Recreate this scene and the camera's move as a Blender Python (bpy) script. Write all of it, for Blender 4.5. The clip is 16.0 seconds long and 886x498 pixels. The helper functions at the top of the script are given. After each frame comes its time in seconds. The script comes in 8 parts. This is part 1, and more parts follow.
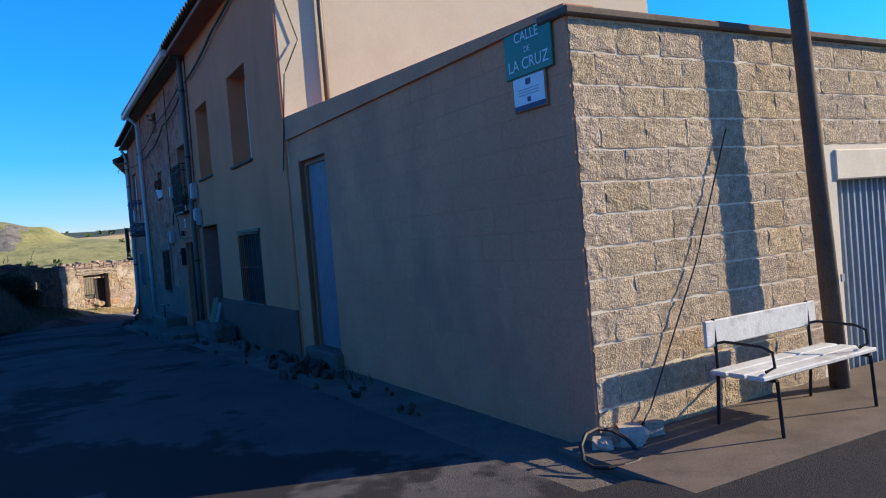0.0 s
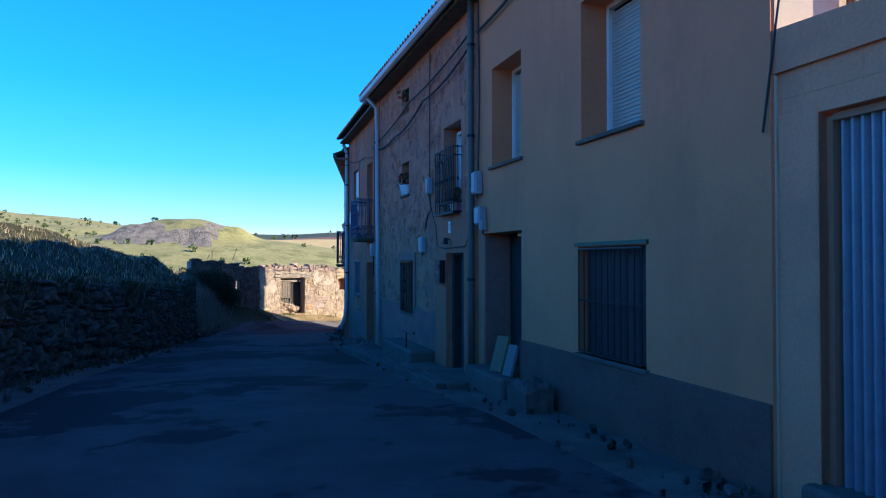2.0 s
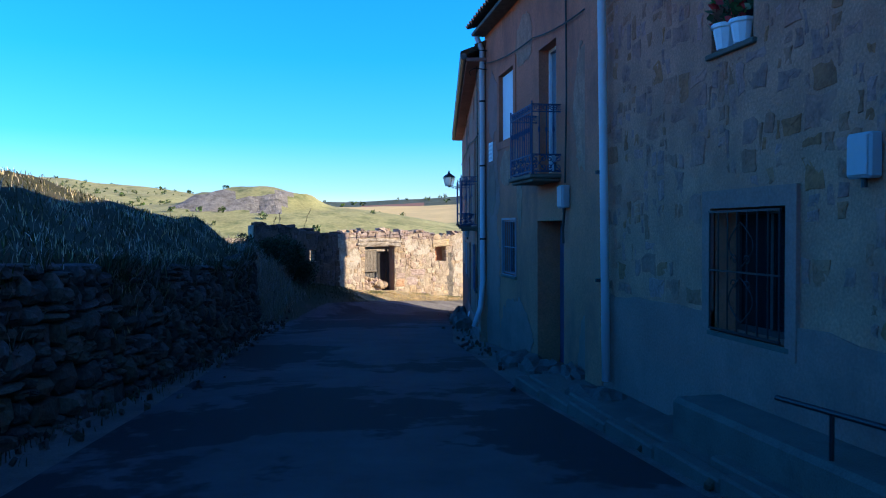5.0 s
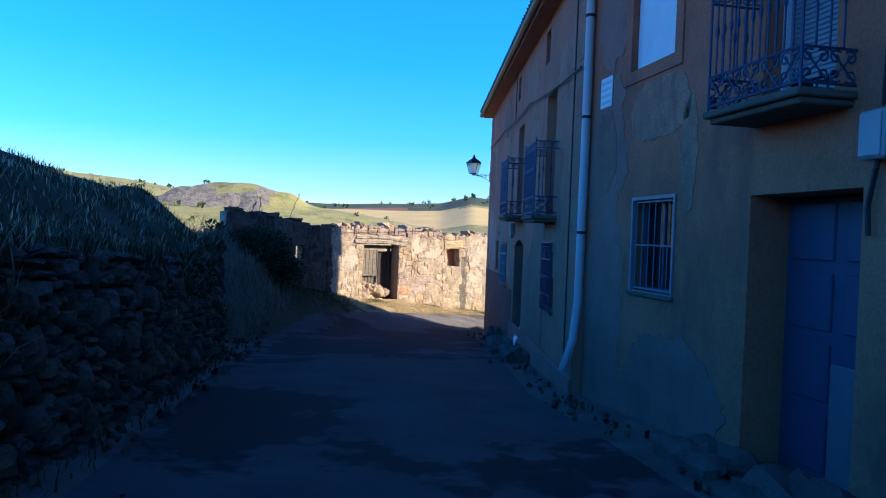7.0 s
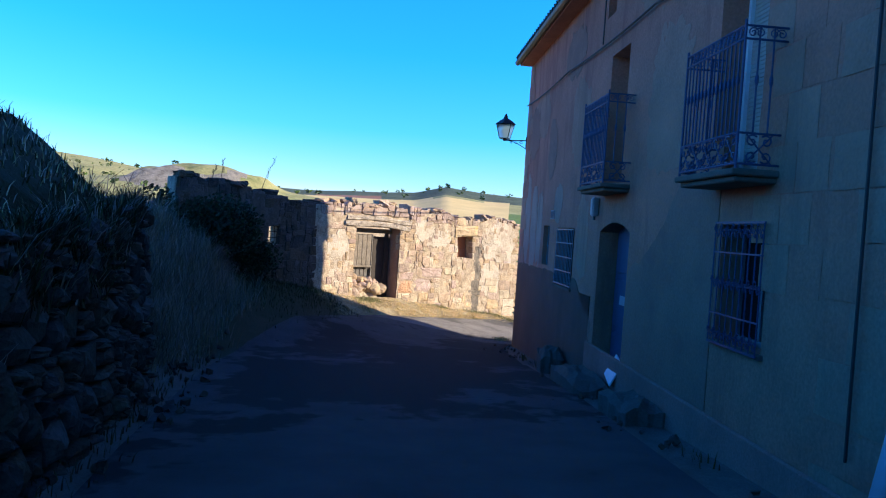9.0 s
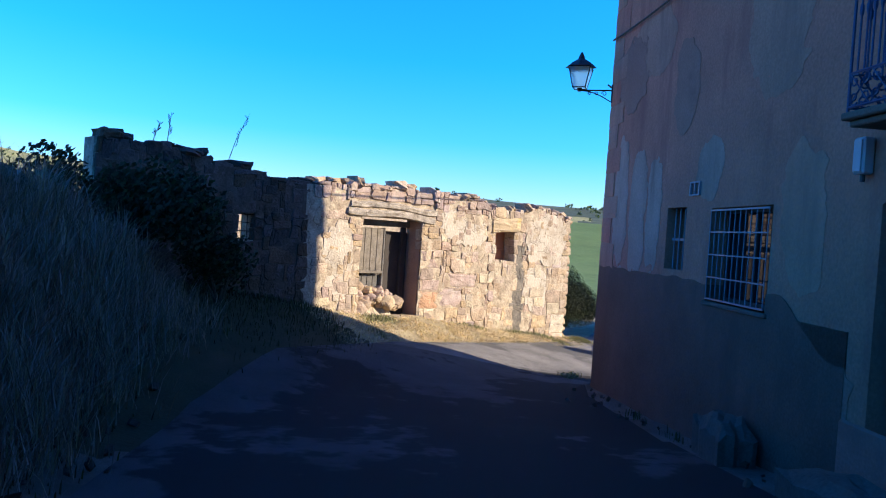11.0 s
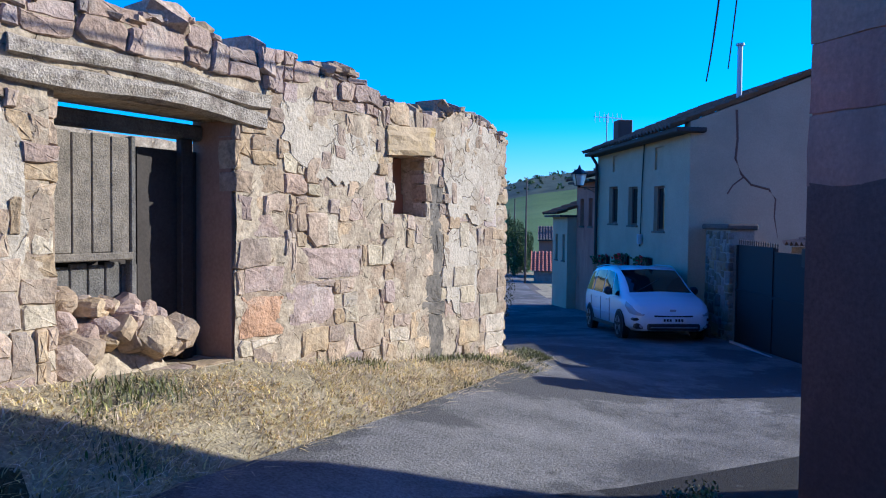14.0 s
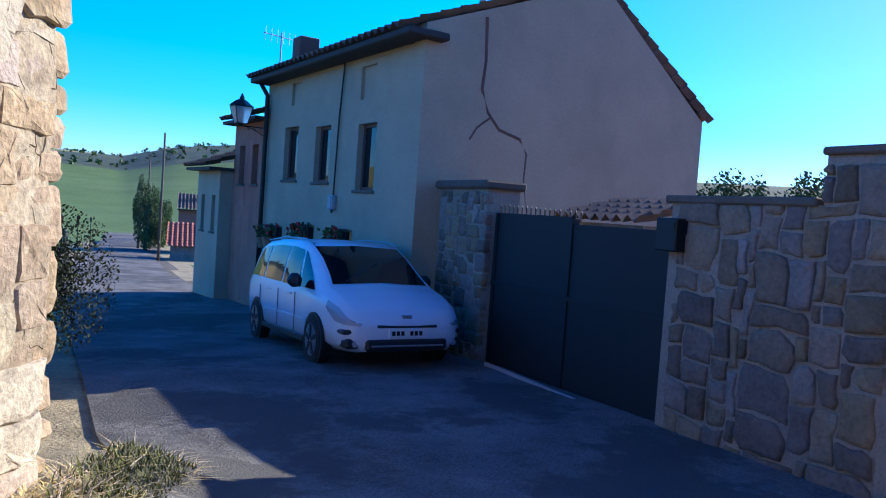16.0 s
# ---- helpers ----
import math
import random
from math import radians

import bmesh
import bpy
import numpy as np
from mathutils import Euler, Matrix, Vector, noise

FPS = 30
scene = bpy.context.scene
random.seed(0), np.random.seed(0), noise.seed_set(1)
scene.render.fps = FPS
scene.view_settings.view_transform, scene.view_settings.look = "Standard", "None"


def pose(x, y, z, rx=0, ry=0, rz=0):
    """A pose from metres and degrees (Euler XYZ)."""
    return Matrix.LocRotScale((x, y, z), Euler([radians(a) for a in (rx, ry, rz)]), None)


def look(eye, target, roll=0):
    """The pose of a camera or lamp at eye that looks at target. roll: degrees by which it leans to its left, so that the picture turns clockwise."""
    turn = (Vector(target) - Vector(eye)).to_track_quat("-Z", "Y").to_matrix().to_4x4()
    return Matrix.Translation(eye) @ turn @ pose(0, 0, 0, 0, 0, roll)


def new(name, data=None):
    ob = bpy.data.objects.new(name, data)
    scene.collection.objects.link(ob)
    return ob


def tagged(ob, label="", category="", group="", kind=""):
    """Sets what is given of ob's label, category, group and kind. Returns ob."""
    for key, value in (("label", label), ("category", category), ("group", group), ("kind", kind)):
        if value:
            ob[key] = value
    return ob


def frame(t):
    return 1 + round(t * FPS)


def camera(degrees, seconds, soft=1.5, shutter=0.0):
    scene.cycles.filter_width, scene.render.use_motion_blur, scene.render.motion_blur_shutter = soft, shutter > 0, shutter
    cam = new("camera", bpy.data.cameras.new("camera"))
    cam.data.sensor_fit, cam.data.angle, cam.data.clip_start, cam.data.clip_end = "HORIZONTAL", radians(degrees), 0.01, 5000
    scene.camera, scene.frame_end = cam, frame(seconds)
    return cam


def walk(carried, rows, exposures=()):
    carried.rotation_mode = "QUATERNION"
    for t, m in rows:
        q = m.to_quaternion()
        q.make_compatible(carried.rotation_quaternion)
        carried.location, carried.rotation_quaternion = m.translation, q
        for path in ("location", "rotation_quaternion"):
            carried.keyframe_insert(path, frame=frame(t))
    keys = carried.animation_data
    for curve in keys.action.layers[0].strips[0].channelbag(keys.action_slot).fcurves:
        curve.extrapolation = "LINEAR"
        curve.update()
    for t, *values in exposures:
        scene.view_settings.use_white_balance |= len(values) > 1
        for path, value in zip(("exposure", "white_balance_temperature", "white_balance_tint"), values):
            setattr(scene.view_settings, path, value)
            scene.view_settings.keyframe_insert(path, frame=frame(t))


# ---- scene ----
import collections

cam = camera(61.4, 16.0, soft=1.1)
# seconds, x, y, z, yaw, pitch, roll
ROWS = [
    (0.0, -3.178, -4.026, 1.586, -28.87, -1.36, 4.77),
    (0.3, -3.359, -3.383, 1.580, -26.12, -0.16, 4.54),
    (0.5, -3.447, -2.814, 1.587, -24.70, 0.47, 3.94),
    (1.0, -3.522, -1.170, 1.624, -21.17, 0.89, 1.97),
    (1.5, -3.590, 0.195, 1.633, -18.44, 0.38, 2.33),
    (2.0, -3.747, 1.576, 1.680, -16.46, 0.94, 0.08),
    (2.5, -3.796, 3.130, 1.633, -14.74, 1.04, -1.24),
    (3.0, -3.887, 4.534, 1.632, -13.32, 0.29, -1.24),
    (3.5, -3.866, 6.213, 1.616, -12.51, -0.58, -0.60),
    (4.0, -3.748, 7.885, 1.589, -11.53, -0.95, -0.40),
    (4.5, -3.748, 9.538, 1.583, -11.27, -1.64, 0.59),
    (7.0, -3.839, 17.381, 1.183, -12.88, -1.03, -2.26),
    (7.5, -3.860, 18.747, 1.145, -13.50, -1.08, -2.28),
    (8.0, -3.872, 20.124, 1.085, -14.21, -1.29, -2.91),
    (8.5, -3.821, 21.843, 1.001, -14.86, -1.16, -3.77),
    (9.0, -3.716, 23.374, 0.909, -15.11, -1.66, -3.94),
    (9.5, -3.671, 24.777, 0.789, -15.50, -1.26, -4.61),
    (12.0, -2.734, 32.628, 0.353, -17.57, -1.50, -2.25),
    (12.5, -2.547, 34.248, 0.208, -19.91, -1.69, -1.64),
    (13.0, -2.331, 35.852, 0.094, -24.05, -1.53, -1.29),
    (13.5, -1.768, 37.356, 0.004, -28.22, -1.69, -0.22),
    (14.0, -1.112, 38.759, -0.081, -32.43, -2.15, -0.62),
    (14.5, -0.374, 40.077, -0.183, -37.96, -2.45, -0.06),
    (15.0, 0.854, 41.590, -0.284, -45.19, -2.22, -0.93),
    (15.5, 2.088, 42.963, -0.451, -53.87, -2.01, -2.34),
    (16.0, 3.306, 43.951, -0.571, -59.32, -2.67, -4.07),
]
EXPOSURE = 0.5
walk(cam, [(t, pose(x, y, z, 90 + pitch, 0, yaw) @ pose(0, 0, 0, 0, 0, -roll)) for t, x, y, z, yaw, pitch, roll in ROWS],
     exposures=[(0.0, EXPOSURE - 0.05, 6900, 12), (1.0, EXPOSURE + 0.4, 6800, 14), (2.0, EXPOSURE + 0.38, 6600, 13), (3.0, EXPOSURE + 0.33, 6500, 12), (6.8, EXPOSURE + 0.38, 6700, 13), (9.7, EXPOSURE + 0.42, 6700, 13), (12.0, EXPOSURE + 0.28, 6300, 13), (13.0, EXPOSURE + 0.12, 5900, 12), (14.0, EXPOSURE - 0.01, 5300, 10), (15.0, EXPOSURE - 0.1, 4950, 9), (16.0, EXPOSURE + 0.32, 5750, 10)])

# ---- world and sun ----
SUN_AZ = (0.942, -0.335)          # horizontal direction towards the sun
SUN_EL = 23.5
world = bpy.data.worlds.new("world")
scene.world = world
world.use_nodes = True
wn = world.node_tree.nodes
sky = wn.new("ShaderNodeTexSky")
sky.sky_type = "NISHITA"
sky.sun_disc = False
sky.sun_elevation = radians(SUN_EL)
sky.sun_rotation = math.atan2(SUN_AZ[0], SUN_AZ[1])
sky.air_density, sky.dust_density, sky.ozone_density = 1.0, 0.2, 3.0
sky_tone = wn.new("ShaderNodeMix")
sky_tone.data_type, sky_tone.blend_type = "RGBA", "MULTIPLY"
sky_tone.inputs[0].default_value = 1.0
# clear, deep blue air, paler only close to the horizon
sky_dir = wn.new("ShaderNodeTexCoord")
sky_axis = wn.new("ShaderNodeSeparateXYZ")
world.node_tree.links.new(sky_dir.outputs["Generated"], sky_axis.inputs[0])
sky_ramp = wn.new("ShaderNodeValToRGB")
sky_ramp.color_ramp.elements[0].position, sky_ramp.color_ramp.elements[0].color = 0.0, (1.1, 0.95, 1.2, 1)
sky_ramp.color_ramp.elements[1].position, sky_ramp.color_ramp.elements[1].color = 1.0, (0.08, 0.25, 0.62, 1)
for at_z, tone in ((0.05, (0.5, 0.84, 1.3, 1)), (0.12, (0.16, 0.82, 1.6, 1)), (0.22, (0.05, 0.86, 1.85, 1)), (0.4, (0.025, 0.95, 2.2, 1)), (0.55, (0.05, 0.64, 1.7, 1))):
    sky_ramp.color_ramp.elements.new(at_z).color = tone
world.node_tree.links.new(sky_axis.outputs[2], sky_ramp.inputs[0])
# paler again in the haze round the sun
sun_side = wn.new("ShaderNodeVectorMath")
sun_side.operation = "DOT_PRODUCT"
sun_side.inputs[1].default_value = (SUN_AZ[0] * math.cos(radians(SUN_EL)), SUN_AZ[1] * math.cos(radians(SUN_EL)), math.sin(radians(SUN_EL)))
world.node_tree.links.new(sky_dir.outputs["Generated"], sun_side.inputs[0])
haze = wn.new("ShaderNodeMapRange")
haze.inputs[1].default_value, haze.inputs[2].default_value, haze.inputs[4].default_value = 0.7, 1.0, 0.85
world.node_tree.links.new(sun_side.outputs["Value"], haze.inputs[0])
sky_haze = wn.new("ShaderNodeMix")
sky_haze.data_type = "RGBA"
sky_haze.inputs[7].default_value = (0.55, 0.6, 0.8, 1)
world.node_tree.links.new(haze.outputs[0], sky_haze.inputs[0])
world.node_tree.links.new(sky_ramp.outputs[0], sky_haze.inputs[6])
world.node_tree.links.new(sky_haze.outputs[2], sky_tone.inputs[7])
world.node_tree.links.new(sky.outputs[0], sky_tone.inputs[6])
world.node_tree.links.new(sky_tone.outputs[2], wn["Background"].inputs[0])
wn["Background"].inputs[1].default_value = 0.123
sun_data = bpy.data.lights.new("sun", "SUN")
sun_data.energy, sun_data.angle, sun_data.color = 5.0, radians(0.5), (1.0, 0.89, 0.7)
sun = new("sun", sun_data)
sd = Vector((SUN_AZ[0] * math.cos(radians(SUN_EL)), SUN_AZ[1] * math.cos(radians(SUN_EL)), math.sin(radians(SUN_EL))))
sun.matrix_world = look(sd * 100, (0, 0, 0))


# ---- materials ----
def material(name, base, rough=0.85, metal=0.0, var=0.25, scale=3.0, fine=40.0, bump=0.3, stain=None, stain_amount=0.0,
             stain_scale=0.8, dist=0.01, per_piece=0.0, spec=0.3, run=1.0, crack=0.0, edge=0.16):
    """Base colour varied at two scales, with stains, relief and, for pieces, a tone of their own."""
    m = bpy.data.materials.new(name)
    m.use_nodes = True
    n, l = m.node_tree.nodes, m.node_tree.links
    b = n["Principled BSDF"]
    b.inputs["Roughness"].default_value, b.inputs["Metallic"].default_value = rough, metal
    b.inputs["Specular IOR Level"].default_value = spec
    co = n.new("ShaderNodeNewGeometry").outputs["Position"]
    big, small = n.new("ShaderNodeTexNoise"), n.new("ShaderNodeTexNoise")
    for t, s, d in ((big, scale, 4), (small, fine, 3)):
        t.inputs["Scale"].default_value, t.inputs["Detail"].default_value = s, d
        t.inputs["Roughness"].default_value = 0.62
        l.new(co, t.inputs["Vector"])
    mix = n.new("ShaderNodeMath")
    mix.operation = "MULTIPLY_ADD"
    l.new(small.outputs[0], mix.inputs[0])
    mix.inputs[1].default_value = 0.5
    half = n.new("ShaderNodeMath")
    half.operation = "MULTIPLY"
    l.new(big.outputs[0], half.inputs[0])
    half.inputs[1].default_value = 0.5
    l.new(half.outputs[0], mix.inputs[2])
    ramp = n.new("ShaderNodeValToRGB")
    lo = [max(0, c * (1 - var)) for c in base]
    hi = [min(1, c * (1 + var)) for c in base]
    ramp.color_ramp.elements[0].position, ramp.color_ramp.elements[0].color = 0.33, (*lo, 1)
    ramp.color_ramp.elements[1].position, ramp.color_ramp.elements[1].color = 0.67, (*hi, 1)
    l.new(mix.outputs[0], ramp.inputs[0])
    colour = ramp.outputs[0]
    if stain:
        st = n.new("ShaderNodeTexNoise")
        st.inputs["Scale"].default_value, st.inputs["Detail"].default_value = stain_scale, 6
        st.inputs["Roughness"].default_value = 0.7
        vm = n.new("ShaderNodeVectorMath")
        vm.operation = "MULTIPLY"
        vm.inputs[1].default_value = (1, 1, run)
        l.new(co, vm.inputs[0])
        l.new(vm.outputs[0], st.inputs["Vector"])
        sr = n.new("ShaderNodeValToRGB")
        sr.color_ramp.elements[0].position, sr.color_ramp.elements[1].position = 0.5, 0.5 + edge
        sr.color_ramp.elements[1].color = (stain_amount,) * 3 + (1,)
        l.new(st.outputs[0], sr.inputs[0])
        mx = n.new("ShaderNodeMix")
        mx.data_type = "RGBA"
        l.new(sr.outputs[0], mx.inputs[0])
        l.new(colour, mx.inputs[6])
        mx.inputs[7].default_value = (*stain, 1)
        colour = mx.outputs[2]
    if per_piece:
        oi = n.new("ShaderNodeObjectInfo")
        gi = n.new("ShaderNodeNewGeometry")
        add = n.new("ShaderNodeMath")
        add.operation = "ADD"
        l.new(oi.outputs["Random"], add.inputs[0])
        l.new(gi.outputs["Random Per Island"], add.inputs[1])
        fr = n.new("ShaderNodeMath")
        fr.operation = "FRACT"
        l.new(add.outputs[0], fr.inputs[0])
        hs = n.new("ShaderNodeHueSaturation")
        mp = n.new("ShaderNodeMapRange")
        mp.inputs[3].default_value, mp.inputs[4].default_value = 1 - per_piece, 1 + per_piece
        l.new(fr.outputs[0], mp.inputs[0])
        l.new(mp.outputs[0], hs.inputs["Value"])
        m2 = n.new("ShaderNodeMath")
        m2.operation = "MULTIPLY"
        m2.inputs[1].default_value = 7.31
        l.new(fr.outputs[0], m2.inputs[0])
        f2 = n.new("ShaderNodeMath")
        f2.operation = "FRACT"
        l.new(m2.outputs[0], f2.inputs[0])
        mh = n.new("ShaderNodeMapRange")
        mh.inputs[3].default_value, mh.inputs[4].default_value = 0.5 - 0.05 * per_piece, 0.5 + 0.03 * per_piece
        l.new(f2.outputs[0], mh.inputs[0])
        l.new(mh.outputs[0], hs.inputs["Hue"])
        ms = n.new("ShaderNodeMapRange")
        ms.inputs[3].default_value, ms.inputs[4].default_value = 1 - 0.9 * per_piece, 1 + 0.9 * per_piece
        l.new(f2.outputs[0], ms.inputs[0])
        l.new(ms.outputs[0], hs.inputs["Saturation"])
        l.new(colour, hs.inputs["Color"])
        colour = hs.outputs[0]
    height = mix.outputs[0]
    if crack:
        wob = n.new("ShaderNodeTexNoise")
        wob.inputs["Scale"].default_value = crack * 1.6
        wob.inputs["Detail"].default_value = 3
        l.new(co, wob.inputs["Vector"])
        shift = n.new("ShaderNodeVectorMath")
        shift.operation = "MULTIPLY_ADD"
        l.new(wob.outputs["Color"], shift.inputs[0])
        shift.inputs[1].default_value = (0.5 / crack,) * 3
        l.new(co, shift.inputs[2])
        vor = n.new("ShaderNodeTexVoronoi")
        vor.feature = "DISTANCE_TO_EDGE"
        vor.inputs["Scale"].default_value = crack
        l.new(shift.outputs[0], vor.inputs["Vector"])
        cr = n.new("ShaderNodeMapRange")
        cr.inputs[1].default_value, cr.inputs[2].default_value = 0.0, 0.022
        cr.inputs[3].default_value, cr.inputs[4].default_value = 0.0, 1.0
        l.new(vor.outputs["Distance"], cr.inputs[0])
        worn = n.new("ShaderNodeMath")                    # cracks open only here and there
        worn.operation = "MULTIPLY_ADD"
        worn.use_clamp = True
        l.new(big.outputs[0], worn.inputs[0])
        worn.inputs[1].default_value, worn.inputs[2].default_value = 9.0, -3.7
        keep = n.new("ShaderNodeMath")
        keep.operation = "MAXIMUM"
        l.new(cr.outputs[0], keep.inputs[0])
        l.new(worn.outputs[0], keep.inputs[1])
        dk = n.new("ShaderNodeMix")
        dk.data_type = "RGBA"
        l.new(keep.outputs[0], dk.inputs[0])
        dk.inputs[6].default_value = (base[0] * 0.45, base[1] * 0.42, base[2] * 0.38, 1)
        l.new(colour, dk.inputs[7])
        colour = dk.outputs[2]
        hm = n.new("ShaderNodeMath")
        hm.operation = "MULTIPLY_ADD"
        l.new(keep.outputs[0], hm.inputs[0])
        hm.inputs[1].default_value = 0.6
        l.new(mix.outputs[0], hm.inputs[2])
        height = hm.outputs[0]
    l.new(colour, b.inputs["Base Color"])
    if bump:
        bp = n.new("ShaderNodeBump")
        bp.inputs["Strength"].default_value, bp.inputs["Distance"].default_value = bump, dist
        l.new(height, bp.inputs["Height"])
        l.new(bp.outputs[0], b.inputs["Normal"])
    return m


def plain(name, base, rough=0.5, metal=0.0, var=0.08, spec=0.5):
    return material(name, base, rough, metal, var, 6.0, 120.0, 0.08, dist=0.003, spec=spec)


M = {}
M["asphalt"] = material("asphalt", (0.1, 0.094, 0.09), 0.93, var=0.4, scale=1.1, fine=120, bump=0.9, stain=(0.036, 0.034, 0.034), stain_amount=0.95, stain_scale=0.2, dist=0.02, spec=0.15, edge=0.025)
# worn asphalt of the lane, lightened in colour for the sun on it
M["old_asphalt"] = material("sun_pale_asphalt", (0.185, 0.175, 0.165), 0.93, var=0.55, scale=1.5, fine=45, bump=1.0, stain=(0.1, 0.096, 0.092), stain_amount=0.85, stain_scale=0.45, dist=0.03, spec=0.15, edge=0.05)
M["verge"] = material("verge_dirt", (0.165, 0.135, 0.108), 0.95, var=0.4, scale=2.0, fine=50, bump=0.8, stain=(0.09, 0.075, 0.056), stain_amount=0.8, stain_scale=0.9, dist=0.03)
M["dry_grass"] = material("dry_grass_ground", (0.38, 0.31, 0.185), 0.95, var=0.45, scale=2.5, fine=30, bump=0.9, stain=(0.17, 0.14, 0.095), stain_amount=0.85, stain_scale=1.1, dist=0.05)
# grass of the bank and the ruin's shaded end, darkened for the shade
M["bank"] = material("shade_dark_grass", (0.05, 0.05, 0.022), 0.95, var=0.4, scale=1.5, fine=30, bump=0.8, stain=(0.085, 0.07, 0.04), stain_amount=0.6, stain_scale=0.6, dist=0.05)
M["gold"] = material("stubble_field", (0.62, 0.47, 0.2), 0.95, var=0.15, scale=0.05, fine=1.0, bump=0.2, dist=0.1)
M["green"] = material("green_field", (0.1, 0.165, 0.038), 0.95, var=0.3, scale=0.03, fine=0.6, bump=0.2, dist=0.1, stain=(0.14, 0.2, 0.05), stain_amount=0.7, stain_scale=0.012)
M["scrub"] = material("scrub_hill", (0.31, 0.295, 0.12), 0.95, var=0.35, scale=0.06, fine=0.7, bump=0.4, stain=(0.11, 0.14, 0.045), stain_amount=0.85, stain_scale=0.09, dist=0.4)
M["forest"] = material("far_wood", (0.06, 0.085, 0.05), 0.95, var=0.4, scale=0.08, fine=0.6, bump=0.5, stain=(0.14, 0.15, 0.08), stain_amount=0.5, stain_scale=0.02, dist=1.0)
M["redsoil"] = material("ploughed_red_soil", (0.25, 0.13, 0.08), 0.95, var=0.2, scale=0.05, fine=0.8, bump=0.2)
M["crag"] = material("crag_rock", (0.28, 0.25, 0.195), 0.95, var=0.5, scale=0.25, fine=1.2, bump=1.0, stain=(0.11, 0.1, 0.08), stain_amount=0.85, stain_scale=0.3, dist=1.5)
M["render_tan"] = material("tan_cement_render", (0.72, 0.285, 0.155), 0.92, var=0.18, scale=0.8, fine=45, bump=0.4, stain=(0.52, 0.21, 0.127), stain_amount=0.7, stain_scale=0.7)
M["render_cream"] = material("cream_render", (0.66, 0.55, 0.4), 0.9, var=0.07, scale=1.0, fine=30, bump=0.25, stain=(0.58, 0.47, 0.33), stain_amount=0.5, stain_scale=0.8)
M["render_yellow"] = material("ochre_render", (0.76, 0.25, 0.12), 0.9, var=0.13, scale=0.9, fine=50, bump=0.35, stain=(0.59, 0.193, 0.1), stain_amount=0.65, stain_scale=0.9, run=0.3)
M["render_grey"] = material("grey_cement_render", (0.39, 0.168, 0.13), 0.92, var=0.26, scale=1.2, fine=40, bump=0.4, stain=(0.24, 0.115, 0.088), stain_amount=0.7, stain_scale=0.8)
M["render_old"] = material("old_ochre_render", (0.6, 0.17, 0.095), 0.93, var=0.3, scale=0.9, fine=35, bump=0.7, stain=(0.36, 0.112, 0.072), stain_amount=0.9, stain_scale=1.0, run=0.5)
M["render_h4"] = material("weathered_pink_grey_render", (0.48, 0.185, 0.12), 0.93, var=0.28, scale=0.9, fine=30, bump=0.5, stain=(0.33, 0.108, 0.076), stain_amount=0.9, stain_scale=1.3, run=0.22)
M["render_pale"] = material("pale_rough_ochre_render", (0.5, 0.215, 0.135), 0.93, var=0.4, scale=3.0, fine=35, bump=0.9, dist=0.02, stain=(0.36, 0.14, 0.09), stain_amount=0.9, stain_scale=3.0, run=0.5)
M["render_patch"] = material("grey_brown_cement", (0.33, 0.16, 0.112), 0.93, var=0.25, scale=1.0, fine=35, bump=0.5, stain=(0.23, 0.118, 0.09), stain_amount=0.8, stain_scale=1.1)
M["render_bare"] = material("bare_brown_render", (0.165, 0.09, 0.066), 0.93, var=0.3, scale=0.9, fine=35, bump=0.7, stain=(0.11, 0.068, 0.054), stain_amount=0.9, stain_scale=1.0, run=0.5)
M["lime_wash"] = material("faded_lime_wash", (0.44, 0.215, 0.142), 0.93, var=0.22, scale=1.2, fine=30, bump=0.4, stain=(0.3, 0.15, 0.105), stain_amount=0.9, stain_scale=1.3, run=0.22)
M["lime_pale"] = material("pale_lime_wash", (0.43, 0.27, 0.2), 0.93, var=0.25, scale=1.2, fine=30, bump=0.5, stain=(0.26, 0.15, 0.11), stain_amount=0.95, stain_scale=1.5, run=0.18)
M["render_h5"] = material("beige_render", (0.455, 0.335, 0.22), 0.92, var=0.13, scale=0.8, fine=30, bump=0.35, stain=(0.35, 0.27, 0.178), stain_amount=0.6, stain_scale=0.5)
M["splitblock"] = material("split_face_block", (0.46, 0.36, 0.245), 0.95, var=0.5, scale=18, fine=70, bump=1.0, dist=0.03, per_piece=0.1, stain=(0.37, 0.27, 0.165), stain_amount=0.6, stain_scale=4)
M["mortar"] = material("pale_mortar", (0.7, 0.62, 0.48), 0.95, var=0.12, scale=3, fine=60, bump=0.4)
M["stone"] = material("ruin_stone", (0.385, 0.288, 0.2), 0.95, var=0.55, scale=4, fine=28, bump=1.0, dist=0.025, per_piece=0.2, stain=(0.47, 0.385, 0.285), stain_amount=0.7, stain_scale=2.2)
M["ruin_mortar"] = material("lime_and_earth_mortar", (0.42, 0.34, 0.245), 0.95, var=0.5, scale=6, fine=26, bump=0.9, dist=0.025, stain=(0.28, 0.205, 0.145), stain_amount=0.9, stain_scale=2.4, crack=4.0)
M["stone_h2"] = material("facade_stone", (0.46, 0.152, 0.096), 0.95, var=0.42, scale=4, fine=30, bump=0.8, dist=0.015, per_piece=0.14, stain=(0.58, 0.2, 0.12), stain_amount=0.85, stain_scale=2.2)
M["mortar_h2"] = material("tan_lime_mortar", (0.6, 0.208, 0.125), 0.95, var=0.35, scale=2, fine=40, bump=0.9, dist=0.02, stain=(0.45, 0.145, 0.09), stain_amount=0.8, stain_scale=1.3)
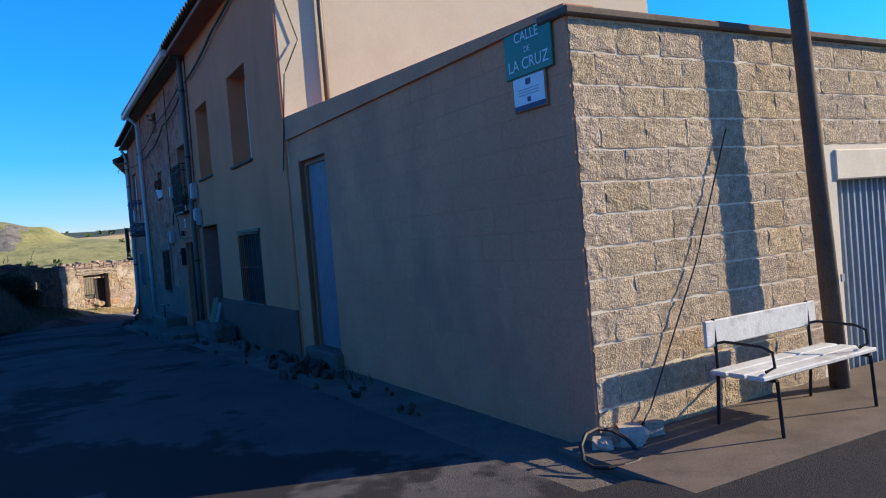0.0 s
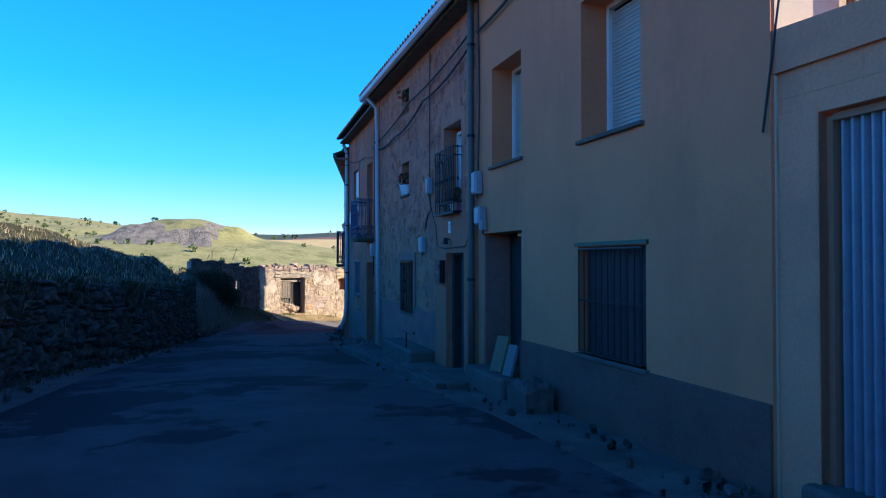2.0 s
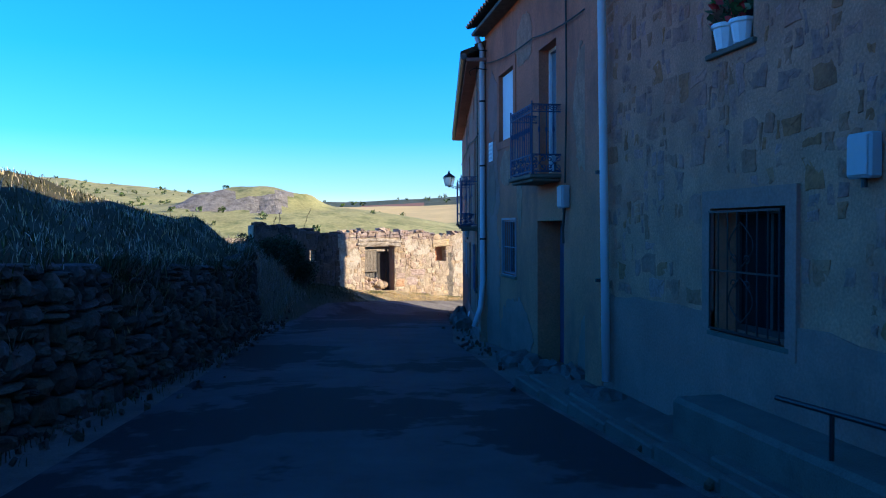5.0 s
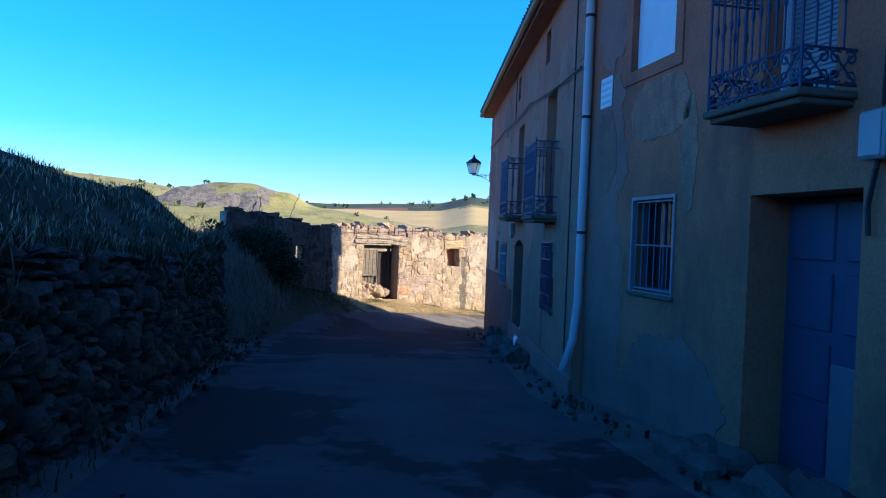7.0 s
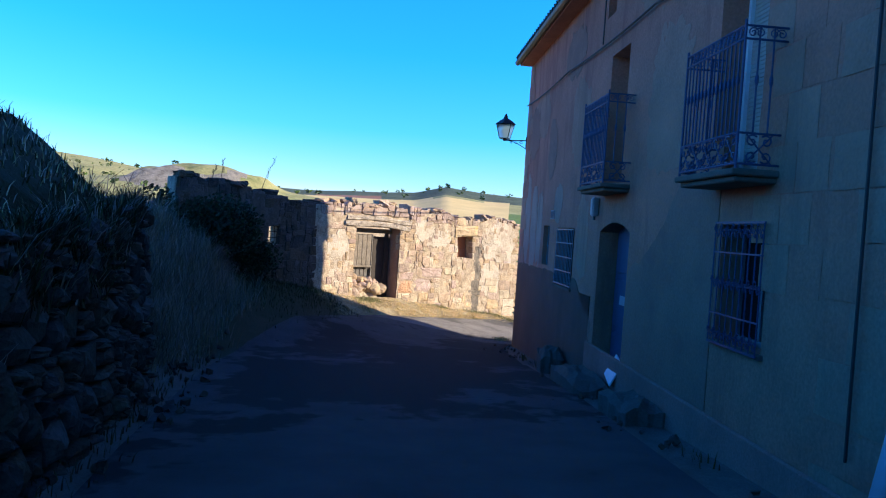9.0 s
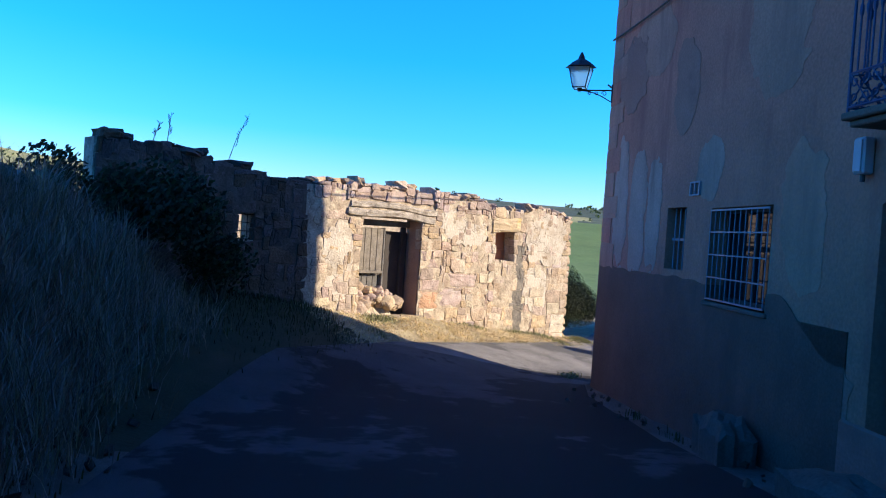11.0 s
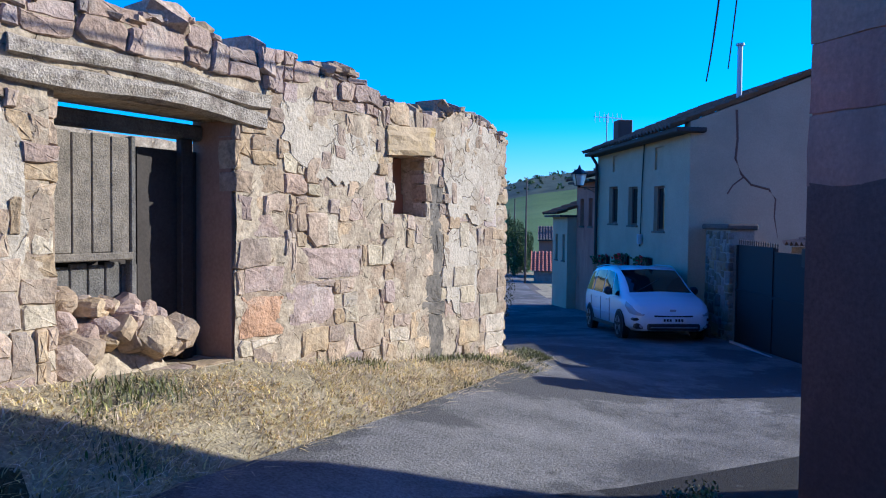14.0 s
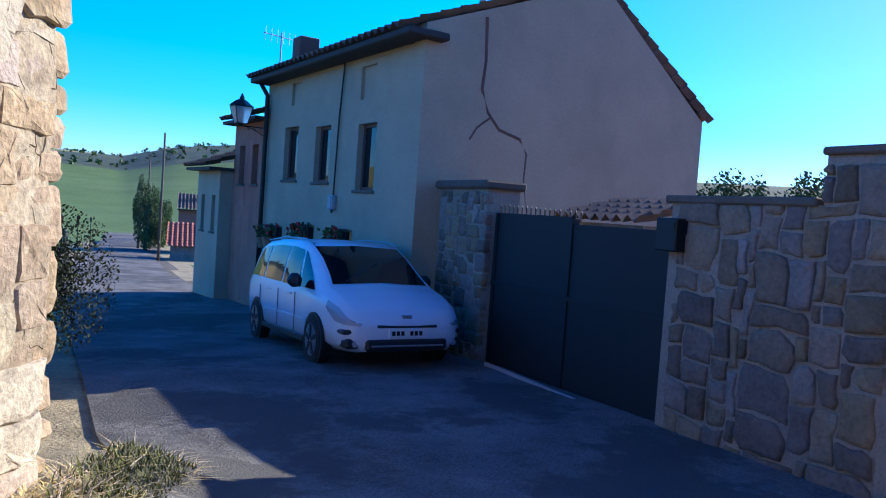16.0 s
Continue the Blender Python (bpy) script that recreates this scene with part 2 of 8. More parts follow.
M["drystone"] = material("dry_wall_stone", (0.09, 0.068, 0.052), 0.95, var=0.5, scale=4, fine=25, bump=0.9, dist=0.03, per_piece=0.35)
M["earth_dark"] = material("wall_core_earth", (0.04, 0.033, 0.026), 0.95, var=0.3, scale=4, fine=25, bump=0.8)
M["wall_stone5"] = material("garden_wall_stone", (0.22, 0.165, 0.12), 0.95, var=0.32, scale=4, fine=25, bump=0.9, dist=0.03, per_piece=0.35)
M["mortar_grey"] = material("grey_wall_mortar", (0.3, 0.24, 0.185), 0.95, var=0.3, scale=3, fine=40, bump=0.8)
M["roof_grey"] = material("lichened_roof_tile", (0.17, 0.115, 0.085), 0.9, var=0.35, scale=3, fine=30, bump=0.4, per_piece=0.25, stain=(0.09, 0.075, 0.06), stain_amount=0.7, stain_scale=1.2)
M["concrete"] = material("concrete", (0.15, 0.115, 0.088), 0.92, var=0.28, scale=2, fine=60, bump=0.5, stain=(0.09, 0.07, 0.056), stain_amount=0.8, stain_scale=1.2)
M["dado"] = material("dark_cement_dado", (0.17, 0.088, 0.064), 0.92, var=0.25, scale=2, fine=50, bump=0.4)
M["roof_red"] = material("red_roof_tile", (0.5, 0.17, 0.1), 0.85, var=0.25, scale=3, fine=30, bump=0.3, per_piece=0.2)
M["wood_grey"] = material("weathered_grey_wood", (0.15, 0.138, 0.124), 0.9, var=0.5, scale=7, fine=60, bump=0.9, dist=0.02)
M["beam"] = material("silvered_beam_wood", (0.42, 0.36, 0.29), 0.95, var=0.5, scale=9, fine=60, bump=1.0, dist=0.04, stain=(0.13, 0.1, 0.08), stain_amount=0.8, stain_scale=5)
M["door_plank"] = material("brown_grey_plank", (0.21, 0.18, 0.145), 0.9, var=0.5, scale=8, fine=70, bump=0.9, dist=0.02)
M["wood_dark"] = material("dark_door_wood", (0.05, 0.04, 0.035), 0.7, var=0.3, scale=5, fine=40, bump=0.3)
M["door_blue"] = plain("blue_grey_door_paint", (0.05, 0.065, 0.12), 0.6, var=0.15)
M["door_dark"] = plain("dark_brown_door_paint", (0.045, 0.038, 0.04), 0.55, var=0.25)
M["door_grey"] = plain("grey_door_paint", (0.16, 0.16, 0.17), 0.6, var=0.15)
M["corrugated"] = plain("galvanised_sheet", (0.22, 0.265, 0.3), 0.5, 0.3, var=0.2)
M["iron"] = plain("black_iron", (0.015, 0.015, 0.017), 0.5, 0.3)
M["iron_blue"] = plain("dark_blue_iron", (0.03, 0.055, 0.125), 0.5, 0.2)
M["green_paint"] = plain("green_iron", (0.05, 0.1, 0.05), 0.6)
M["pvc"] = plain("grey_pvc_pipe", (0.55, 0.54, 0.55), 0.45)
M["brown_pipe"] = plain("brown_pipe", (0.12, 0.09, 0.07), 0.5)
M["white"] = plain("white_paint", (0.75, 0.75, 0.74), 0.5)
M["shutter"] = plain("cream_roller_shutter", (0.46, 0.4, 0.33), 0.55)
M["cable"] = plain("black_cable", (0.012, 0.012, 0.012), 0.6)
M["meter_box"] = plain("grey_meter_box", (0.36, 0.36, 0.36), 0.5)
M["sign_green"] = plain("green_enamel", (0.012, 0.13, 0.06), 0.3)
M["car_white"] = plain("white_car_paint", (0.7, 0.76, 0.8), 0.2, var=0.02, spec=0.6)
M["rubber"] = plain("black_rubber", (0.015, 0.015, 0.015), 0.8)
M["alloy"] = plain("alloy_wheel", (0.35, 0.36, 0.38), 0.35, 0.8)
M["black_plastic"] = plain("black_plastic", (0.02, 0.02, 0.022), 0.5)
M["gate_black"] = plain("black_sheet_gate", (0.012, 0.011, 0.011), 0.7)
M["stone_red"] = material("reddish_ruin_stone", (0.36, 0.265, 0.212), 0.95, var=0.45, scale=5, fine=30, bump=1.0, dist=0.03, per_piece=0.22, stain=(0.44, 0.38, 0.315), stain_amount=0.6, stain_scale=2.6)
M["stone_orange"] = material("orange_block_stone", (0.47, 0.28, 0.17), 0.95, var=0.28, scale=5, fine=30, bump=1.0, dist=0.04, stain=(0.45, 0.37, 0.29), stain_amount=0.5, stain_scale=3)
M["stone_pale"] = material("pale_ruin_stone", (0.49, 0.41, 0.295), 0.95, var=0.45, scale=4, fine=28, bump=1.0, dist=0.025, per_piece=0.14, stain=(0.41, 0.325, 0.235), stain_amount=0.7, stain_scale=2.6)
# shaded wing's copy of the ruin stone, darkened for the shade
M["stone_wing"] = material("shade_dark_stone", (0.11, 0.075, 0.056), 0.95, var=0.45, scale=4, fine=24, bump=1.0, dist=0.035, per_piece=0.35)
M["bar_grey"] = plain("grey_painted_bar", (0.2, 0.21, 0.24), 0.5)
M["pole_wood"] = material("tarred_pole_wood", (0.12, 0.09, 0.07), 0.9, var=0.3, scale=4, fine=50, bump=0.5)
M["bench_wood"] = material("white_painted_bench_board", (0.62, 0.62, 0.58), 0.7, var=0.15, scale=6, fine=50, bump=0.4, stain=(0.35, 0.32, 0.28), stain_amount=0.7, stain_scale=4)
M["foam"] = plain("yellow_board", (0.27, 0.16, 0.08), 0.9)
M["pale_board"] = plain("pale_board", (0.26, 0.2, 0.17), 0.9)
M["bark"] = material("bark", (0.12, 0.09, 0.06), 0.95, var=0.3, scale=8, fine=50, bump=0.8)
M["leaf"] = material("leaf_green", (0.07, 0.11, 0.035), 0.8, var=0.4, scale=2, fine=20, bump=0.0, per_piece=0.35)
M["grass_green"] = material("green_weed", (0.19, 0.195, 0.085), 0.85, var=0.4, scale=2, fine=20, bump=0.0, per_piece=0.4)
M["grass_dry"] = material("dry_straw", (0.68, 0.55, 0.31), 0.9, var=0.35, scale=2, fine=20, bump=0.0, per_piece=0.35)
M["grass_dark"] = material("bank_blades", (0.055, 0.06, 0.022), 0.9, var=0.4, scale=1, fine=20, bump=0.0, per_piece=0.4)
M["flower_red"] = plain("red_petal", (0.6, 0.02, 0.02), 0.7)
M["flower_pink"] = plain("pink_pot", (0.5, 0.06, 0.2), 0.6)
M["terracotta"] = plain("terracotta", (0.4, 0.18, 0.1), 0.85)
M["yellow_lichen"] = material("lichened_lintel_stone", (0.46, 0.35, 0.22), 0.95, var=0.25, scale=4, fine=30, bump=0.9, dist=0.03, stain=(0.52, 0.36, 0.1), stain_amount=0.8, stain_scale=2.5)


def glass_material(name, tint, rough=0.03, clear=0.0):
    m = bpy.data.materials.new(name)
    m.use_nodes = True
    b = m.node_tree.nodes["Principled BSDF"]
    b.inputs["Base Color"].default_value = (*tint, 1)
    b.inputs["Roughness"].default_value = rough
    b.inputs["IOR"].default_value = 1.5
    b.inputs["Specular IOR Level"].default_value = 0.5
    b.inputs["Transmission Weight"].default_value = clear
    return m


M["pane"] = glass_material("dark_window_glass", (0.01, 0.012, 0.015))
M["lamp_glass"] = glass_material("milky_lantern_glass", (0.95, 0.96, 0.98), 0.35, 0.85)
M["headlight"] = glass_material("headlight_glass", (0.34, 0.36, 0.4), 0.08)


# ---- building helpers ----
def part(name, bm, mat, parent=None, label="", smooth=False, m=None):
    me = bpy.data.meshes.new(name)
    bmesh.ops.recalc_face_normals(bm, faces=bm.faces)
    bm.to_mesh(me)
    bm.free()
    for k in (mat if isinstance(mat, (list, tuple)) else [mat]):
        me.materials.append(M[k] if isinstance(k, str) else k)
    if smooth:
        for p in me.polygons:
            p.use_smooth = True
    ob = new(name, me)
    ob.parent = parent
    if m is not None:
        ob.matrix_basis = m
    if label:
        ob["label"] = label
    return ob


def thing(name, m, label, category, group="", kind=""):
    ob = new(name)
    ob.empty_display_size = 0.1
    ob.matrix_basis = m
    return tagged(ob, label, category, group, kind)


def box(bm, x0, x1, y0, y1, z0, z1, bevel=0.0, m=None):
    r = bmesh.ops.create_cube(bm, size=1.0)
    vs = r["verts"]
    for v in vs:
        v.co = Vector((x0 + (v.co.x + 0.5) * (x1 - x0), y0 + (v.co.y + 0.5) * (y1 - y0), z0 + (v.co.z + 0.5) * (z1 - z0)))
    if bevel:
        es = list({e for v in vs for e in v.link_edges})
        r = bmesh.ops.bevel(bm, geom=es, offset=bevel, segments=1, affect="EDGES")
        vs = [v for v in r["verts"]]
    if m is not None:
        bmesh.ops.transform(bm, matrix=m, verts=list({v for v in vs}))
    return bm


def boxes(*rows, bevel=0.0):
    bm = bmesh.new()
    for r in rows:
        box(bm, *r, bevel=bevel)
    return bm


def tube(bm, pts, r, seg=8, cap=True):
    """A round bar through points."""
    pts = [Vector(p) for p in pts]
    rings = []
    for i, p in enumerate(pts):
        d = (pts[min(i + 1, len(pts) - 1)] - pts[max(i - 1, 0)]).normalized()
        a = d.cross(Vector((0, 0, 1)) if abs(d.z) < 0.9 else Vector((1, 0, 0))).normalized()
        b = d.cross(a)
        rr = r[i] if isinstance(r, (list, tuple)) else r
        rings.append([bm.verts.new(p + a * rr * math.cos(2 * math.pi * k / seg) + b * rr * math.sin(2 * math.pi * k / seg)) for k in range(seg)])
    for a, b in zip(rings, rings[1:]):
        for k in range(seg):
            bm.faces.new((a[k], a[(k + 1) % seg], b[(k + 1) % seg], b[k]))
    if cap:
        bm.faces.new(rings[0][::-1])
        bm.faces.new(rings[-1])
    return bm


def tubes(*rows, seg=8):
    bm = bmesh.new()
    for pts, r in rows:
        tube(bm, pts, r, seg)
    return bm


def frame_of(a, b, z=0.0):
    """Facade frame: local x along a to b, local y out to the street, z up."""
    return Matrix.Translation((a[0], a[1], z)) @ Matrix.Rotation(math.atan2(b[1] - a[1], b[0] - a[0]), 4, "Z")


def wall_mesh(x0, x1, z0, z1, holes, thick=0.4, top=None, y=0.0, step=0.0):
    """An upright slab from y - thick to y with rectangular holes (xa, xb, za, zb) through it. top(x) gives an uneven top."""
    xs = {x0, x1}
    zs = {z0, z1}
    for a, b, c, d in holes:
        xs |= {a, b}
        zs |= {c, d}
    if step:
        k = x0
        while k < x1:
            xs.add(round(k, 4))
            k += step
    xs = sorted(v for v in xs if x0 - 1e-6 <= v <= x1 + 1e-6)
    zs = sorted(v for v in zs if z0 - 1e-6 <= v <= z1 + 1e-6)
    bm = bmesh.new()
    cache = {}

    def vert(i, j, back):
        key = (i, j, back)
        if key not in cache:
            z = zs[j]
            if top and j == len(zs) - 1:
                z = top(xs[i])
            cache[key] = bm.verts.new((xs[i], y - thick if back else y, z))
        return cache[key]

    def solid(i, j):
        if not (0 <= i < len(xs) - 1 and 0 <= j < len(zs) - 1):
            return False
        cx, cz = (xs[i] + xs[i + 1]) / 2, (zs[j] + zs[j + 1]) / 2
        return not any(a < cx < b and c < cz < d for a, b, c, d in holes)

    for i in range(len(xs) - 1):
        for j in range(len(zs) - 1):
            if not solid(i, j):
                continue
            bm.faces.new((vert(i, j, 0), vert(i, j + 1, 0), vert(i + 1, j + 1, 0), vert(i + 1, j, 0)))
            bm.faces.new((vert(i, j, 1), vert(i + 1, j, 1), vert(i + 1, j + 1, 1), vert(i, j + 1, 1)))
            for di, dj, p, q in ((-1, 0, (i, j), (i, j + 1)), (1, 0, (i + 1, j), (i + 1, j + 1)), (0, -1, (i, j), (i + 1, j)), (0, 1, (i, j + 1), (i + 1, j + 1))):
                if not solid(i + di, j + dj):
                    bm.faces.new((vert(*p, 0), vert(*q, 0), vert(*q, 1), vert(*p, 1)))
    return bm


def lerp_table(table, v):
    if v <= table[0][0]:
        return table[0][1]
    for (a, p), (b, q) in zip(table, table[1:]):
        if v <= b:
            k = (v - a) / (b - a)
            return p + (q - p) * k
    return table[-1][1]


def smoothstep(a, b, v):
    k = min(1, max(0, (v - a) / (b - a)))
    return k * k * (3 - 2 * k)


# ---- ground ----
STREET = [(-40, 0.3), (-10, 0.05), (-4, -0.01), (4, 0.03), (9.5, -0.02), (13, -0.2), (17.4, -0.42), (24.8, -0.81), (32.6, -1.25), (36, -1.5), (40, -1.78), (44, -2.17), (50, -2.5), (56, -2.85), (70, -3.7), (90, -4.8), (140, -7.0), (400, -9.0)]


def bank_line(y):
    """The foot of the dry stone wall on the far side of the street."""
    return lerp_table([(-30, -9.5), (0, -7.8), (10, -7.35), (16, -7.0), (20, -6.2), (25, -5.4), (30.5, -4.85), (40, -4.3)], y)


RUIN_A, RUIN_B = (-1.52, 43.96), (5.36, 47.31)
RUIN_L = 7.652
RUIN_M = frame_of(RUIN_B, RUIN_A)
RUIN_I = RUIN_M.inverted()
MESA = (-22.0, 395.0)
RIDGE = [(-180, 3.0), (-60, 4.6), (-35, 4.4), (-16, 3.7), (-9.5, 3.0), (-5, 2.3), (0, 2.2), (4, 2.1), (12.6, 2.4), (15, 3.0), (18, 2.7), (31, 2.4), (35.5, 2.3), (39, 3.2), (43, 3.7), (60, 3.4), (180, 3.0)]


LANE = [(-2.9, 30, -1.09), (-2.7, 34, -1.36), (-1.5, 38, -1.64), (-0.2, 40.2, -1.78), (1.3, 42, -1.92), (3.3, 44, -2.15), (6, 46.3, -2.3), (9.5, 49.5, -2.45), (13, 55, -2.85), (19, 66, -3.4), (28.5, 78.5, -4.0), (45, 101, -4.9), (71, 137, -6.2)]
RUIN_FOOT = [(-9, 0.1), (-3, -0.5), (0, -1.02), (1.0, -1.18), (2.6, -1.27), (4.7, -1.6), (7.4, -1.93), (9, -2.05)]
RUIN_EDGE = [(-9, 5.0), (-5, 3.4), (-2, 2.2), (0.9, 1.5), (2.5, 1.35), (4.5, 1.15), (6.3, 0.95), (8, 0.7), (9.5, 0.4)]
RUIN_EDGE_Z = [(-9, -1.0), (-5, -1.25), (-2, -1.4), (0.9, -1.55), (2.5, -1.67), (4.5, -1.85), (6.3, -2.0), (8, -2.15), (9.5, -2.3)]


def street_z(x, y):
    """The lane's surface: down the street, round the bend, up to the strip of grass at the ruin."""
    z = lerp_table(STREET, y)
    k = smoothstep(33, 37, y)
    if k > 0 and y < 150:
        best, low = 1e9, z
        for (x0, y0, z0), (x1, y1, z1) in zip(LANE, LANE[1:]):
            dx, dy = x1 - x0, y1 - y0
            u = min(1, max(0, ((x - x0) * dx + (y - y0) * dy) / (dx * dx + dy * dy)))
            d = (x - x0 - u * dx) ** 2 + (y - y0 - u * dy) ** 2
            if d < best:
                best, low = d, z0 + u * (z1 - z0)
        z += (low - z) * k * (1 - smoothstep(125, 150, y))
    q = RUIN_I @ Vector((x, y, 0))
    s = RUIN_L - q.x
    if -9 < s < 9.5 and q.y < 8:
        qe, ze, zf = lerp_table(RUIN_EDGE, s), lerp_table(RUIN_EDGE_Z, s), lerp_table(RUIN_FOOT, s)
        w = smoothstep(-9, -5, s) * smoothstep(9.5, 8.2, s)
        if q.y < qe:
            v = max(0.0, q.y) / qe
            h = zf + (ze - zf) * (0.55 * v + 0.45 * v * v)
        else:
            h = ze + (z - ze) * smoothstep(qe, qe + 2.0, q.y)
        z += (h - z) * w * smoothstep(-1.5, 0.0, q.y)
    return z


def ground_z(x, y):
    z = street_z(x, y)
    # bank behind the retaining wall
    d = bank_line(y) - 0.35 - x
    if d > 0 and y < 60:
        k = 1 - smoothstep(33.0, 36.2, y + 0.15 * max(0, d - 1.0))
        rise = 1.66 + 0.45 * smoothstep(28.5, 33, y) * (1 - smoothstep(0.3, 2.0, d)) + 1.75 * (1 - math.exp(-d / 2.4)) + 0.42 * smoothstep(20, 30, y) * smoothstep(0.2, 1.4, d) + 0.5 * smoothstep(2, 8, d) - 0.25 * smoothstep(20, 12, y) * smoothstep(0.5, 3, d)
        # the far rise is unseen ground, added to bounce sun onto the facades
        rise += 0.3 * noise.fractal(Vector((x * 0.7, y * 0.7, 2.0)), 1.0, 2.0, 3) * smoothstep(0.2, 1.2, d) + 1.0 * smoothstep(8, 30, d) + 4.0 * smoothstep(20, 70, d)
        z += k * rise * smoothstep(0.0, 0.25, d) + (1 - k) * 1.1 * smoothstep(0.0, 5.0, d)
    # straw-covered mound between the wall's end and the ruin
    e = lerp_table([(33, -4.5), (35, -4.25), (38, -3.75), (41, -2.7)], y) - x
    if e > 0 and 32.8 < y < 42:
        z = max(z, street_z(x, y) + 2.1 * smoothstep(0, 2.6, e) * smoothstep(32.8, 33.8, y) * (1 - smoothstep(38.5, 41.8, y)) + 0.12 * noise.noise(Vector((x * 1.5, y * 1.5, 6))) * smoothstep(0, 1, e))
    r = math.hypot(x, y - 35)
    if r > 60:
        th = math.degrees(math.atan2(x, y - 35))
        h = lerp_table(RIDGE, th)
        far = 900.0
        low = -7.0 - 3.0 * smoothstep(60, 200, r)
        base = z + (low - z) * smoothstep(60, 160, r)
        hill = far * math.tan(radians(h)) - low
        k = smoothstep(170, far, r) ** 1.1
        n = noise.fractal(Vector((x * 0.006, y * 0.006, 1.7)), 1.0, 2.0, 4) * (6.0 - 4.0 * smoothstep(-4, 1, th)) * smoothstep(150, 500, r)
        z = base + hill * min(1.0, k) + n
        m = math.hypot((x - MESA[0]) / 1.25, y - MESA[1])
        z += 16.5 * smoothstep(125, 22, m) + 4.5 * smoothstep(32, 22, m + 9 * noise.noise(Vector((x * 0.05, y * 0.05, 0)))) + 6.0 * smoothstep(34, 0, m) + 1.6 * noise.noise(Vector((x * 0.12, y * 0.12, 4))) * smoothstep(60, 20, m)
    return z


def from_lane(x, y):
    """Metres from the lane's middle line, less than nothing on its left."""
    best = 1e9
    for (x0, y0, z0), (x1, y1, z1) in zip(LANE[7:], LANE[8:]):
        dx, dy = x1 - x0, y1 - y0
        u = min(1, max(0, ((x - x0) * dx + (y - y0) * dy) / (dx * dx + dy * dy)))
        d = math.hypot(x - x0 - u * dx, y - y0 - u * dy)
        if d < abs(best):
            best = d if (x - x0) * dy - (y - y0) * dx > 0 else -d
    return best


def ground_kind(x, y, z):
    r = math.hypot(x, y - 35)
    th = math.degrees(math.atan2(x, y - 35))
    if 49.5 < y < 150 and 0 < x < 110:
        d = from_lane(x, y)
        if d < -2.0 or (d > 2.2 and y > 62):
            return 2 if abs(d) < 3.4 + 0.8 * noise.noise(Vector((x * 0.4, y * 0.4, 1))) else 7
    if r < 75 or (th < -75 and r < 140):
        if x < bank_line(y) - 0.4 and y < 36:
            # beyond the dark bank, unseen straw ground added for its warm bounce
            return 1 if x > bank_line(y) - 10 else 2
        q = RUIN_I @ Vector((x, y, 0))
        # ground inside the house's shadow at the ruin, painted darker with a ragged edge
        if q.y < 6 and x < 8 and RUIN_L - q.x < 0.1 + 1.3 * noise.noise(Vector((x * 1.1, y * 1.1, 3))) + 0.5 * noise.noise(Vector((x * 4, y * 4, 3))):
            return 1
        return 0 if q.y > lerp_table(RUIN_EDGE, RUIN_L - q.x) + 0.25 or x > 8 else 2
    m = math.hypot((x - MESA[0]) / 1.25, y - MESA[1])
    if 16 < m < 36 and noise.noise(Vector((x * 0.05, y * 0.05, 11))) > -0.12 and x < MESA[0] + 20:
        return 3
    if m < 110:
        return 4
    w = noise.noise(Vector((x * 0.008, y * 0.008, 5.0)))
    if th > 20:
        if r > 560 + 40 * w:
            return 6 if w > -0.35 else 4
        return 7
    if th < -6:
        return 7 if 330 < r < 480 and w > -0.1 else (6 if r > 700 and w > 0.2 else 4)
    if 470 < r < 640 + 25 * w:
        return 5 if th > -1 else 4
    if 640 < r < 680 and 5 < th < 10:
        return 8
    return 6 if r > 640 else 4


def ground_sheet():
    angles = [a * 0.5 for a in range(-100, 150)] + [75 + a * 1.0 for a in range(0, 235)]
    radii = [0.0]
    while radii[-1] < 3200:
        r = radii[-1]
        radii.append(r + (0.35 if r < 45 else max(0.35, (r - 45) * 0.035 + 0.35)))
    bm = bmesh.new()
    rings = []
    for r in radii[1:]:
        ring = []
        for a in angles:
            x, y = r * math.sin(radians(a)), 35 + r * math.cos(radians(a))
            ring.append(bm.verts.new((x, y, ground_z(x, y) - 0.03)))
        rings.append(ring)
    n = len(angles)
    c = bm.verts.new((0, 35, ground_z(0, 35) - 0.03))
    for k in range(n):
        bm.faces.new((c, rings[0][(k + 1) % n], rings[0][k]))
    for a, b in zip(rings, rings[1:]):
        for k in range(n):
            f = bm.faces.new((a[k], a[(k + 1) % n], b[(k + 1) % n], b[k]))
            p = f.calc_center_median()
            f.material_index = ground_kind(p.x, p.y, p.z)
    me = bpy.data.meshes.new("ground")
    bm.to_mesh(me)
    bm.free()
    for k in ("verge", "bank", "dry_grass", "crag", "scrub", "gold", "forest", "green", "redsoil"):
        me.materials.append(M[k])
    for p in me.polygons:
        p.use_smooth = True
    return tagged(new("ground", me), "dry village ground running out to fields and scrubby hills", "ground", kind="structure")


ground = ground_sheet()


def strip(name, left, right, lift, mat, label, across=10, ys=None):
    """A paved strip between two edges given as tables of y to x, laid on the ground."""
    bm = bmesh.new()
    rows = []
    for y in ys:
        a, b = lerp_table(left, y), lerp_table(right, y)
        rows.append([bm.verts.new((a + (b - a) * k / across, y, street_z(a + (b - a) * k / across, y) + lift + 0.025 * math.sin(math.pi * k / across))) for k in range(across + 1)])
    for p, q in zip(rows, rows[1:]):
        for k in range(across):
            bm.faces.new((p[k], p[k + 1], q[k + 1], q[k]))
    ob = part(name, bm, mat, smooth=True)
    return tagged(ob, label, name.replace("_", " "), kind="structure")


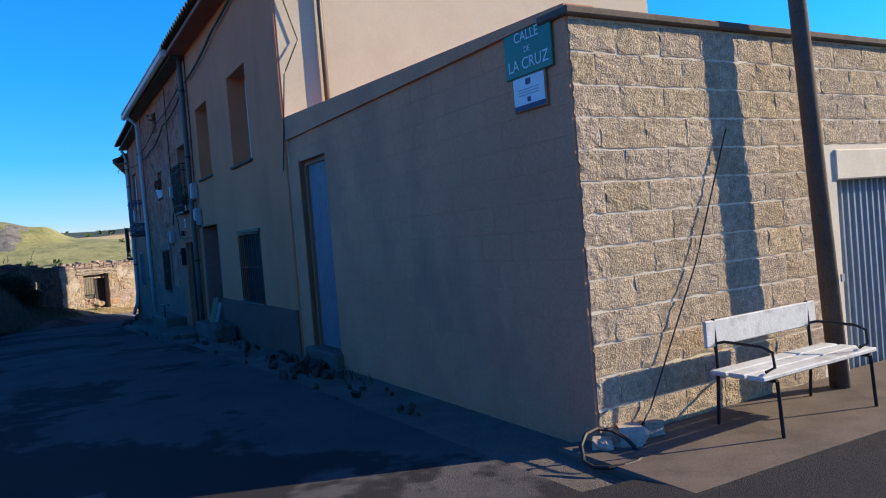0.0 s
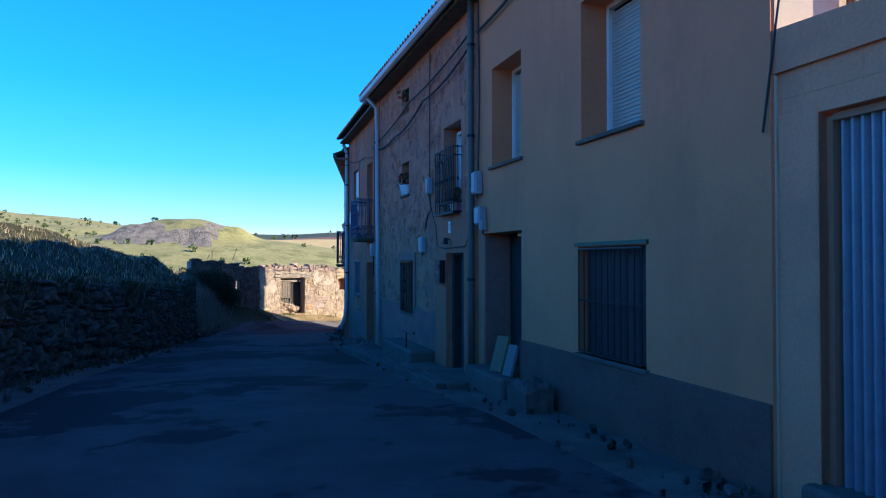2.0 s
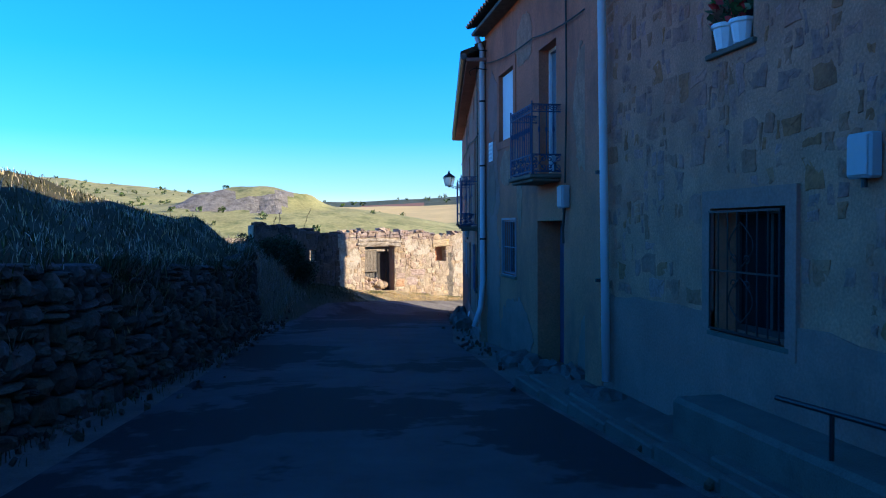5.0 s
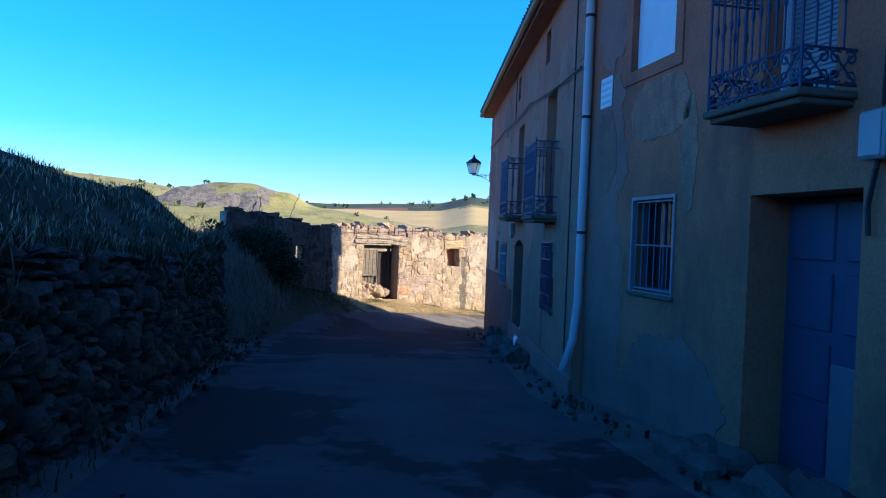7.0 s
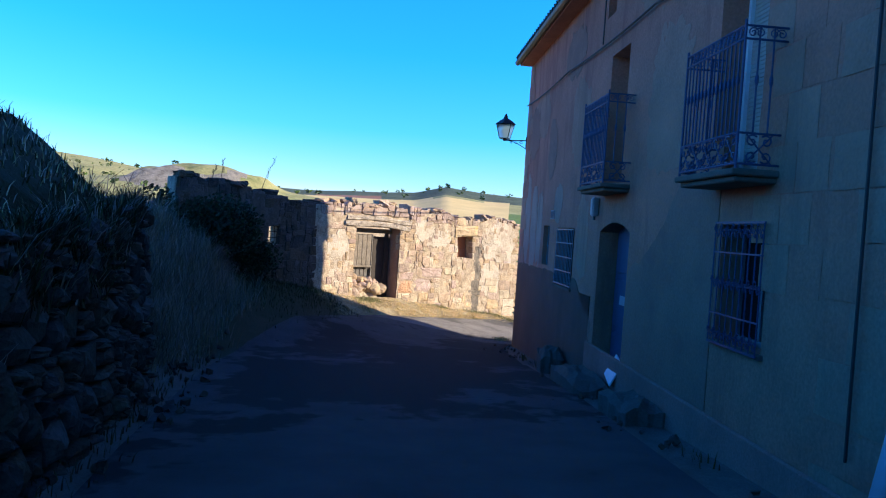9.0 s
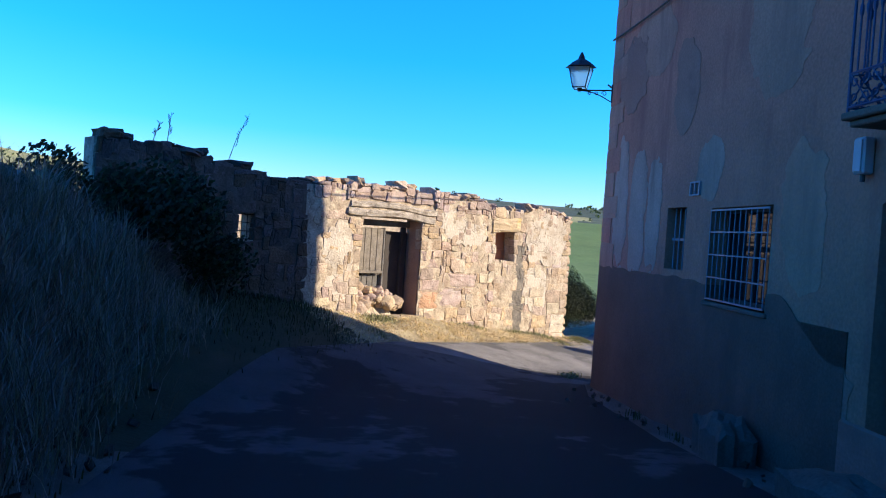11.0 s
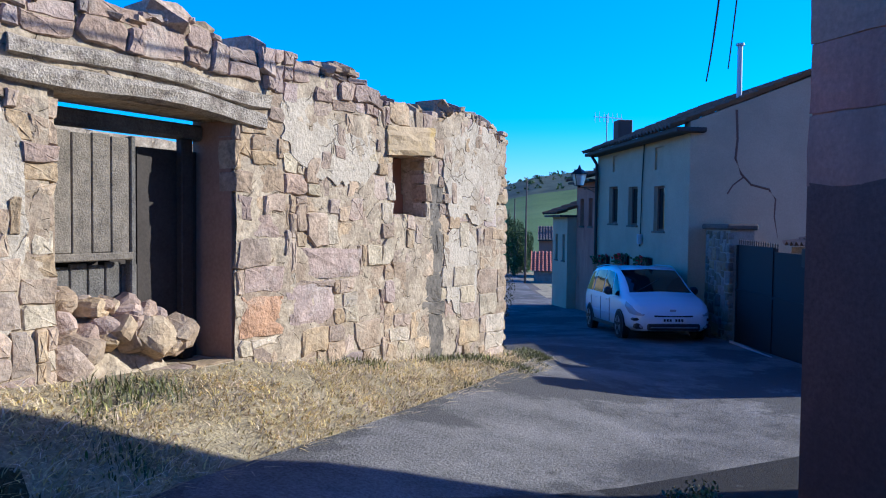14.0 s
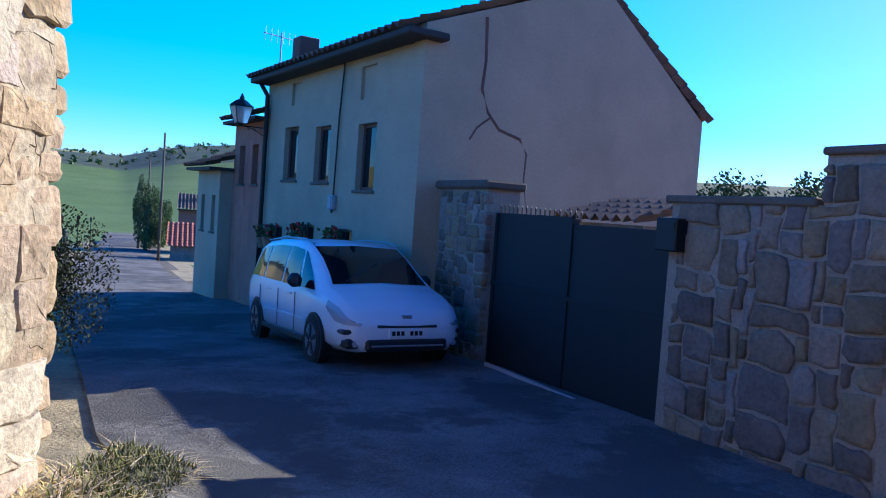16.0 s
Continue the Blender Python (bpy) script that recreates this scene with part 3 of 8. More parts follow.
ROAD_L = [(-30, -7.4), (0, -6.8), (10, -6.4), (16, -6.0), (20, -5.5), (25, -4.95), (30, -4.6), (35, -4.1), (38, -3.5), (41.1, -2.36), (43.0, -0.06), (43.84, 1.32), (44.9, 2.85), (45.86, 4.2), (46.83, 5.45), (47.45, 6.0), (48.8, 6.7), (52.8, 9.1), (60, 13.4), (66, 17.0), (78.5, 26.3), (101, 42.7), (140, 70.5)]
ROAD_R = [(-30, 8.0), (-1.2, 8.0), (-0.7, -0.5), (12, -1.0), (20, -0.9), (27, -0.35), (34, 1.1), (40, 2.4), (41.5, 3.1), (42.3, 9.0), (44.4, 9.6), (48.5, 12.1), (50, 12.5), (56, 15.4), (60, 17.6), (66, 21.4), (78.5, 30.4), (101, 46.9), (140, 75)]
road = strip("road", ROAD_L, ROAD_R, 0.005, "asphalt", "dark asphalt village street with darker repairs", 14, [-30 + 0.2 * k for k in range(364)])
# begins about the corner house's shadow edge, where the sunlit tone takes over
lane = strip("lane", ROAD_L, ROAD_R, 0.005, "old_asphalt", "worn grey asphalt lane with dark patches, paled for the sunlight on it", 14, [42.6 + 0.2 * k for k in range(487)])


# ---- pieces ----
def piece_mesh(name, cuts, rough, round_, corner, seed, mat, face_only=False):
    """A unit stone: x and z from -0.5 to 0.5, front at y = 0.5, with uneven outline and face."""
    rng = random.Random(seed)
    n = cuts + 1
    c = {(i, j): (rng.uniform(-corner, corner), rng.uniform(-corner, corner)) for i in (0, 1) for j in (0, 1)}
    bm = bmesh.new()
    grid = []
    off = Vector((seed * 3.7, 0, seed * 1.3))
    for i in range(n + 1):
        col = []
        for j in range(n + 1):
            u, v = i / n, j / n
            x, z = u - 0.5, v - 0.5
            for (a, b), (dx, dz) in c.items():
                w = (u if a else 1 - u) * (v if b else 1 - v)
                x, z = x + dx * w, z + dz * w
            edge = min(u, v, 1 - u, 1 - v)
            y = 0.5 - (round_ if edge < 1e-6 else 0) + rough * noise.noise(Vector((u * 2.7, 0, v * 2.7)) + off) + 0.5 * rough * noise.noise(Vector((u * 7, 3, v * 7)) + off)
            if edge < 1e-6:
                x += 0.35 * rough * noise.noise(Vector((v * 5, 9, u * 5)) + off)
                z += 0.35 * rough * noise.noise(Vector((v * 5, 5, u * 5)) + off)
            col.append(bm.verts.new((x, y, z)))
        grid.append(col)
    for i in range(n):
        for j in range(n):
            bm.faces.new((grid[i][j], grid[i][j + 1], grid[i + 1][j + 1], grid[i + 1][j]))
    rim = [grid[i][0] for i in range(n + 1)] + [grid[n][j] for j in range(1, n + 1)] + [grid[i][n] for i in range(n - 1, -1, -1)] + [grid[0][j] for j in range(n - 1, 0, -1)]
    back = [bm.verts.new((v.co.x * 0.96, -0.5, v.co.z * 0.96)) for v in rim]
    for k in range(len(rim)):
        q = (k + 1) % len(rim)
        bm.faces.new((rim[k], rim[q], back[q], back[k]))
    bmesh.ops.recalc_face_normals(bm, faces=bm.faces)
    me = bpy.data.meshes.new(name)
    bm.to_mesh(me)
    bm.free()
    me.materials.append(M[mat])
    return me


def rubble_mesh(name, seed, mat, round_=0.2, rough=0.12, sides=10, bulge=0.1):
    """A unit field stone with an uneven polygonal outline and a blunt face; sized like piece_mesh."""
    rng = random.Random(seed)
    bm = bmesh.new()
    outline = []
    for k in range(sides):
        a = 2 * math.pi * (k + rng.uniform(-0.3, 0.3)) / sides
        ca, sa = math.cos(a), math.sin(a)
        q = 0.5 / max(abs(ca), abs(sa)) ** 0.8 * (1 + rng.uniform(-0.16, 0.06))
        outline.append((ca * q, sa * q))
    rings = []
    for scale, y in ((0.97, -0.5), (1.0, 0.5 - round_), (0.9, 0.5 - round_ * 0.35), (0.55, 0.5)):
        rings.append([bm.verts.new((x * scale, y + (rough * rng.uniform(-1, 1) if y > 0.2 else 0), z * scale)) for x, z in outline])
    for a, b in zip(rings, rings[1:]):
        for k in range(sides):
            bm.faces.new((a[k], a[(k + 1) % sides], b[(k + 1) % sides], b[k]))
    c = bm.verts.new((rng.uniform(-0.1, 0.1), 0.5 + bulge * rng.uniform(-0.5, 1), rng.uniform(-0.1, 0.1)))
    for k in range(sides):
        bm.faces.new((rings[-1][k], rings[-1][(k + 1) % sides], c))
    bmesh.ops.recalc_face_normals(bm, faces=bm.faces)
    me = bpy.data.meshes.new(name)
    bm.to_mesh(me)
    bm.free()
    me.materials.append(M[mat])
    return me


def pack(x0, x1, z0, z1, cell, wr, hr, seed, holes=(), top=None, gap=0.03):
    """Fills a wall with stones of many sizes; gives (x0, x1, z0, z1) for each."""
    rng = random.Random(seed)
    nx, nz = int((x1 - x0) / cell), int((z1 - z0) / cell)
    used = np.zeros((nx, nz), bool)
    for i in range(nx):
        for j in range(nz):
            cx, cz = x0 + (i + 0.5) * cell, z0 + (j + 0.5) * cell
            if any(a < cx < b and c < cz < d for a, b, c, d in holes) or (top and cz > top(cx)):
                used[i, j] = True
    out = []
    for j in range(nz):
        for i in range(nx):
            if used[i, j] or rng.random() < gap:
                continue
            small = rng.random()
            w = rng.randint(*wr) if small > 0.3 else rng.randint(wr[0], max(wr[0], (wr[0] + wr[1]) // 3))
            h = rng.randint(*hr) if small > 0.3 else rng.randint(hr[0], max(hr[0], (hr[0] + hr[1]) // 2))
            a = 0
            while a < w and i + a < nx and not used[i + a, j]:
                a += 1
            b = 1
            while b < h and j + b < nz and not used[i:i + a, j + b].any():
                b += 1
            used[i:i + a, j:j + b] = True
            out.append((x0 + i * cell, x0 + (i + a) * cell, z0 + j * cell, z0 + (j + b) * cell))
    return out


def set_stones(parent, name, rects, pool, depth, proud, seed, joint=0.012, tilt=3.0, limit=300, near=None, rest_name=None, y0=0.0):
    """Stones as parts of a wall: the nearest as pieces of their own, the rest joined."""
    rng = random.Random(seed)
    rows = sorted(rects, key=near) if near else list(rects)
    verts, faces = [], []
    for k, (a, b, c, d) in enumerate(rows):
        me = pool[rng.randrange(len(pool))]
        w, h = max(0.02, b - a - joint), max(0.02, d - c - joint)
        p = rng.uniform(*proud)
        m = Matrix.Translation(((a + b) / 2, y0 + p - depth / 2, (c + d) / 2)) @ Matrix.Rotation(radians(rng.uniform(-tilt, tilt)), 4, "Y") @ Matrix.Rotation(radians(rng.uniform(-tilt, tilt)), 4, "Z") @ Matrix.Diagonal((w * rng.choice((1, -1)), depth, h, 1))
        if k < limit:
            ob = new(name, me)
            ob.parent = parent
            ob.matrix_basis = m
        else:
            base = len(verts)
            flip = m.determinant() < 0
            verts += [tuple(m @ v.co) for v in me.vertices]
            for pl in me.polygons:
                f = [base + i for i in pl.vertices]
                faces.append(f[::-1] if flip else f)
    if faces:
        me = bpy.data.meshes.new(rest_name or "stonework")
        me.from_pydata(verts, [], faces)
        me.materials.append(pool[0].materials[0])
        ob = new(rest_name or "stonework", me)
        ob.parent = parent
        ob["kind"] = "stuff"


def fitted_cells(rects, seed=1, keep=1.0):
    """Outlines of rubble set edge to edge: each rect with knocked-off corners."""
    rng = random.Random(seed)
    cells = []
    for a, b, c, d in rects:
        if rng.random() > keep:
            continue
        m = min(b - a, d - c) * 0.45
        k = [m * rng.random() ** 2 for q in range(8)]
        cells.append([(a + k[0], c), (b - k[1], c), (b, c + k[2]), (b, d - k[3]), (b - k[4], d), (a + k[5], d), (a, d - k[6]), (a, c + k[7])])
    return cells


def cell_stone(poly, joint, p, depth, rough, rng):
    """Vertices and faces of one fitted stone: wavy outline, worn rim and uneven face."""
    ring = []
    wave = lambda x, z, k: 0.05 * noise.noise(Vector((x * 2.6, k, z * 2.6))) + 0.022 * noise.noise(Vector((x * 9, k, z * 9)))
    for (x0, z0), (x1, z1) in zip(poly, poly[1:] + poly[:1]):
        n = max(1, int(math.hypot(x1 - x0, z1 - z0) / 0.075))
        for k in range(n):
            x, z = x0 + (x1 - x0) * k / n, z0 + (z1 - z0) * k / n
            ring.append((x + wave(x, z, 3), z + 0.8 * wave(x, z, 7)))
    cx, cz = sum(q[0] for q in ring) / len(ring), sum(q[1] for q in ring) / len(ring)
    tx, tz = rng.uniform(-0.035, 0.035), rng.uniform(-0.035, 0.035)
    verts, faces = [], []
    n = len(ring)

    def loop(inset, y, wob):
        for x, z in ring:
            d = max(1e-4, math.hypot(x - cx, z - cz))
            k = max(0.15, 1 - inset * rng.uniform(0.6, 1.4) / d)
            verts.append((cx + (x - cx) * k, y + tx * (x - cx) + tz * (z - cz) + wob * rng.uniform(-1, 1), cz + (z - cz) * k))

    loop(joint, p - depth, 0)
    loop(joint, p - 0.5 * rough - 0.008, 0.3 * rough)
    loop(joint + 0.01, p, 0.3 * rough)
    loop(joint + 0.06, p + 0.15 * rough, 0.35 * rough)
    for r in range(3):
        for k in range(n):
            faces.append((r * n + k, r * n + (k + 1) % n, (r + 1) * n + (k + 1) % n, (r + 1) * n + k))
    verts.append((cx, p + rough * rng.uniform(-0.2, 0.5), cz))
    for k in range(n):
        faces.append((3 * n + k, 3 * n + (k + 1) % n, 4 * n))
    return verts, faces


def set_cells(parent, name, cells, mats, depth, proud, seed, joint=0.006, rough=0.012, limit=300, near=None, rest_name="stonework", smooth=False):
    """Fitted stones as parts of a wall: the nearest as pieces of their own, the rest joined."""
    rng = random.Random(seed)
    mid = lambda q: (min(v[0] for v in q) + max(v[0] for v in q)) / 2
    rest = collections.defaultdict(lambda: ([], []))
    for k, poly in enumerate(sorted(cells, key=lambda q: near(mid(q))) if near else cells):
        if max(v[0] for v in poly) - min(v[0] for v in poly) < 0.05 or max(v[1] for v in poly) - min(v[1] for v in poly) < 0.04:
            continue
        vs, fs = cell_stone(poly, joint, rng.uniform(*proud), depth, rough, rng)
        m = mats[rng.randrange(len(mats))]
        if k < limit:
            me = bpy.data.meshes.new(name)
            me.from_pydata(vs, [], fs)
            me.materials.append(M[m])
            me.polygons.foreach_set("use_smooth", [smooth] * len(fs))
            ob = new(name, me)
            ob.parent = parent
        else:
            base = len(rest[m][0])
            rest[m][0].extend(vs)
            rest[m][1].extend([[base + i for i in f] for f in fs])
    for m, (vs, fs) in rest.items():
        me = bpy.data.meshes.new(rest_name)
        me.from_pydata(vs, [], fs)
        me.materials.append(M[m])
        me.polygons.foreach_set("use_smooth", [smooth] * len(fs))
        ob = new(rest_name, me)
        ob.parent = parent
        ob["kind"] = "stuff"


def children(parent, name, me, spots):
    for p in spots:
        ob = new(name, me)
        ob.parent = parent
        ob.matrix_basis = p if isinstance(p, Matrix) else Matrix.Translation(p)


def mesh_of(bm, mat, name="piece", smooth=False):
    bmesh.ops.recalc_face_normals(bm, faces=bm.faces)
    me = bpy.data.meshes.new(name)
    bm.to_mesh(me)
    bm.free()
    me.materials.append(M[mat])
    if smooth:
        for p in me.polygons:
            p.use_smooth = True
    return me


def words(text, size, mat, parent, m, name="lettering"):
    c = bpy.data.curves.new(name, "FONT")
    c.body, c.size, c.extrude = text, size, 0.001
    c.align_x, c.align_y = "CENTER", "CENTER"
    tmp = bpy.data.objects.new("tmp", c)
    me = bpy.data.meshes.new_from_object(tmp)
    bpy.data.objects.remove(tmp)
    me.materials.append(M[mat])
    ob = new(name, me)
    ob.parent = parent
    ob.matrix_basis = m
    return ob


FACE = Matrix.Rotation(radians(90), 4, "X") @ Matrix.Rotation(radians(180), 4, "Y")   # text laid on a facade, read from the street


def flake(cx, cz, rx, rz, y, thick, seed, cell=0.035):
    """A thin skin of plaster with a ragged, eaten outline, on a wall's face."""
    bm = bmesh.new()
    nx, nz = int(3.2 * rx / cell), int(3.2 * rz / cell)
    off = Vector((seed * 5.3, seed * 1.7, 0))

    def inside(i, j):
        u, v = (i + 0.5) / nx * 3.2 - 1.6, (j + 0.5) / nz * 3.2 - 1.6
        x, z = u * rx, v * rz
        f = 1.0 - (abs(u) ** 2.6 + abs(v) ** 2.6) + 0.75 * noise.noise(Vector((x * 1.7, z * 1.7, 0)) + off) + 0.5 * noise.noise(Vector((x * 5, z * 5, 3)) + off) + 0.3 * noise.noise(Vector((x * 13, z * 13, 6)) + off)
        return f > 0 and max(abs(u), abs(v)) < 1.5

    grid = {}

    def vert(i, j):
        if (i, j) not in grid:
            grid[i, j] = bm.verts.new((cx - 1.6 * rx + 3.2 * rx * i / nx, y, cz - 1.6 * rz + 3.2 * rz * j / nz))
        return grid[i, j]

    for i in range(nx):
        for j in range(nz):
            if inside(i, j):
                bm.faces.new((vert(i, j), vert(i + 1, j), vert(i + 1, j + 1), vert(i, j + 1)))
    rim = [e for e in bm.edges if e.is_boundary]
    for turn in range(2):
        near = collections.defaultdict(list)
        for e in rim:
            a, b = e.verts
            near[a].append(b.co.copy())
            near[b].append(a.co.copy())
        for v, around in near.items():
            v.co = v.co * 0.4 + sum(around, Vector()) / len(around) * 0.6
    skirt = bmesh.ops.extrude_edge_only(bm, edges=rim)["geom"]
    for v in skirt:
        if isinstance(v, bmesh.types.BMVert):
            v.co.y -= thick
    return bm


# ---- building parts ----
def roof_sheet(name, parent, x0, x1, y0, z0, y1, z1, mat="roof_grey", pitch_w=0.21, courses=None):
    """Barrel tiles from the eave (y0, z0) up to (y1, z1)."""
    run = math.hypot(y1 - y0, z1 - z0)
    n = courses or max(2, int(run / 0.34))
    cols = max(2, int((x1 - x0) / pitch_w))
    bm = bmesh.new()
    nrm = Vector((0, -(z1 - z0) / run, (y1 - y0) / run))
    if nrm.z < 0:
        nrm = -nrm
    prev = None
    for j in range(n):
        for lap in (0, 1):
            t = (j + lap * 0.995) / n
            lift = 0.035 * (1 - lap)
            row = []
            for i in range(cols * 4 + 1):
                x = x0 + (x1 - x0) * i / (cols * 4)
                ph = (i % 4) / 4 * 2 * math.pi
                h = 0.05 * math.cos(ph) + lift + 0.01 * noise.noise(Vector((x * 3, j * 1.7, 0)))
                p = Vector((x, y0 + (y1 - y0) * t, z0 + (z1 - z0) * t)) + nrm * h
                row.append(bm.verts.new(p))
            if prev:
                for a in range(len(row) - 1):
                    bm.faces.new((prev[a], prev[a + 1], row[a + 1], row[a]))
            prev = row
    return part(name, bm, mat, parent, smooth=False)


def grille(parent, x0, x1, z0, z1, y=0.05, n=6, cross=2, mat="iron", ornament=False, name="window_grille"):
    """A wrought iron window guard: frame, bars and, where it has one, scrollwork."""
    g = part(name, boxes((x0, x1, y - 0.008, y + 0.008, z0, z0 + 0.02), (x0, x1, y - 0.008, y + 0.008, z1 - 0.02, z1),
                         *[(x0, x1, y - 0.006, y + 0.006, z0 + (z1 - z0) * k / (cross + 1) - 0.008, z0 + (z1 - z0) * k / (cross + 1) + 0.008) for k in range(1, cross + 1)]), mat, parent)
    bar = mesh_of(tubes((((0, 0, z0 + 0.01), (0, 0, z1 - 0.01)), 0.008), seg=6), mat, "bar")
    children(g, "bar", bar, [(x0 + 0.012 + (x1 - x0 - 0.024) * k / (n - 1), y, 0) for k in range(n)])
    if ornament == "bands":
        w = (x1 - x0) / 8
        for zc in (z0 + 0.1, z0 + (z1 - z0) * 0.5, z1 - 0.1):
            pts = []
            for k in range(8):
                for sg in (-1, 1):
                    cx = x0 + w * (k + 0.5)
                    pts.append(([(cx + sg * (0.25 * w + w * 0.27 * math.cos(a * 0.7) * (1 - a / 13)), y + 0.008, zc + sg * 0.02 + 0.055 * math.sin(a * 0.7) * (1 - a / 13)) for a in range(11)], 0.006))
            part("scroll_band", tubes(*pts, seg=5), mat, g)
    elif ornament:
        xc, zc, h = (x0 + x1) / 2, (z0 + z1) / 2, (z1 - z0)
        w = (x1 - x0) * 0.17
        pts = []
        for s in (-1, 1):
            for up in (-1, 1):
                pts.append(([(xc + s * w * math.sin(math.pi * k / 10), y + 0.012, zc + up * h * (0.04 + 0.36 * k / 10)) for k in range(11)], 0.006))
                cx, cz = xc + s * w * 0.55, zc + up * h * 0.1
                pts.append(([(cx + 0.05 * math.cos(a * 0.6) * (1 - a / 14), y + 0.012, cz + 0.05 * math.sin(a * 0.6) * (1 - a / 14)) for a in range(12)], 0.006))
        part("scrollwork", tubes(*pts, seg=5), mat, g)
    return g


def balcony(parent, x0, x1, z0, z1, out, mat="iron_blue", slab_mat="concrete", bars=14, slab=0.06, scroll=0.26):
    """A slab with a railing of thin bars over a scrollwork band."""
    b = part("balcony", boxes((x0, x1, -0.03, out, z0, z0 + slab), (x0 + 0.04, x1 - 0.04, -0.03, out - 0.05, z0 - 0.05, z0 + 0.002), bevel=0.012), slab_mat, parent)
    zb, zt, o = z0 + slab + 0.04, z1, out - 0.04
    xa, xb = x0 + 0.03, x1 - 0.03
    rails = []
    for z in (zb, zb + scroll, zt - 0.11, zt):
        rails.append((((xa, 0, z), (xa, o, z), (xb, o, z), (xb, 0, z)), 0.011))
    for x in (xa, xb):
        rails.append((((x, o, z0 + slab), (x, o, zt + 0.05)), 0.013))
    part("railing", tubes(*rails, seg=6), mat, b)
    zm = zb + scroll + (zt - zb - scroll) * 0.5
    bar = mesh_of(tubes((((0, 0, zb + scroll), (0, 0, zm - 0.05), (0, 0, zm - 0.02), (0, 0, zm + 0.02), (0, 0, zm + 0.05), (0, 0, zt)), [0.009, 0.009, 0.018, 0.018, 0.009, 0.009]), seg=6), mat, "baluster")
    spots = [(xa + (xb - xa) * k / bars, o, 0) for k in range(1, bars)]
    side = max(2, int(out / 0.12))
    spots += [(x, o * k / side, 0) for x in (xa, xb) for k in range(1, side)]
    children(b, "baluster", bar, spots)
    # scrolls in the band at the foot and along the top: four spirals round crossed bars in each cell
    n = max(4, int((xb - xa) / 0.24))
    w = (xb - xa) / n
    hh = scroll / 2
    pts = []
    for s in (-1, 1):
        for up in (-1, 1):
            r0 = min(w, scroll) * 0.23
            pts.append(([(s * (w * 0.25 + r0 * (1 - a / 15) * math.cos(math.pi * 0.75 - a * 0.62)), 0, up * (hh * 0.5 + r0 * (1 - a / 15) * math.sin(math.pi * 0.75 - a * 0.62))) for a in range(13)], 0.0085))
        pts.append((((-s * w * 0.46, 0, -hh * 0.94), (0, 0, 0), (s * w * 0.46, 0, hh * 0.94)), 0.0075))
    cu = mesh_of(tubes(*pts, seg=5), mat, "scroll")
    pts = []
    for s in (-1, 1):
        pts.append(([(s * (0.01 + 0.003 * a) * math.cos(a * 0.75) + s * 0.03, 0, (0.008 + 0.003 * a) * math.sin(a * 0.75)) for a in range(14)], 0.006))
    small = mesh_of(tubes(*pts, seg=5), mat, "scroll")
    ns = max(1, int(out / 0.22))
    children(b, "scroll", small, [Matrix.Translation((xa + (xb - xa) * (k + 0.5) / (1.5 * n), o, zt - 0.055)) for k in range(int(1.5 * n))])
    children(b, "scroll", small, [Matrix.Translation((x, o * (k + 0.5) / (2 * ns), zt - 0.055)) @ Matrix.Rotation(math.pi / 2, 4, "Z") for x in (xa, xb) for k in range(2 * ns)])
    spots = [Matrix.Translation((xa + (xb - xa) * (k + 0.5) / n, o, zb + hh)) for k in range(n)]
    spots += [Matrix.Translation((x, o * (k + 0.5) / ns, zb + hh)) @ Matrix.Rotation(math.pi / 2, 4, "Z") for x in (xa, xb) for k in range(ns)]
    children(b, "scroll", cu, spots)
    return b


def shutter_window(parent, x0, x1, z0, z1, depth=0.22, sill=True, mat="shutter", drop=1.0):
    """A roller shutter in a deep reveal, with its frame and sill."""
    w = part("window", boxes((x0, x0 + 0.05, -depth - 0.05, -depth + 0.03, z0, z1), (x1 - 0.05, x1, -depth - 0.05, -depth + 0.03, z0, z1), (x0 + 0.05, x1 - 0.05, -depth - 0.05, -depth + 0.03, z1 - 0.05, z1), bevel=0.005), "white", parent)
    zb = z1 - 0.05 - (z1 - 0.05 - z0) * drop
    slat = mesh_of(boxes((x0 + 0.05, x1 - 0.05, -0.012, 0.008, 0, 0.04), bevel=0.006), mat, "slat")
    n = int((z1 - 0.05 - zb) / 0.043)
    children(w, "slat", slat, [(0, -depth - 0.02, zb + 0.043 * k) for k in range(n)])
    if drop < 1:
        part("pane", boxes((x0 + 0.05, x1 - 0.05, -depth - 0.06, -depth - 0.05, z0, zb)), "pane", w)
    if sill:
        part("sill", boxes((x0 - 0.06, x1 + 0.06, -depth, 0.05, z0 - 0.045, z0 - 0.002), bevel=0.008), "concrete", w)
    return w


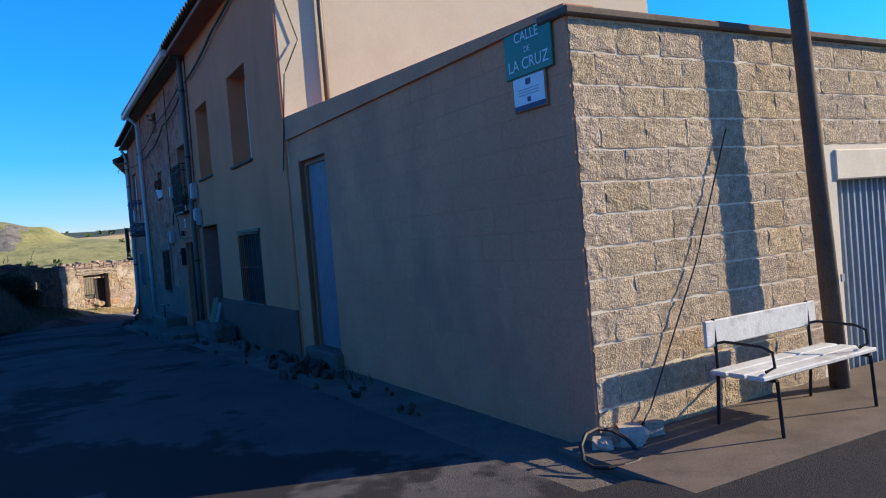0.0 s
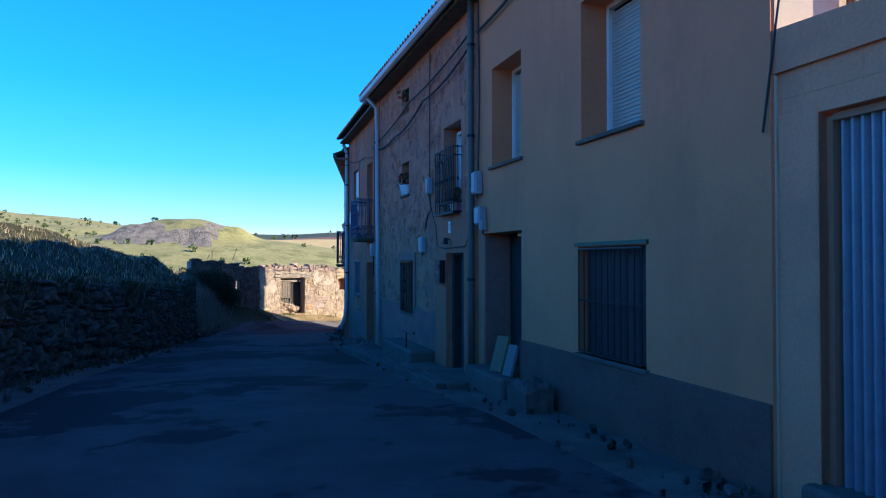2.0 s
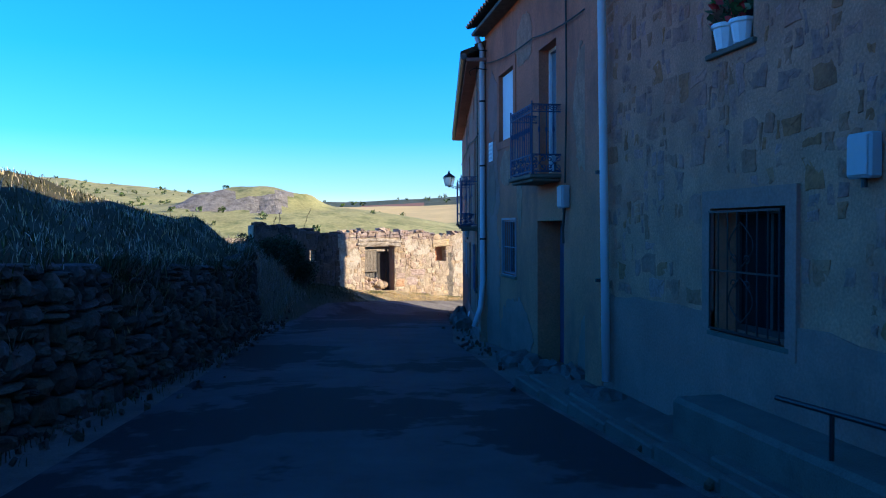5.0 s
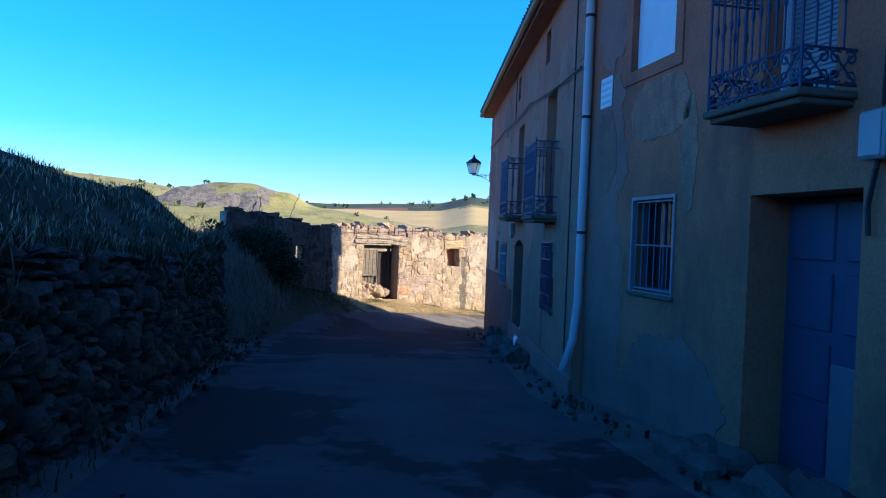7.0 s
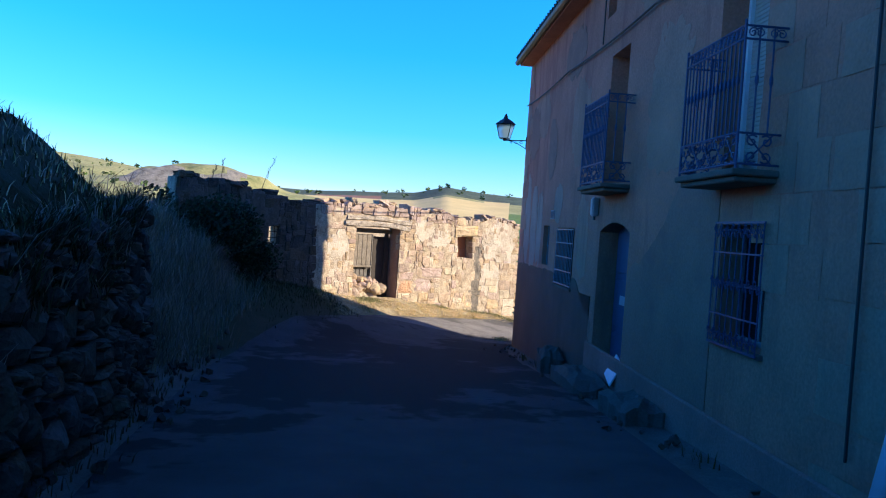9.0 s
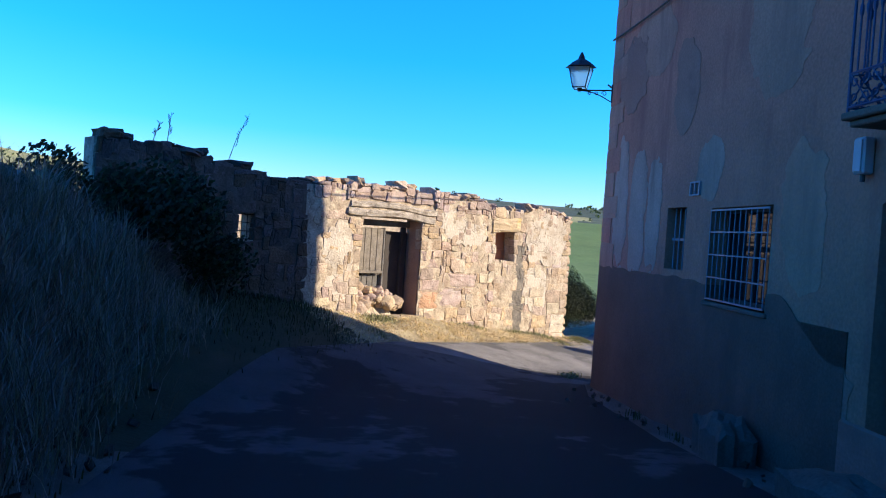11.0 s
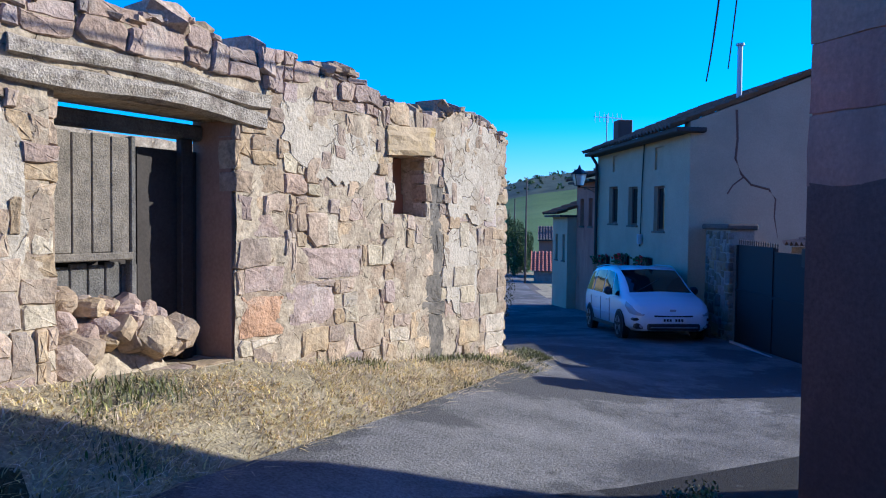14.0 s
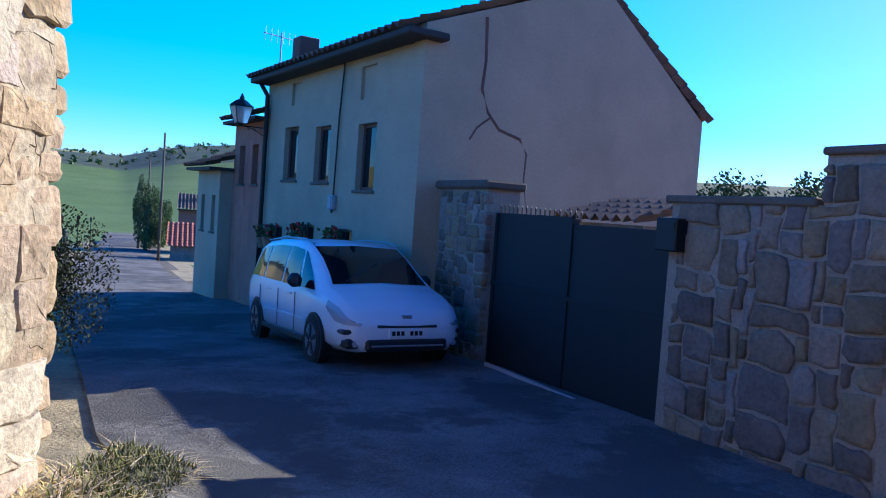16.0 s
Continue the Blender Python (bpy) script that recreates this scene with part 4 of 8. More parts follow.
def glass_window(parent, x0, x1, z0, z1, depth=0.2, mat="wood_dark", mullions=1, sill=True, sill_mat="concrete"):
    f = 0.055
    rows = [(x0, x0 + f, -depth - 0.05, -depth, z0, z1), (x1 - f, x1, -depth - 0.05, -depth, z0, z1), (x0 + f, x1 - f, -depth - 0.05, -depth, z1 - f, z1), (x0 + f, x1 - f, -depth - 0.05, -depth, z0, z0 + f)]
    w = part("window", boxes(*rows, bevel=0.006), mat, parent)
    xs = [x0 + f + (x1 - x0 - 2 * f) * k / (mullions + 1) for k in range(mullions + 2)]
    for a, b in zip(xs, xs[1:]):
        part("pane", boxes((a - 0.01, b + 0.01, -depth - 0.035, -depth - 0.028, z0 + f - 0.01, z1 - f + 0.01)), "pane", w)
    for a in xs[1:-1]:
        part("mullion", boxes((a - 0.02, a + 0.02, -depth - 0.05, -depth - 0.005, z0 + f, z1 - f)), mat, w)
    if sill:
        part("sill", boxes((x0 - 0.05, x1 + 0.05, -depth, 0.04, z0 - 0.05, z0 - 0.002), bevel=0.008), sill_mat, w)
    return w


def plank_door(parent, x0, x1, z0, z1, depth, mat, planks=6, name="door", rail=True):
    d = part(name, boxes((x0, x1, -depth - 0.06, -depth - 0.03, z0, z1)), mat, parent)
    w = (x1 - x0) / planks
    me = mesh_of(boxes((0.004, w - 0.004, -0.03, 0.0, z0 + 0.005, z1 - 0.005), bevel=0.006), mat, "plank")
    children(d, "plank", me, [(x0 + w * k, -depth, 0) for k in range(planks)])
    if rail:
        part("handle", tubes((((x0 + 0.12, -depth, (z0 + z1) / 2), (x0 + 0.12, -depth + 0.05, (z0 + z1) / 2), (x0 + 0.22, -depth + 0.05, (z0 + z1) / 2)), 0.01), seg=6), "iron", d)
    return d


def panel_door(parent, x0, x1, z0, z1, depth, mat, leaves=2, rows=3):
    d = part("door", boxes((x0, x1, -depth - 0.06, -depth, z0, z1)), mat, parent)
    w = (x1 - x0) / leaves
    h = (z1 - z0) / rows
    me = mesh_of(boxes((0.07, w - 0.07, -0.005, 0.018, 0.06, h - 0.04), bevel=0.014), mat, "panel")
    children(d, "panel", me, [(x0 + w * i, -depth, z0 + h * j) for i in range(leaves) for j in range(rows)])
    return d


def corrugated_door(parent, x0, x1, z0, z1, depth, wave=0.075):
    bm = bmesh.new()
    n = int((x1 - x0) / wave) * 4
    prev = None
    for i in range(n + 1):
        x = x0 + (x1 - x0) * i / n
        y = -depth + (0.02 if i % 4 in (1, 2) else -0.02)
        cur = [bm.verts.new((x, y, z0)), bm.verts.new((x, y, z1)), bm.verts.new((x, y - 0.02, z1)), bm.verts.new((x, y - 0.02, z0))]
        if prev:
            for k in range(4):
                bm.faces.new((prev[k], cur[k], cur[(k + 1) % 4], prev[(k + 1) % 4]))
        prev = cur
    return part("door", bm, "corrugated", parent, "corrugated galvanised sheet door")


def drain_pipe(name, pts, r, mat, label, collars=()):
    bm = tubes((pts, r), seg=12)
    p = part(name, bm, mat, smooth=True)
    tagged(p, label, "drainpipe")
    for z in collars:
        x, y = pts[1][0], pts[1][1]
        part("bracket", tubes((((x, y, z - 0.02), (x, y, z + 0.02)), r + 0.01), seg=12), "iron", p)
    return p


def cable(pts, r, label, sag=0.0):
    """A cable on or between walls."""
    out = []
    for a, b in zip(pts, pts[1:]):
        a, b = Vector(a), Vector(b)
        for k in range(8):
            t = k / 8
            p = a.lerp(b, t)
            p.z -= sag * 4 * t * (1 - t)
            out.append(p)
    out.append(Vector(pts[-1]))
    return tagged(part("cable", tubes((out, r), seg=6), "cable"), label, "cable")


def at(m, x, y, z):
    return m @ Vector((x, y, z))


def meter_box(m, x, z, w, h, d=0.12, label="grey plastic electricity meter box on the wall"):
    t = part("meter_box", boxes((-w / 2, w / 2, 0, d, -h / 2, h / 2), bevel=0.015), "meter_box")
    t.matrix_basis = m @ Matrix.Translation((x, 0.004, z))
    part("lid", boxes((-w / 2 + 0.02, w / 2 - 0.02, d, d + 0.012, -h / 2 + 0.02, h / 2 - 0.02), bevel=0.004), "meter_box", t)
    part("cable_gland", tubes((((0, d / 2, -h / 2 - 0.06), (0, d / 2, -h / 2)), 0.02), seg=8), "black_plastic", t)
    return tagged(t, label, "meter box")


def flower_pot(m, x, y, z, s, colour, label, bloom="flower_red", pot="terracotta"):
    rng = random.Random(int(x * 100 + z * 1000))
    bm = tubes((((0, 0, 0), (0, 0, 0.16 * s), (0, 0, 0.17 * s), (0, 0, 0.2 * s)), [0.07 * s, 0.1 * s, 0.115 * s, 0.115 * s]), seg=10)
    t = part("flower_pot", bm, pot)
    t.matrix_basis = m @ Matrix.Translation((x, y, z))
    tagged(t, label, "flower pot")
    lf, fl = bmesh.new(), bmesh.new()
    for k in range(46):
        a, r, h = rng.uniform(0, 6.28), rng.uniform(0, 0.17) * s, (0.18 + rng.uniform(0, 0.26)) * s
        c = Vector((r * math.cos(a), r * math.sin(a), h))
        n = Vector((rng.uniform(-1, 1), rng.uniform(-1, 1), rng.uniform(0, 1))).normalized()
        u = n.orthogonal().normalized() * 0.045 * s
        v = n.cross(u)
        target = fl if (k % 4 == 0 and bloom) else lf
        target.faces.new([target.verts.new(c + q) for q in (u, v * 0.7, -u, -v * 0.7)])
    part("leaves", lf, "leaf", t)
    if bloom:
        part("blooms", fl, bloom, t)["kind"] = "stuff"
    else:
        fl.free()
    return t


def lantern(m, label):
    """A four-sided street lantern on a scrolled wall bracket; local y points out from the wall."""
    t = thing("street_lamp", m, label, "street lamp")
    br = [(((0, 0.02, -0.16), (0, 0.02, 0.16)), 0.018), (((0, 0.02, 0.06), (0, 0.6, 0.06)), 0.014)]
    br.append(([(0, 0.04 + 0.5 * k / 10, -0.14 + 0.19 * math.sin(k / 10 * math.pi / 2)) for k in range(11)], 0.01))
    for c, s in ((0.16, 0.05), (0.3, 0.04), (0.42, 0.03)):
        br.append(([(0, c + s * math.cos(a * 0.7) * (1 - a / 14), 0.0 + s * math.sin(a * 0.7) * (1 - a / 14)) for a in range(11)], 0.007))
    part("bracket", tubes(*br, seg=6), "iron", t)
    bm = bmesh.new()
    lo, hi = 0.11, 0.19
    z0, z1 = 0.1, 0.46
    q = [(-1, -1), (1, -1), (1, 1), (-1, 1)]
    for a in range(4):
        tube(bm, [(q[a][0] * lo, 0.6 + q[a][1] * lo, z0), (q[a][0] * hi, 0.6 + q[a][1] * hi, z1)], 0.011, 5)
        b = (a + 1) % 4
        tube(bm, [(q[a][0] * lo, 0.6 + q[a][1] * lo, z0), (q[b][0] * lo, 0.6 + q[b][1] * lo, z0)], 0.011, 5)
        tube(bm, [(q[a][0] * hi, 0.6 + q[a][1] * hi, z1), (q[b][0] * hi, 0.6 + q[b][1] * hi, z1)], 0.013, 5)
    tube(bm, [(0, 0.6, 0.04), (0, 0.6, z0)], [0.03, 0.05], 8)
    part("frame", bm, "iron", t)
    bm = bmesh.new()
    for a in range(4):
        b = (a + 1) % 4
        bm.faces.new([bm.verts.new(p) for p in ((q[a][0] * lo, 0.6 + q[a][1] * lo, z0), (q[b][0] * lo, 0.6 + q[b][1] * lo, z0), (q[b][0] * hi, 0.6 + q[b][1] * hi, z1), (q[a][0] * hi, 0.6 + q[a][1] * hi, z1))])
    part("pane", bm, "lamp_glass", t, "milky glass")
    part("roof", tubes((((0, 0.6, z1), (0, 0.6, z1 + 0.1), (0, 0.6, z1 + 0.16), (0, 0.6, z1 + 0.2), (0, 0.6, z1 + 0.28)), [0.28, 0.16, 0.06, 0.05, 0.012]), seg=4), "iron", t)
    return t


# ---- facade frames ----
F0 = frame_of((0.13, 0), (0.05, 6))
F1 = frame_of((0, 6), (0, 12.35))
F2 = frame_of((0, 12.35), (0, 20.35))
F3 = frame_of((0.25, 20.35), (0.42, 27.1))
F4 = frame_of((0.3, 27.1), (3.17, 41.38))
L4 = 14.565
BW = frame_of((6.0, 0.2), (0.15, 0.0))          # block wall, seen from its right end
LB = 5.853
H5 = frame_of((12.54, 49.97), (15.48, 56.04))
L5 = 6.45
HG = frame_of((18.76, 47.33), (12.54, 49.97))
LG = 6.757
GW = frame_of((12.05, 48.52), (14.63, 52.66))


# ---- walled yard on the corner ----
def yard():
    top = lambda x: 3.02 + 0.045 * x
    t = thing("yard_wall", F0, "tan painted concrete block yard wall along the street", "wall", kind="structure")
    door = (4.67, 5.62, -0.6, 2.67)
    part("wall", wall_mesh(0.0, 6.0, -0.6, 3.0, [door], 0.2, top=top, y=-0.003), "render_tan", t)
    part("coping", wall_mesh(-0.04, 6.0, 3.01, 3.05, [], 0.27, top=lambda x: top(x) + 0.035, y=0.035), "render_tan", t, "thin cement coping")
    part("door_jamb", boxes((5.62, 5.98, -0.2, 0.012, -0.6, 2.72), bevel=0.01), "render_tan", t, "patchy plaster beside the door")
    part("door_frame", boxes((5.57, 5.62, -0.17, -0.07, 0.2, 2.64), (4.67, 4.7, -0.17, -0.07, 0.2, 2.64), (4.7, 5.57, -0.17, -0.07, 2.61, 2.66)), "terracotta", t, "red painted frame")
    corrugated_door(t, 4.7, 5.57, 0.2, 2.61, 0.12)
    part("threshold", boxes((4.6, 5.7, -0.2, 0.12, -0.5, 0.2), bevel=0.03), "concrete", t)
    w, h = 0.42, 0.215
    me = mesh_of(boxes((0.003, w - 0.003, -0.02, 0.0, 0.003, h - 0.003), bevel=0.003), "render_tan", "block")
    spots = []
    for j in range(14):
        x = -0.21 if j % 2 else 0.0
        while x < 6.0:
            a, b, z = max(0.0, x), min(5.98, x + w), 0.02 + j * h
            if b - a > 0.1 and not (b > door[0] and a < 5.98 and z < 2.7) and z + h < top(a):
                spots.append(Matrix.Translation((a, 0.0, z)) @ Matrix.Diagonal(((b - a) / w, 1, 1, 1)))
            x += w
    children(t, "block", me, spots)


yard()


def side_wall():
    """The sunlit split-face block wall with the garage door."""
    t = thing("block_wall", BW, "sunlit split-face concrete block wall with pale joints", "wall", kind="structure")
    gx0, gx1 = LB - 5.3, LB - 3.0
    part("mortar_bed", wall_mesh(0.0, LB - 0.01, -0.6, 2.98, [(gx0, gx1, -0.7, 2.0)], 0.2, y=0.006), "mortar", t)
    pool = [piece_mesh("block", 8, 0.15, 0.05, 0.0, 40 + k, "splitblock") for k in range(12)]
    w, h, rng = 0.44, 0.226, random.Random(4)
    for j in range(13):
        x = LB - (w / 2 if j % 2 else w)
        z = 0.03 + j * h
        while x > -w:
            a, b = max(0.0, x), min(LB, x + w)
            if b - a > 0.08 and not (b > gx0 + 0.02 and a < gx1 - 0.02 and z < 1.98):
                ob = new("block", pool[rng.randrange(len(pool))])
                ob.parent = t
                ob.matrix_basis = Matrix.Translation(((a + b) / 2, -0.016, z + h / 2)) @ Matrix.Diagonal(((b - a - 0.008) * rng.choice((1, -1)), 0.06, h - 0.016, 1))
            x -= w
    part("coping", boxes((0, LB + 0.06, -0.26, 0.07, 2.98, 3.04), bevel=0.012), "concrete", t, "grey cement coping")
    part("lintel", boxes((gx0 - 0.25, gx1 + 0.02, -0.2, 0.03, 1.75, 2.02), bevel=0.01), "mortar", t, "pale concrete lintel")
    corrugated_door(t, gx0 + 0.05, gx1 - 0.05, -0.1, 1.75, 0.1, 0.1)
    # leftover stones at the wall's foot by the corner
    rng = random.Random(9)
    pool = [piece_mesh("stone", 2, 0.3, 0.2, 0.15, 400 + k, "stone") for k in range(4)]
    for k in range(7):
        s = rng.uniform(0.09, 0.24)
        ob = new("stone", pool[k % 4])
        ob.matrix_basis = BW @ Matrix.Translation((LB - 0.02 - rng.uniform(-0.15, 0.5), rng.uniform(0.02, 0.2), s * 0.32)) @ Matrix.Rotation(rng.uniform(0, 6), 4, "Z") @ Matrix.Diagonal((s, s, s * 0.8, 1))
        tagged(ob, "rough pale stone lying at the corner's foot", "stone", "stones at the corner")


side_wall()


def back_shed():
    t = thing("shed", BW @ Matrix.Translation((0, 0, 0)), "low tiled shed behind the block wall", "shed")
    part("wall", wall_mesh(-3.0, -0.9, 0.0, 3.45, [(-2.1, -1.3, 2.75, 3.3)], 0.25, y=-2.8), "render_old", t)
    part("side_wall", boxes((-1.2, -0.95, -5.5, -3.06, 0.0, 3.45)), "render_old", t)
    part("opening_back", boxes((-2.2, -1.25, -3.5, -3.45, 2.6, 3.4)), "wood_dark", t)
    roof_sheet("roof", t, -3.1, -0.7, -2.6, 3.5, -5.5, 4.1)


back_shed()


def street_sign():
    t = thing("street_sign", F0 @ Matrix.Translation((0.41, 0.012, 2.86)), "green enamel street name plate with white capitals", "street sign")
    part("plate", boxes((-0.285, 0.285, 0, 0.012, -0.185, 0.185), bevel=0.008), "sign_green", t)
    for txt, s, z in (("CALLE", 0.105, 0.1), ("DE", 0.06, 0.0), ("LA CRUZ", 0.12, -0.1)):
        words(txt, s, "white", t, Matrix.Translation((0, 0.0145, z)) @ FACE)
    n = thing("notice", F0 @ Matrix.Translation((0.42, 0.012, 2.555)), "white notice plate with a dark frame under the street sign", "notice")
    part("frame", boxes((-0.2, 0.2, 0, 0.014, -0.135, 0.12), bevel=0.004), "terracotta", n)
    part("sheet", boxes((-0.185, 0.185, 0.014, 0.018, -0.09, 0.11)), "white", n)
    part("blue_band", boxes((-0.185, 0.185, 0.014, 0.018, -0.125, -0.092)), "door_blue", n)
    part("mark", boxes((-0.03, 0.03, 0.018, 0.02, 0.05, 0.095)), "door_blue", n)
    me = mesh_of(boxes((-0.12, 0.12, 0.018, 0.0195, -0.004, 0.004)), "meter_box", "text_bar")
    children(n, "text_bar", me, [(0, 0, 0.02), (0, 0, 0.0), (0, 0, -0.02)])
    part("stamp", boxes((-0.02, 0.02, 0.018, 0.02, -0.075, -0.04)), "door_blue", n)


street_sign()


def bench():
    """Slatted bench on bent tube legs, against the block wall."""
    t = thing("bench", BW @ Matrix.Translation((LB - 1.44, 0.28, 0.0)), "white-painted wooden bench on bent black steel tube legs", "bench")
    n = 0.65
    part("backrest", boxes((-n, n, 0.0, 0.03, 0.6, 0.79), bevel=0.008), "bench_wood", t)
    for y in (0.12, 0.27, 0.42):
        part("seat_board", boxes((-n - 0.02, n + 0.02, y - 0.065, y + 0.065, 0.42, 0.452), bevel=0.007), "bench_wood", t)
    for x in (-0.55, 0.55):
        part("leg_frame", tubes((((x, 0.015, 0.8), (x, 0.03, 0.45), (x, 0.0, 0.02), (x, 0.06, 0.015), (x, 0.46, 0.015), (x, 0.52, 0.03), (x, 0.5, 0.41)), 0.013), (((x, 0.06, 0.41), (x, 0.5, 0.41)), 0.013), seg=8), "iron", t)
        part("armrest", tubes((((x, 0.02, 0.62), (x, 0.1, 0.64), (x, 0.4, 0.63), (x, 0.48, 0.6), (x, 0.49, 0.5), (x, 0.42, 0.46)), 0.011), seg=8), "iron", t)


bench()


def utility_pole(x, y, h, lean, r, label):
    t = thing("utility_pole", Matrix.Translation((x, y, street_z(x, y) - 0.1)), label, "utility pole")
    part("shaft", tubes((((0, 0, 0), (lean * 0.4, 0, h * 0.45), (lean, 0.02, h)), [r, r * 0.85, r * 0.65]), seg=12), "pole_wood", t, smooth=True)
    part("number_tag", boxes((-0.02, 0.02, -r - 0.008, -r + 0.004, 1.0, 1.06)), "meter_box", t)
    return t


utility_pole(2.56, -0.2, 7.2, -0.52, 0.08, "leaning dark wooden utility pole in front of the block wall")
cable([at(BW, LB - 1.5, 0.05, 2.2), at(BW, LB - 1.05, 0.05, 1.2), at(BW, LB - 0.45, 0.06, 0.2), at(BW, LB - 0.2, 0.12, 0.03)], 0.006, "thin black cable hanging down the block wall")
tagged(part("hose", tubes(([(0.1 + 0.22 * math.cos(a * 0.5) - 0.1, -0.3 + 0.16 * math.sin(a * 0.5), 0.03 + 0.16 * max(0, math.sin(a * 0.5))) for a in range(12)], 0.014), seg=6), "cable"), "loop of black hose on the ground at the corner", "hose")


# ---- ochre house ----
def house_one():
    t = thing("house", F1, "ochre rendered two-storey house with roller shutters", "house", "row houses")
    LX = 6.35
    w2, w1, lw, d1 = (1.72, 2.93, 2.99, 4.5), (4.64, 5.74, 3.05, 4.47), (1.65, 3.0, 0.68, 1.83), (4.62, 6.12, -0.3, 2.09)
    part("wall", wall_mesh(0, LX, -0.8, 5.75, [w2, w1, lw, d1], 0.4), "render_yellow", t)
    part("gable_wall", wall_mesh(-7.0, -0.03, -0.5, 5.75, [], 0.35, top=lambda x: 5.75 + 2.0 * (1 - abs(x + 3.5) / 3.5), step=0.5), "render_cream", t, "sunlit cream gable wall", m=Matrix.Rotation(radians(90), 4, "Z") @ Matrix.Translation((0, 0.008, 0)))
    part("back_wall", boxes((0.36, LX, -7.0, -6.7, -0.8, 5.75)), "render_grey", t)
    part("dado", boxes((0.0, 4.62, 0.0, 0.03, -0.8, 0.66), bevel=0.006), "dado", t, "dark cement skirting")
    part("eave", boxes((-0.1, LX, -0.35, 0.36, 5.74, 5.82), bevel=0.01), "render_grey", t)
    roof_sheet("roof", t, -0.2, LX, 0.45, 5.84, -3.5, 7.4)
    roof_sheet("roof", t, -0.2, LX, -7.4, 5.84, -3.5, 7.4)
    for w in (w2, w1):
        shutter_window(t, *w, depth=0.34)
    part("lintel", boxes((1.6, 3.05, 0.002, 0.03, 1.84, 1.88)), "green_paint", t, "green painted lintel strip")
    grille(t, 1.68, 2.98, 0.7, 1.82, 0.02, 11, 1, "iron")
    plank_door(t, 1.65, 3.0, 0.68, 1.83, 0.1, "wood_dark", 5, "shutter_leaf", False)
    part("sill", boxes((1.6, 3.05, -0.1, 0.05, 0.63, 0.68), bevel=0.01), "concrete", t)
    plank_door(t, 4.62, 6.12, -0.3, 2.05, 0.42, "wood_dark", 9)
    part("door_lining", boxes((6.04, 6.12, -0.4, -0.004, -0.3, 2.05)), "render_grey", t)
    part("door_lining", boxes((4.62, 4.66, -0.4, -0.004, -0.3, 2.05)), "render_grey", t)
    part("floor_slab", boxes((0.36, LX, -6.7, -0.4, 2.5, 2.62)), "concrete", t)
    return t


house_one()
drain_pipe("drainpipe", [at(F1, 0.66, -0.2, 3.0) + Vector((0, -0.06 - 0.2 + 0.2, 0)), Vector((0.66, 5.93, 3.1)), Vector((0.66, 5.93, 6.2))], 0.04, "brown_pipe", "grey-brown drainpipe down the cream gable wall")
drain_pipe("drainpipe", [Vector((-0.1, 12.4, 5.72)), Vector((-0.1, 12.4, 5.4)), Vector((-0.1, 12.4, 1.0)), Vector((-0.1, 12.4, -0.2))], 0.055, "brown_pipe", "dark brown drainpipe between the ochre and stone houses", (5.0, 3.6, 1.4))
meter_box(F1, 6.22, 2.86, 0.2, 0.34)
meter_box(F1, 6.08, 2.36, 0.22, 0.26)
meter_box(F1, 6.0, 2.22, 0.12, 0.16, 0.09, "small white junction box below the meter boxes")
cable([at(F1, 6.25, 0.03, 5.7), at(F1, 6.2, 0.03, 4.2), at(F1, 6.2, 0.05, 3.05)], 0.012, "black cable running down to the meter boxes")
cable([at(F1, 0.3, 0.05, 5.9), at(F1, 3.4, 0.06, 5.45), at(F1, 6.2, 0.06, 5.15)], 0.022, "black cable looped along the ochre facade", 0.06)
cable([Vector((0.12, 5.95, 5.0)), Vector((0.3, 5.95, 4.4)), Vector((0.05, 5.9, 3.9)), at(F1, 0.05, 0.03, 2.6)], 0.009, "thin black cable down the gable corner")


def leaning_board(x, w, h, mat, label):
    t = part("board", boxes((-w / 2, w / 2, -0.02, 0.02, 0, h), bevel=0.004), mat)
    t.matrix_basis = F1 @ Matrix.Translation((x, 0.12, 0.155)) @ Matrix.Rotation(radians(16), 4, "X") @ Matrix.Rotation(radians(3), 4, "Y")
    tagged(t, label, "board", "boards leaning in the doorway")


tagged(part("door_step", boxes((4.58, 6.14, -0.41, 0.3, -0.6, 0.15), bevel=0.03), "concrete", m=F1), "worn cement step under the wide dark door", "step")
leaning_board(5.28, 0.42, 0.5, "foam", "yellowish insulation board leaning in the doorway")
leaning_board(4.86, 0.28, 0.42, "pale_board", "white board leaning beside the yellow one")


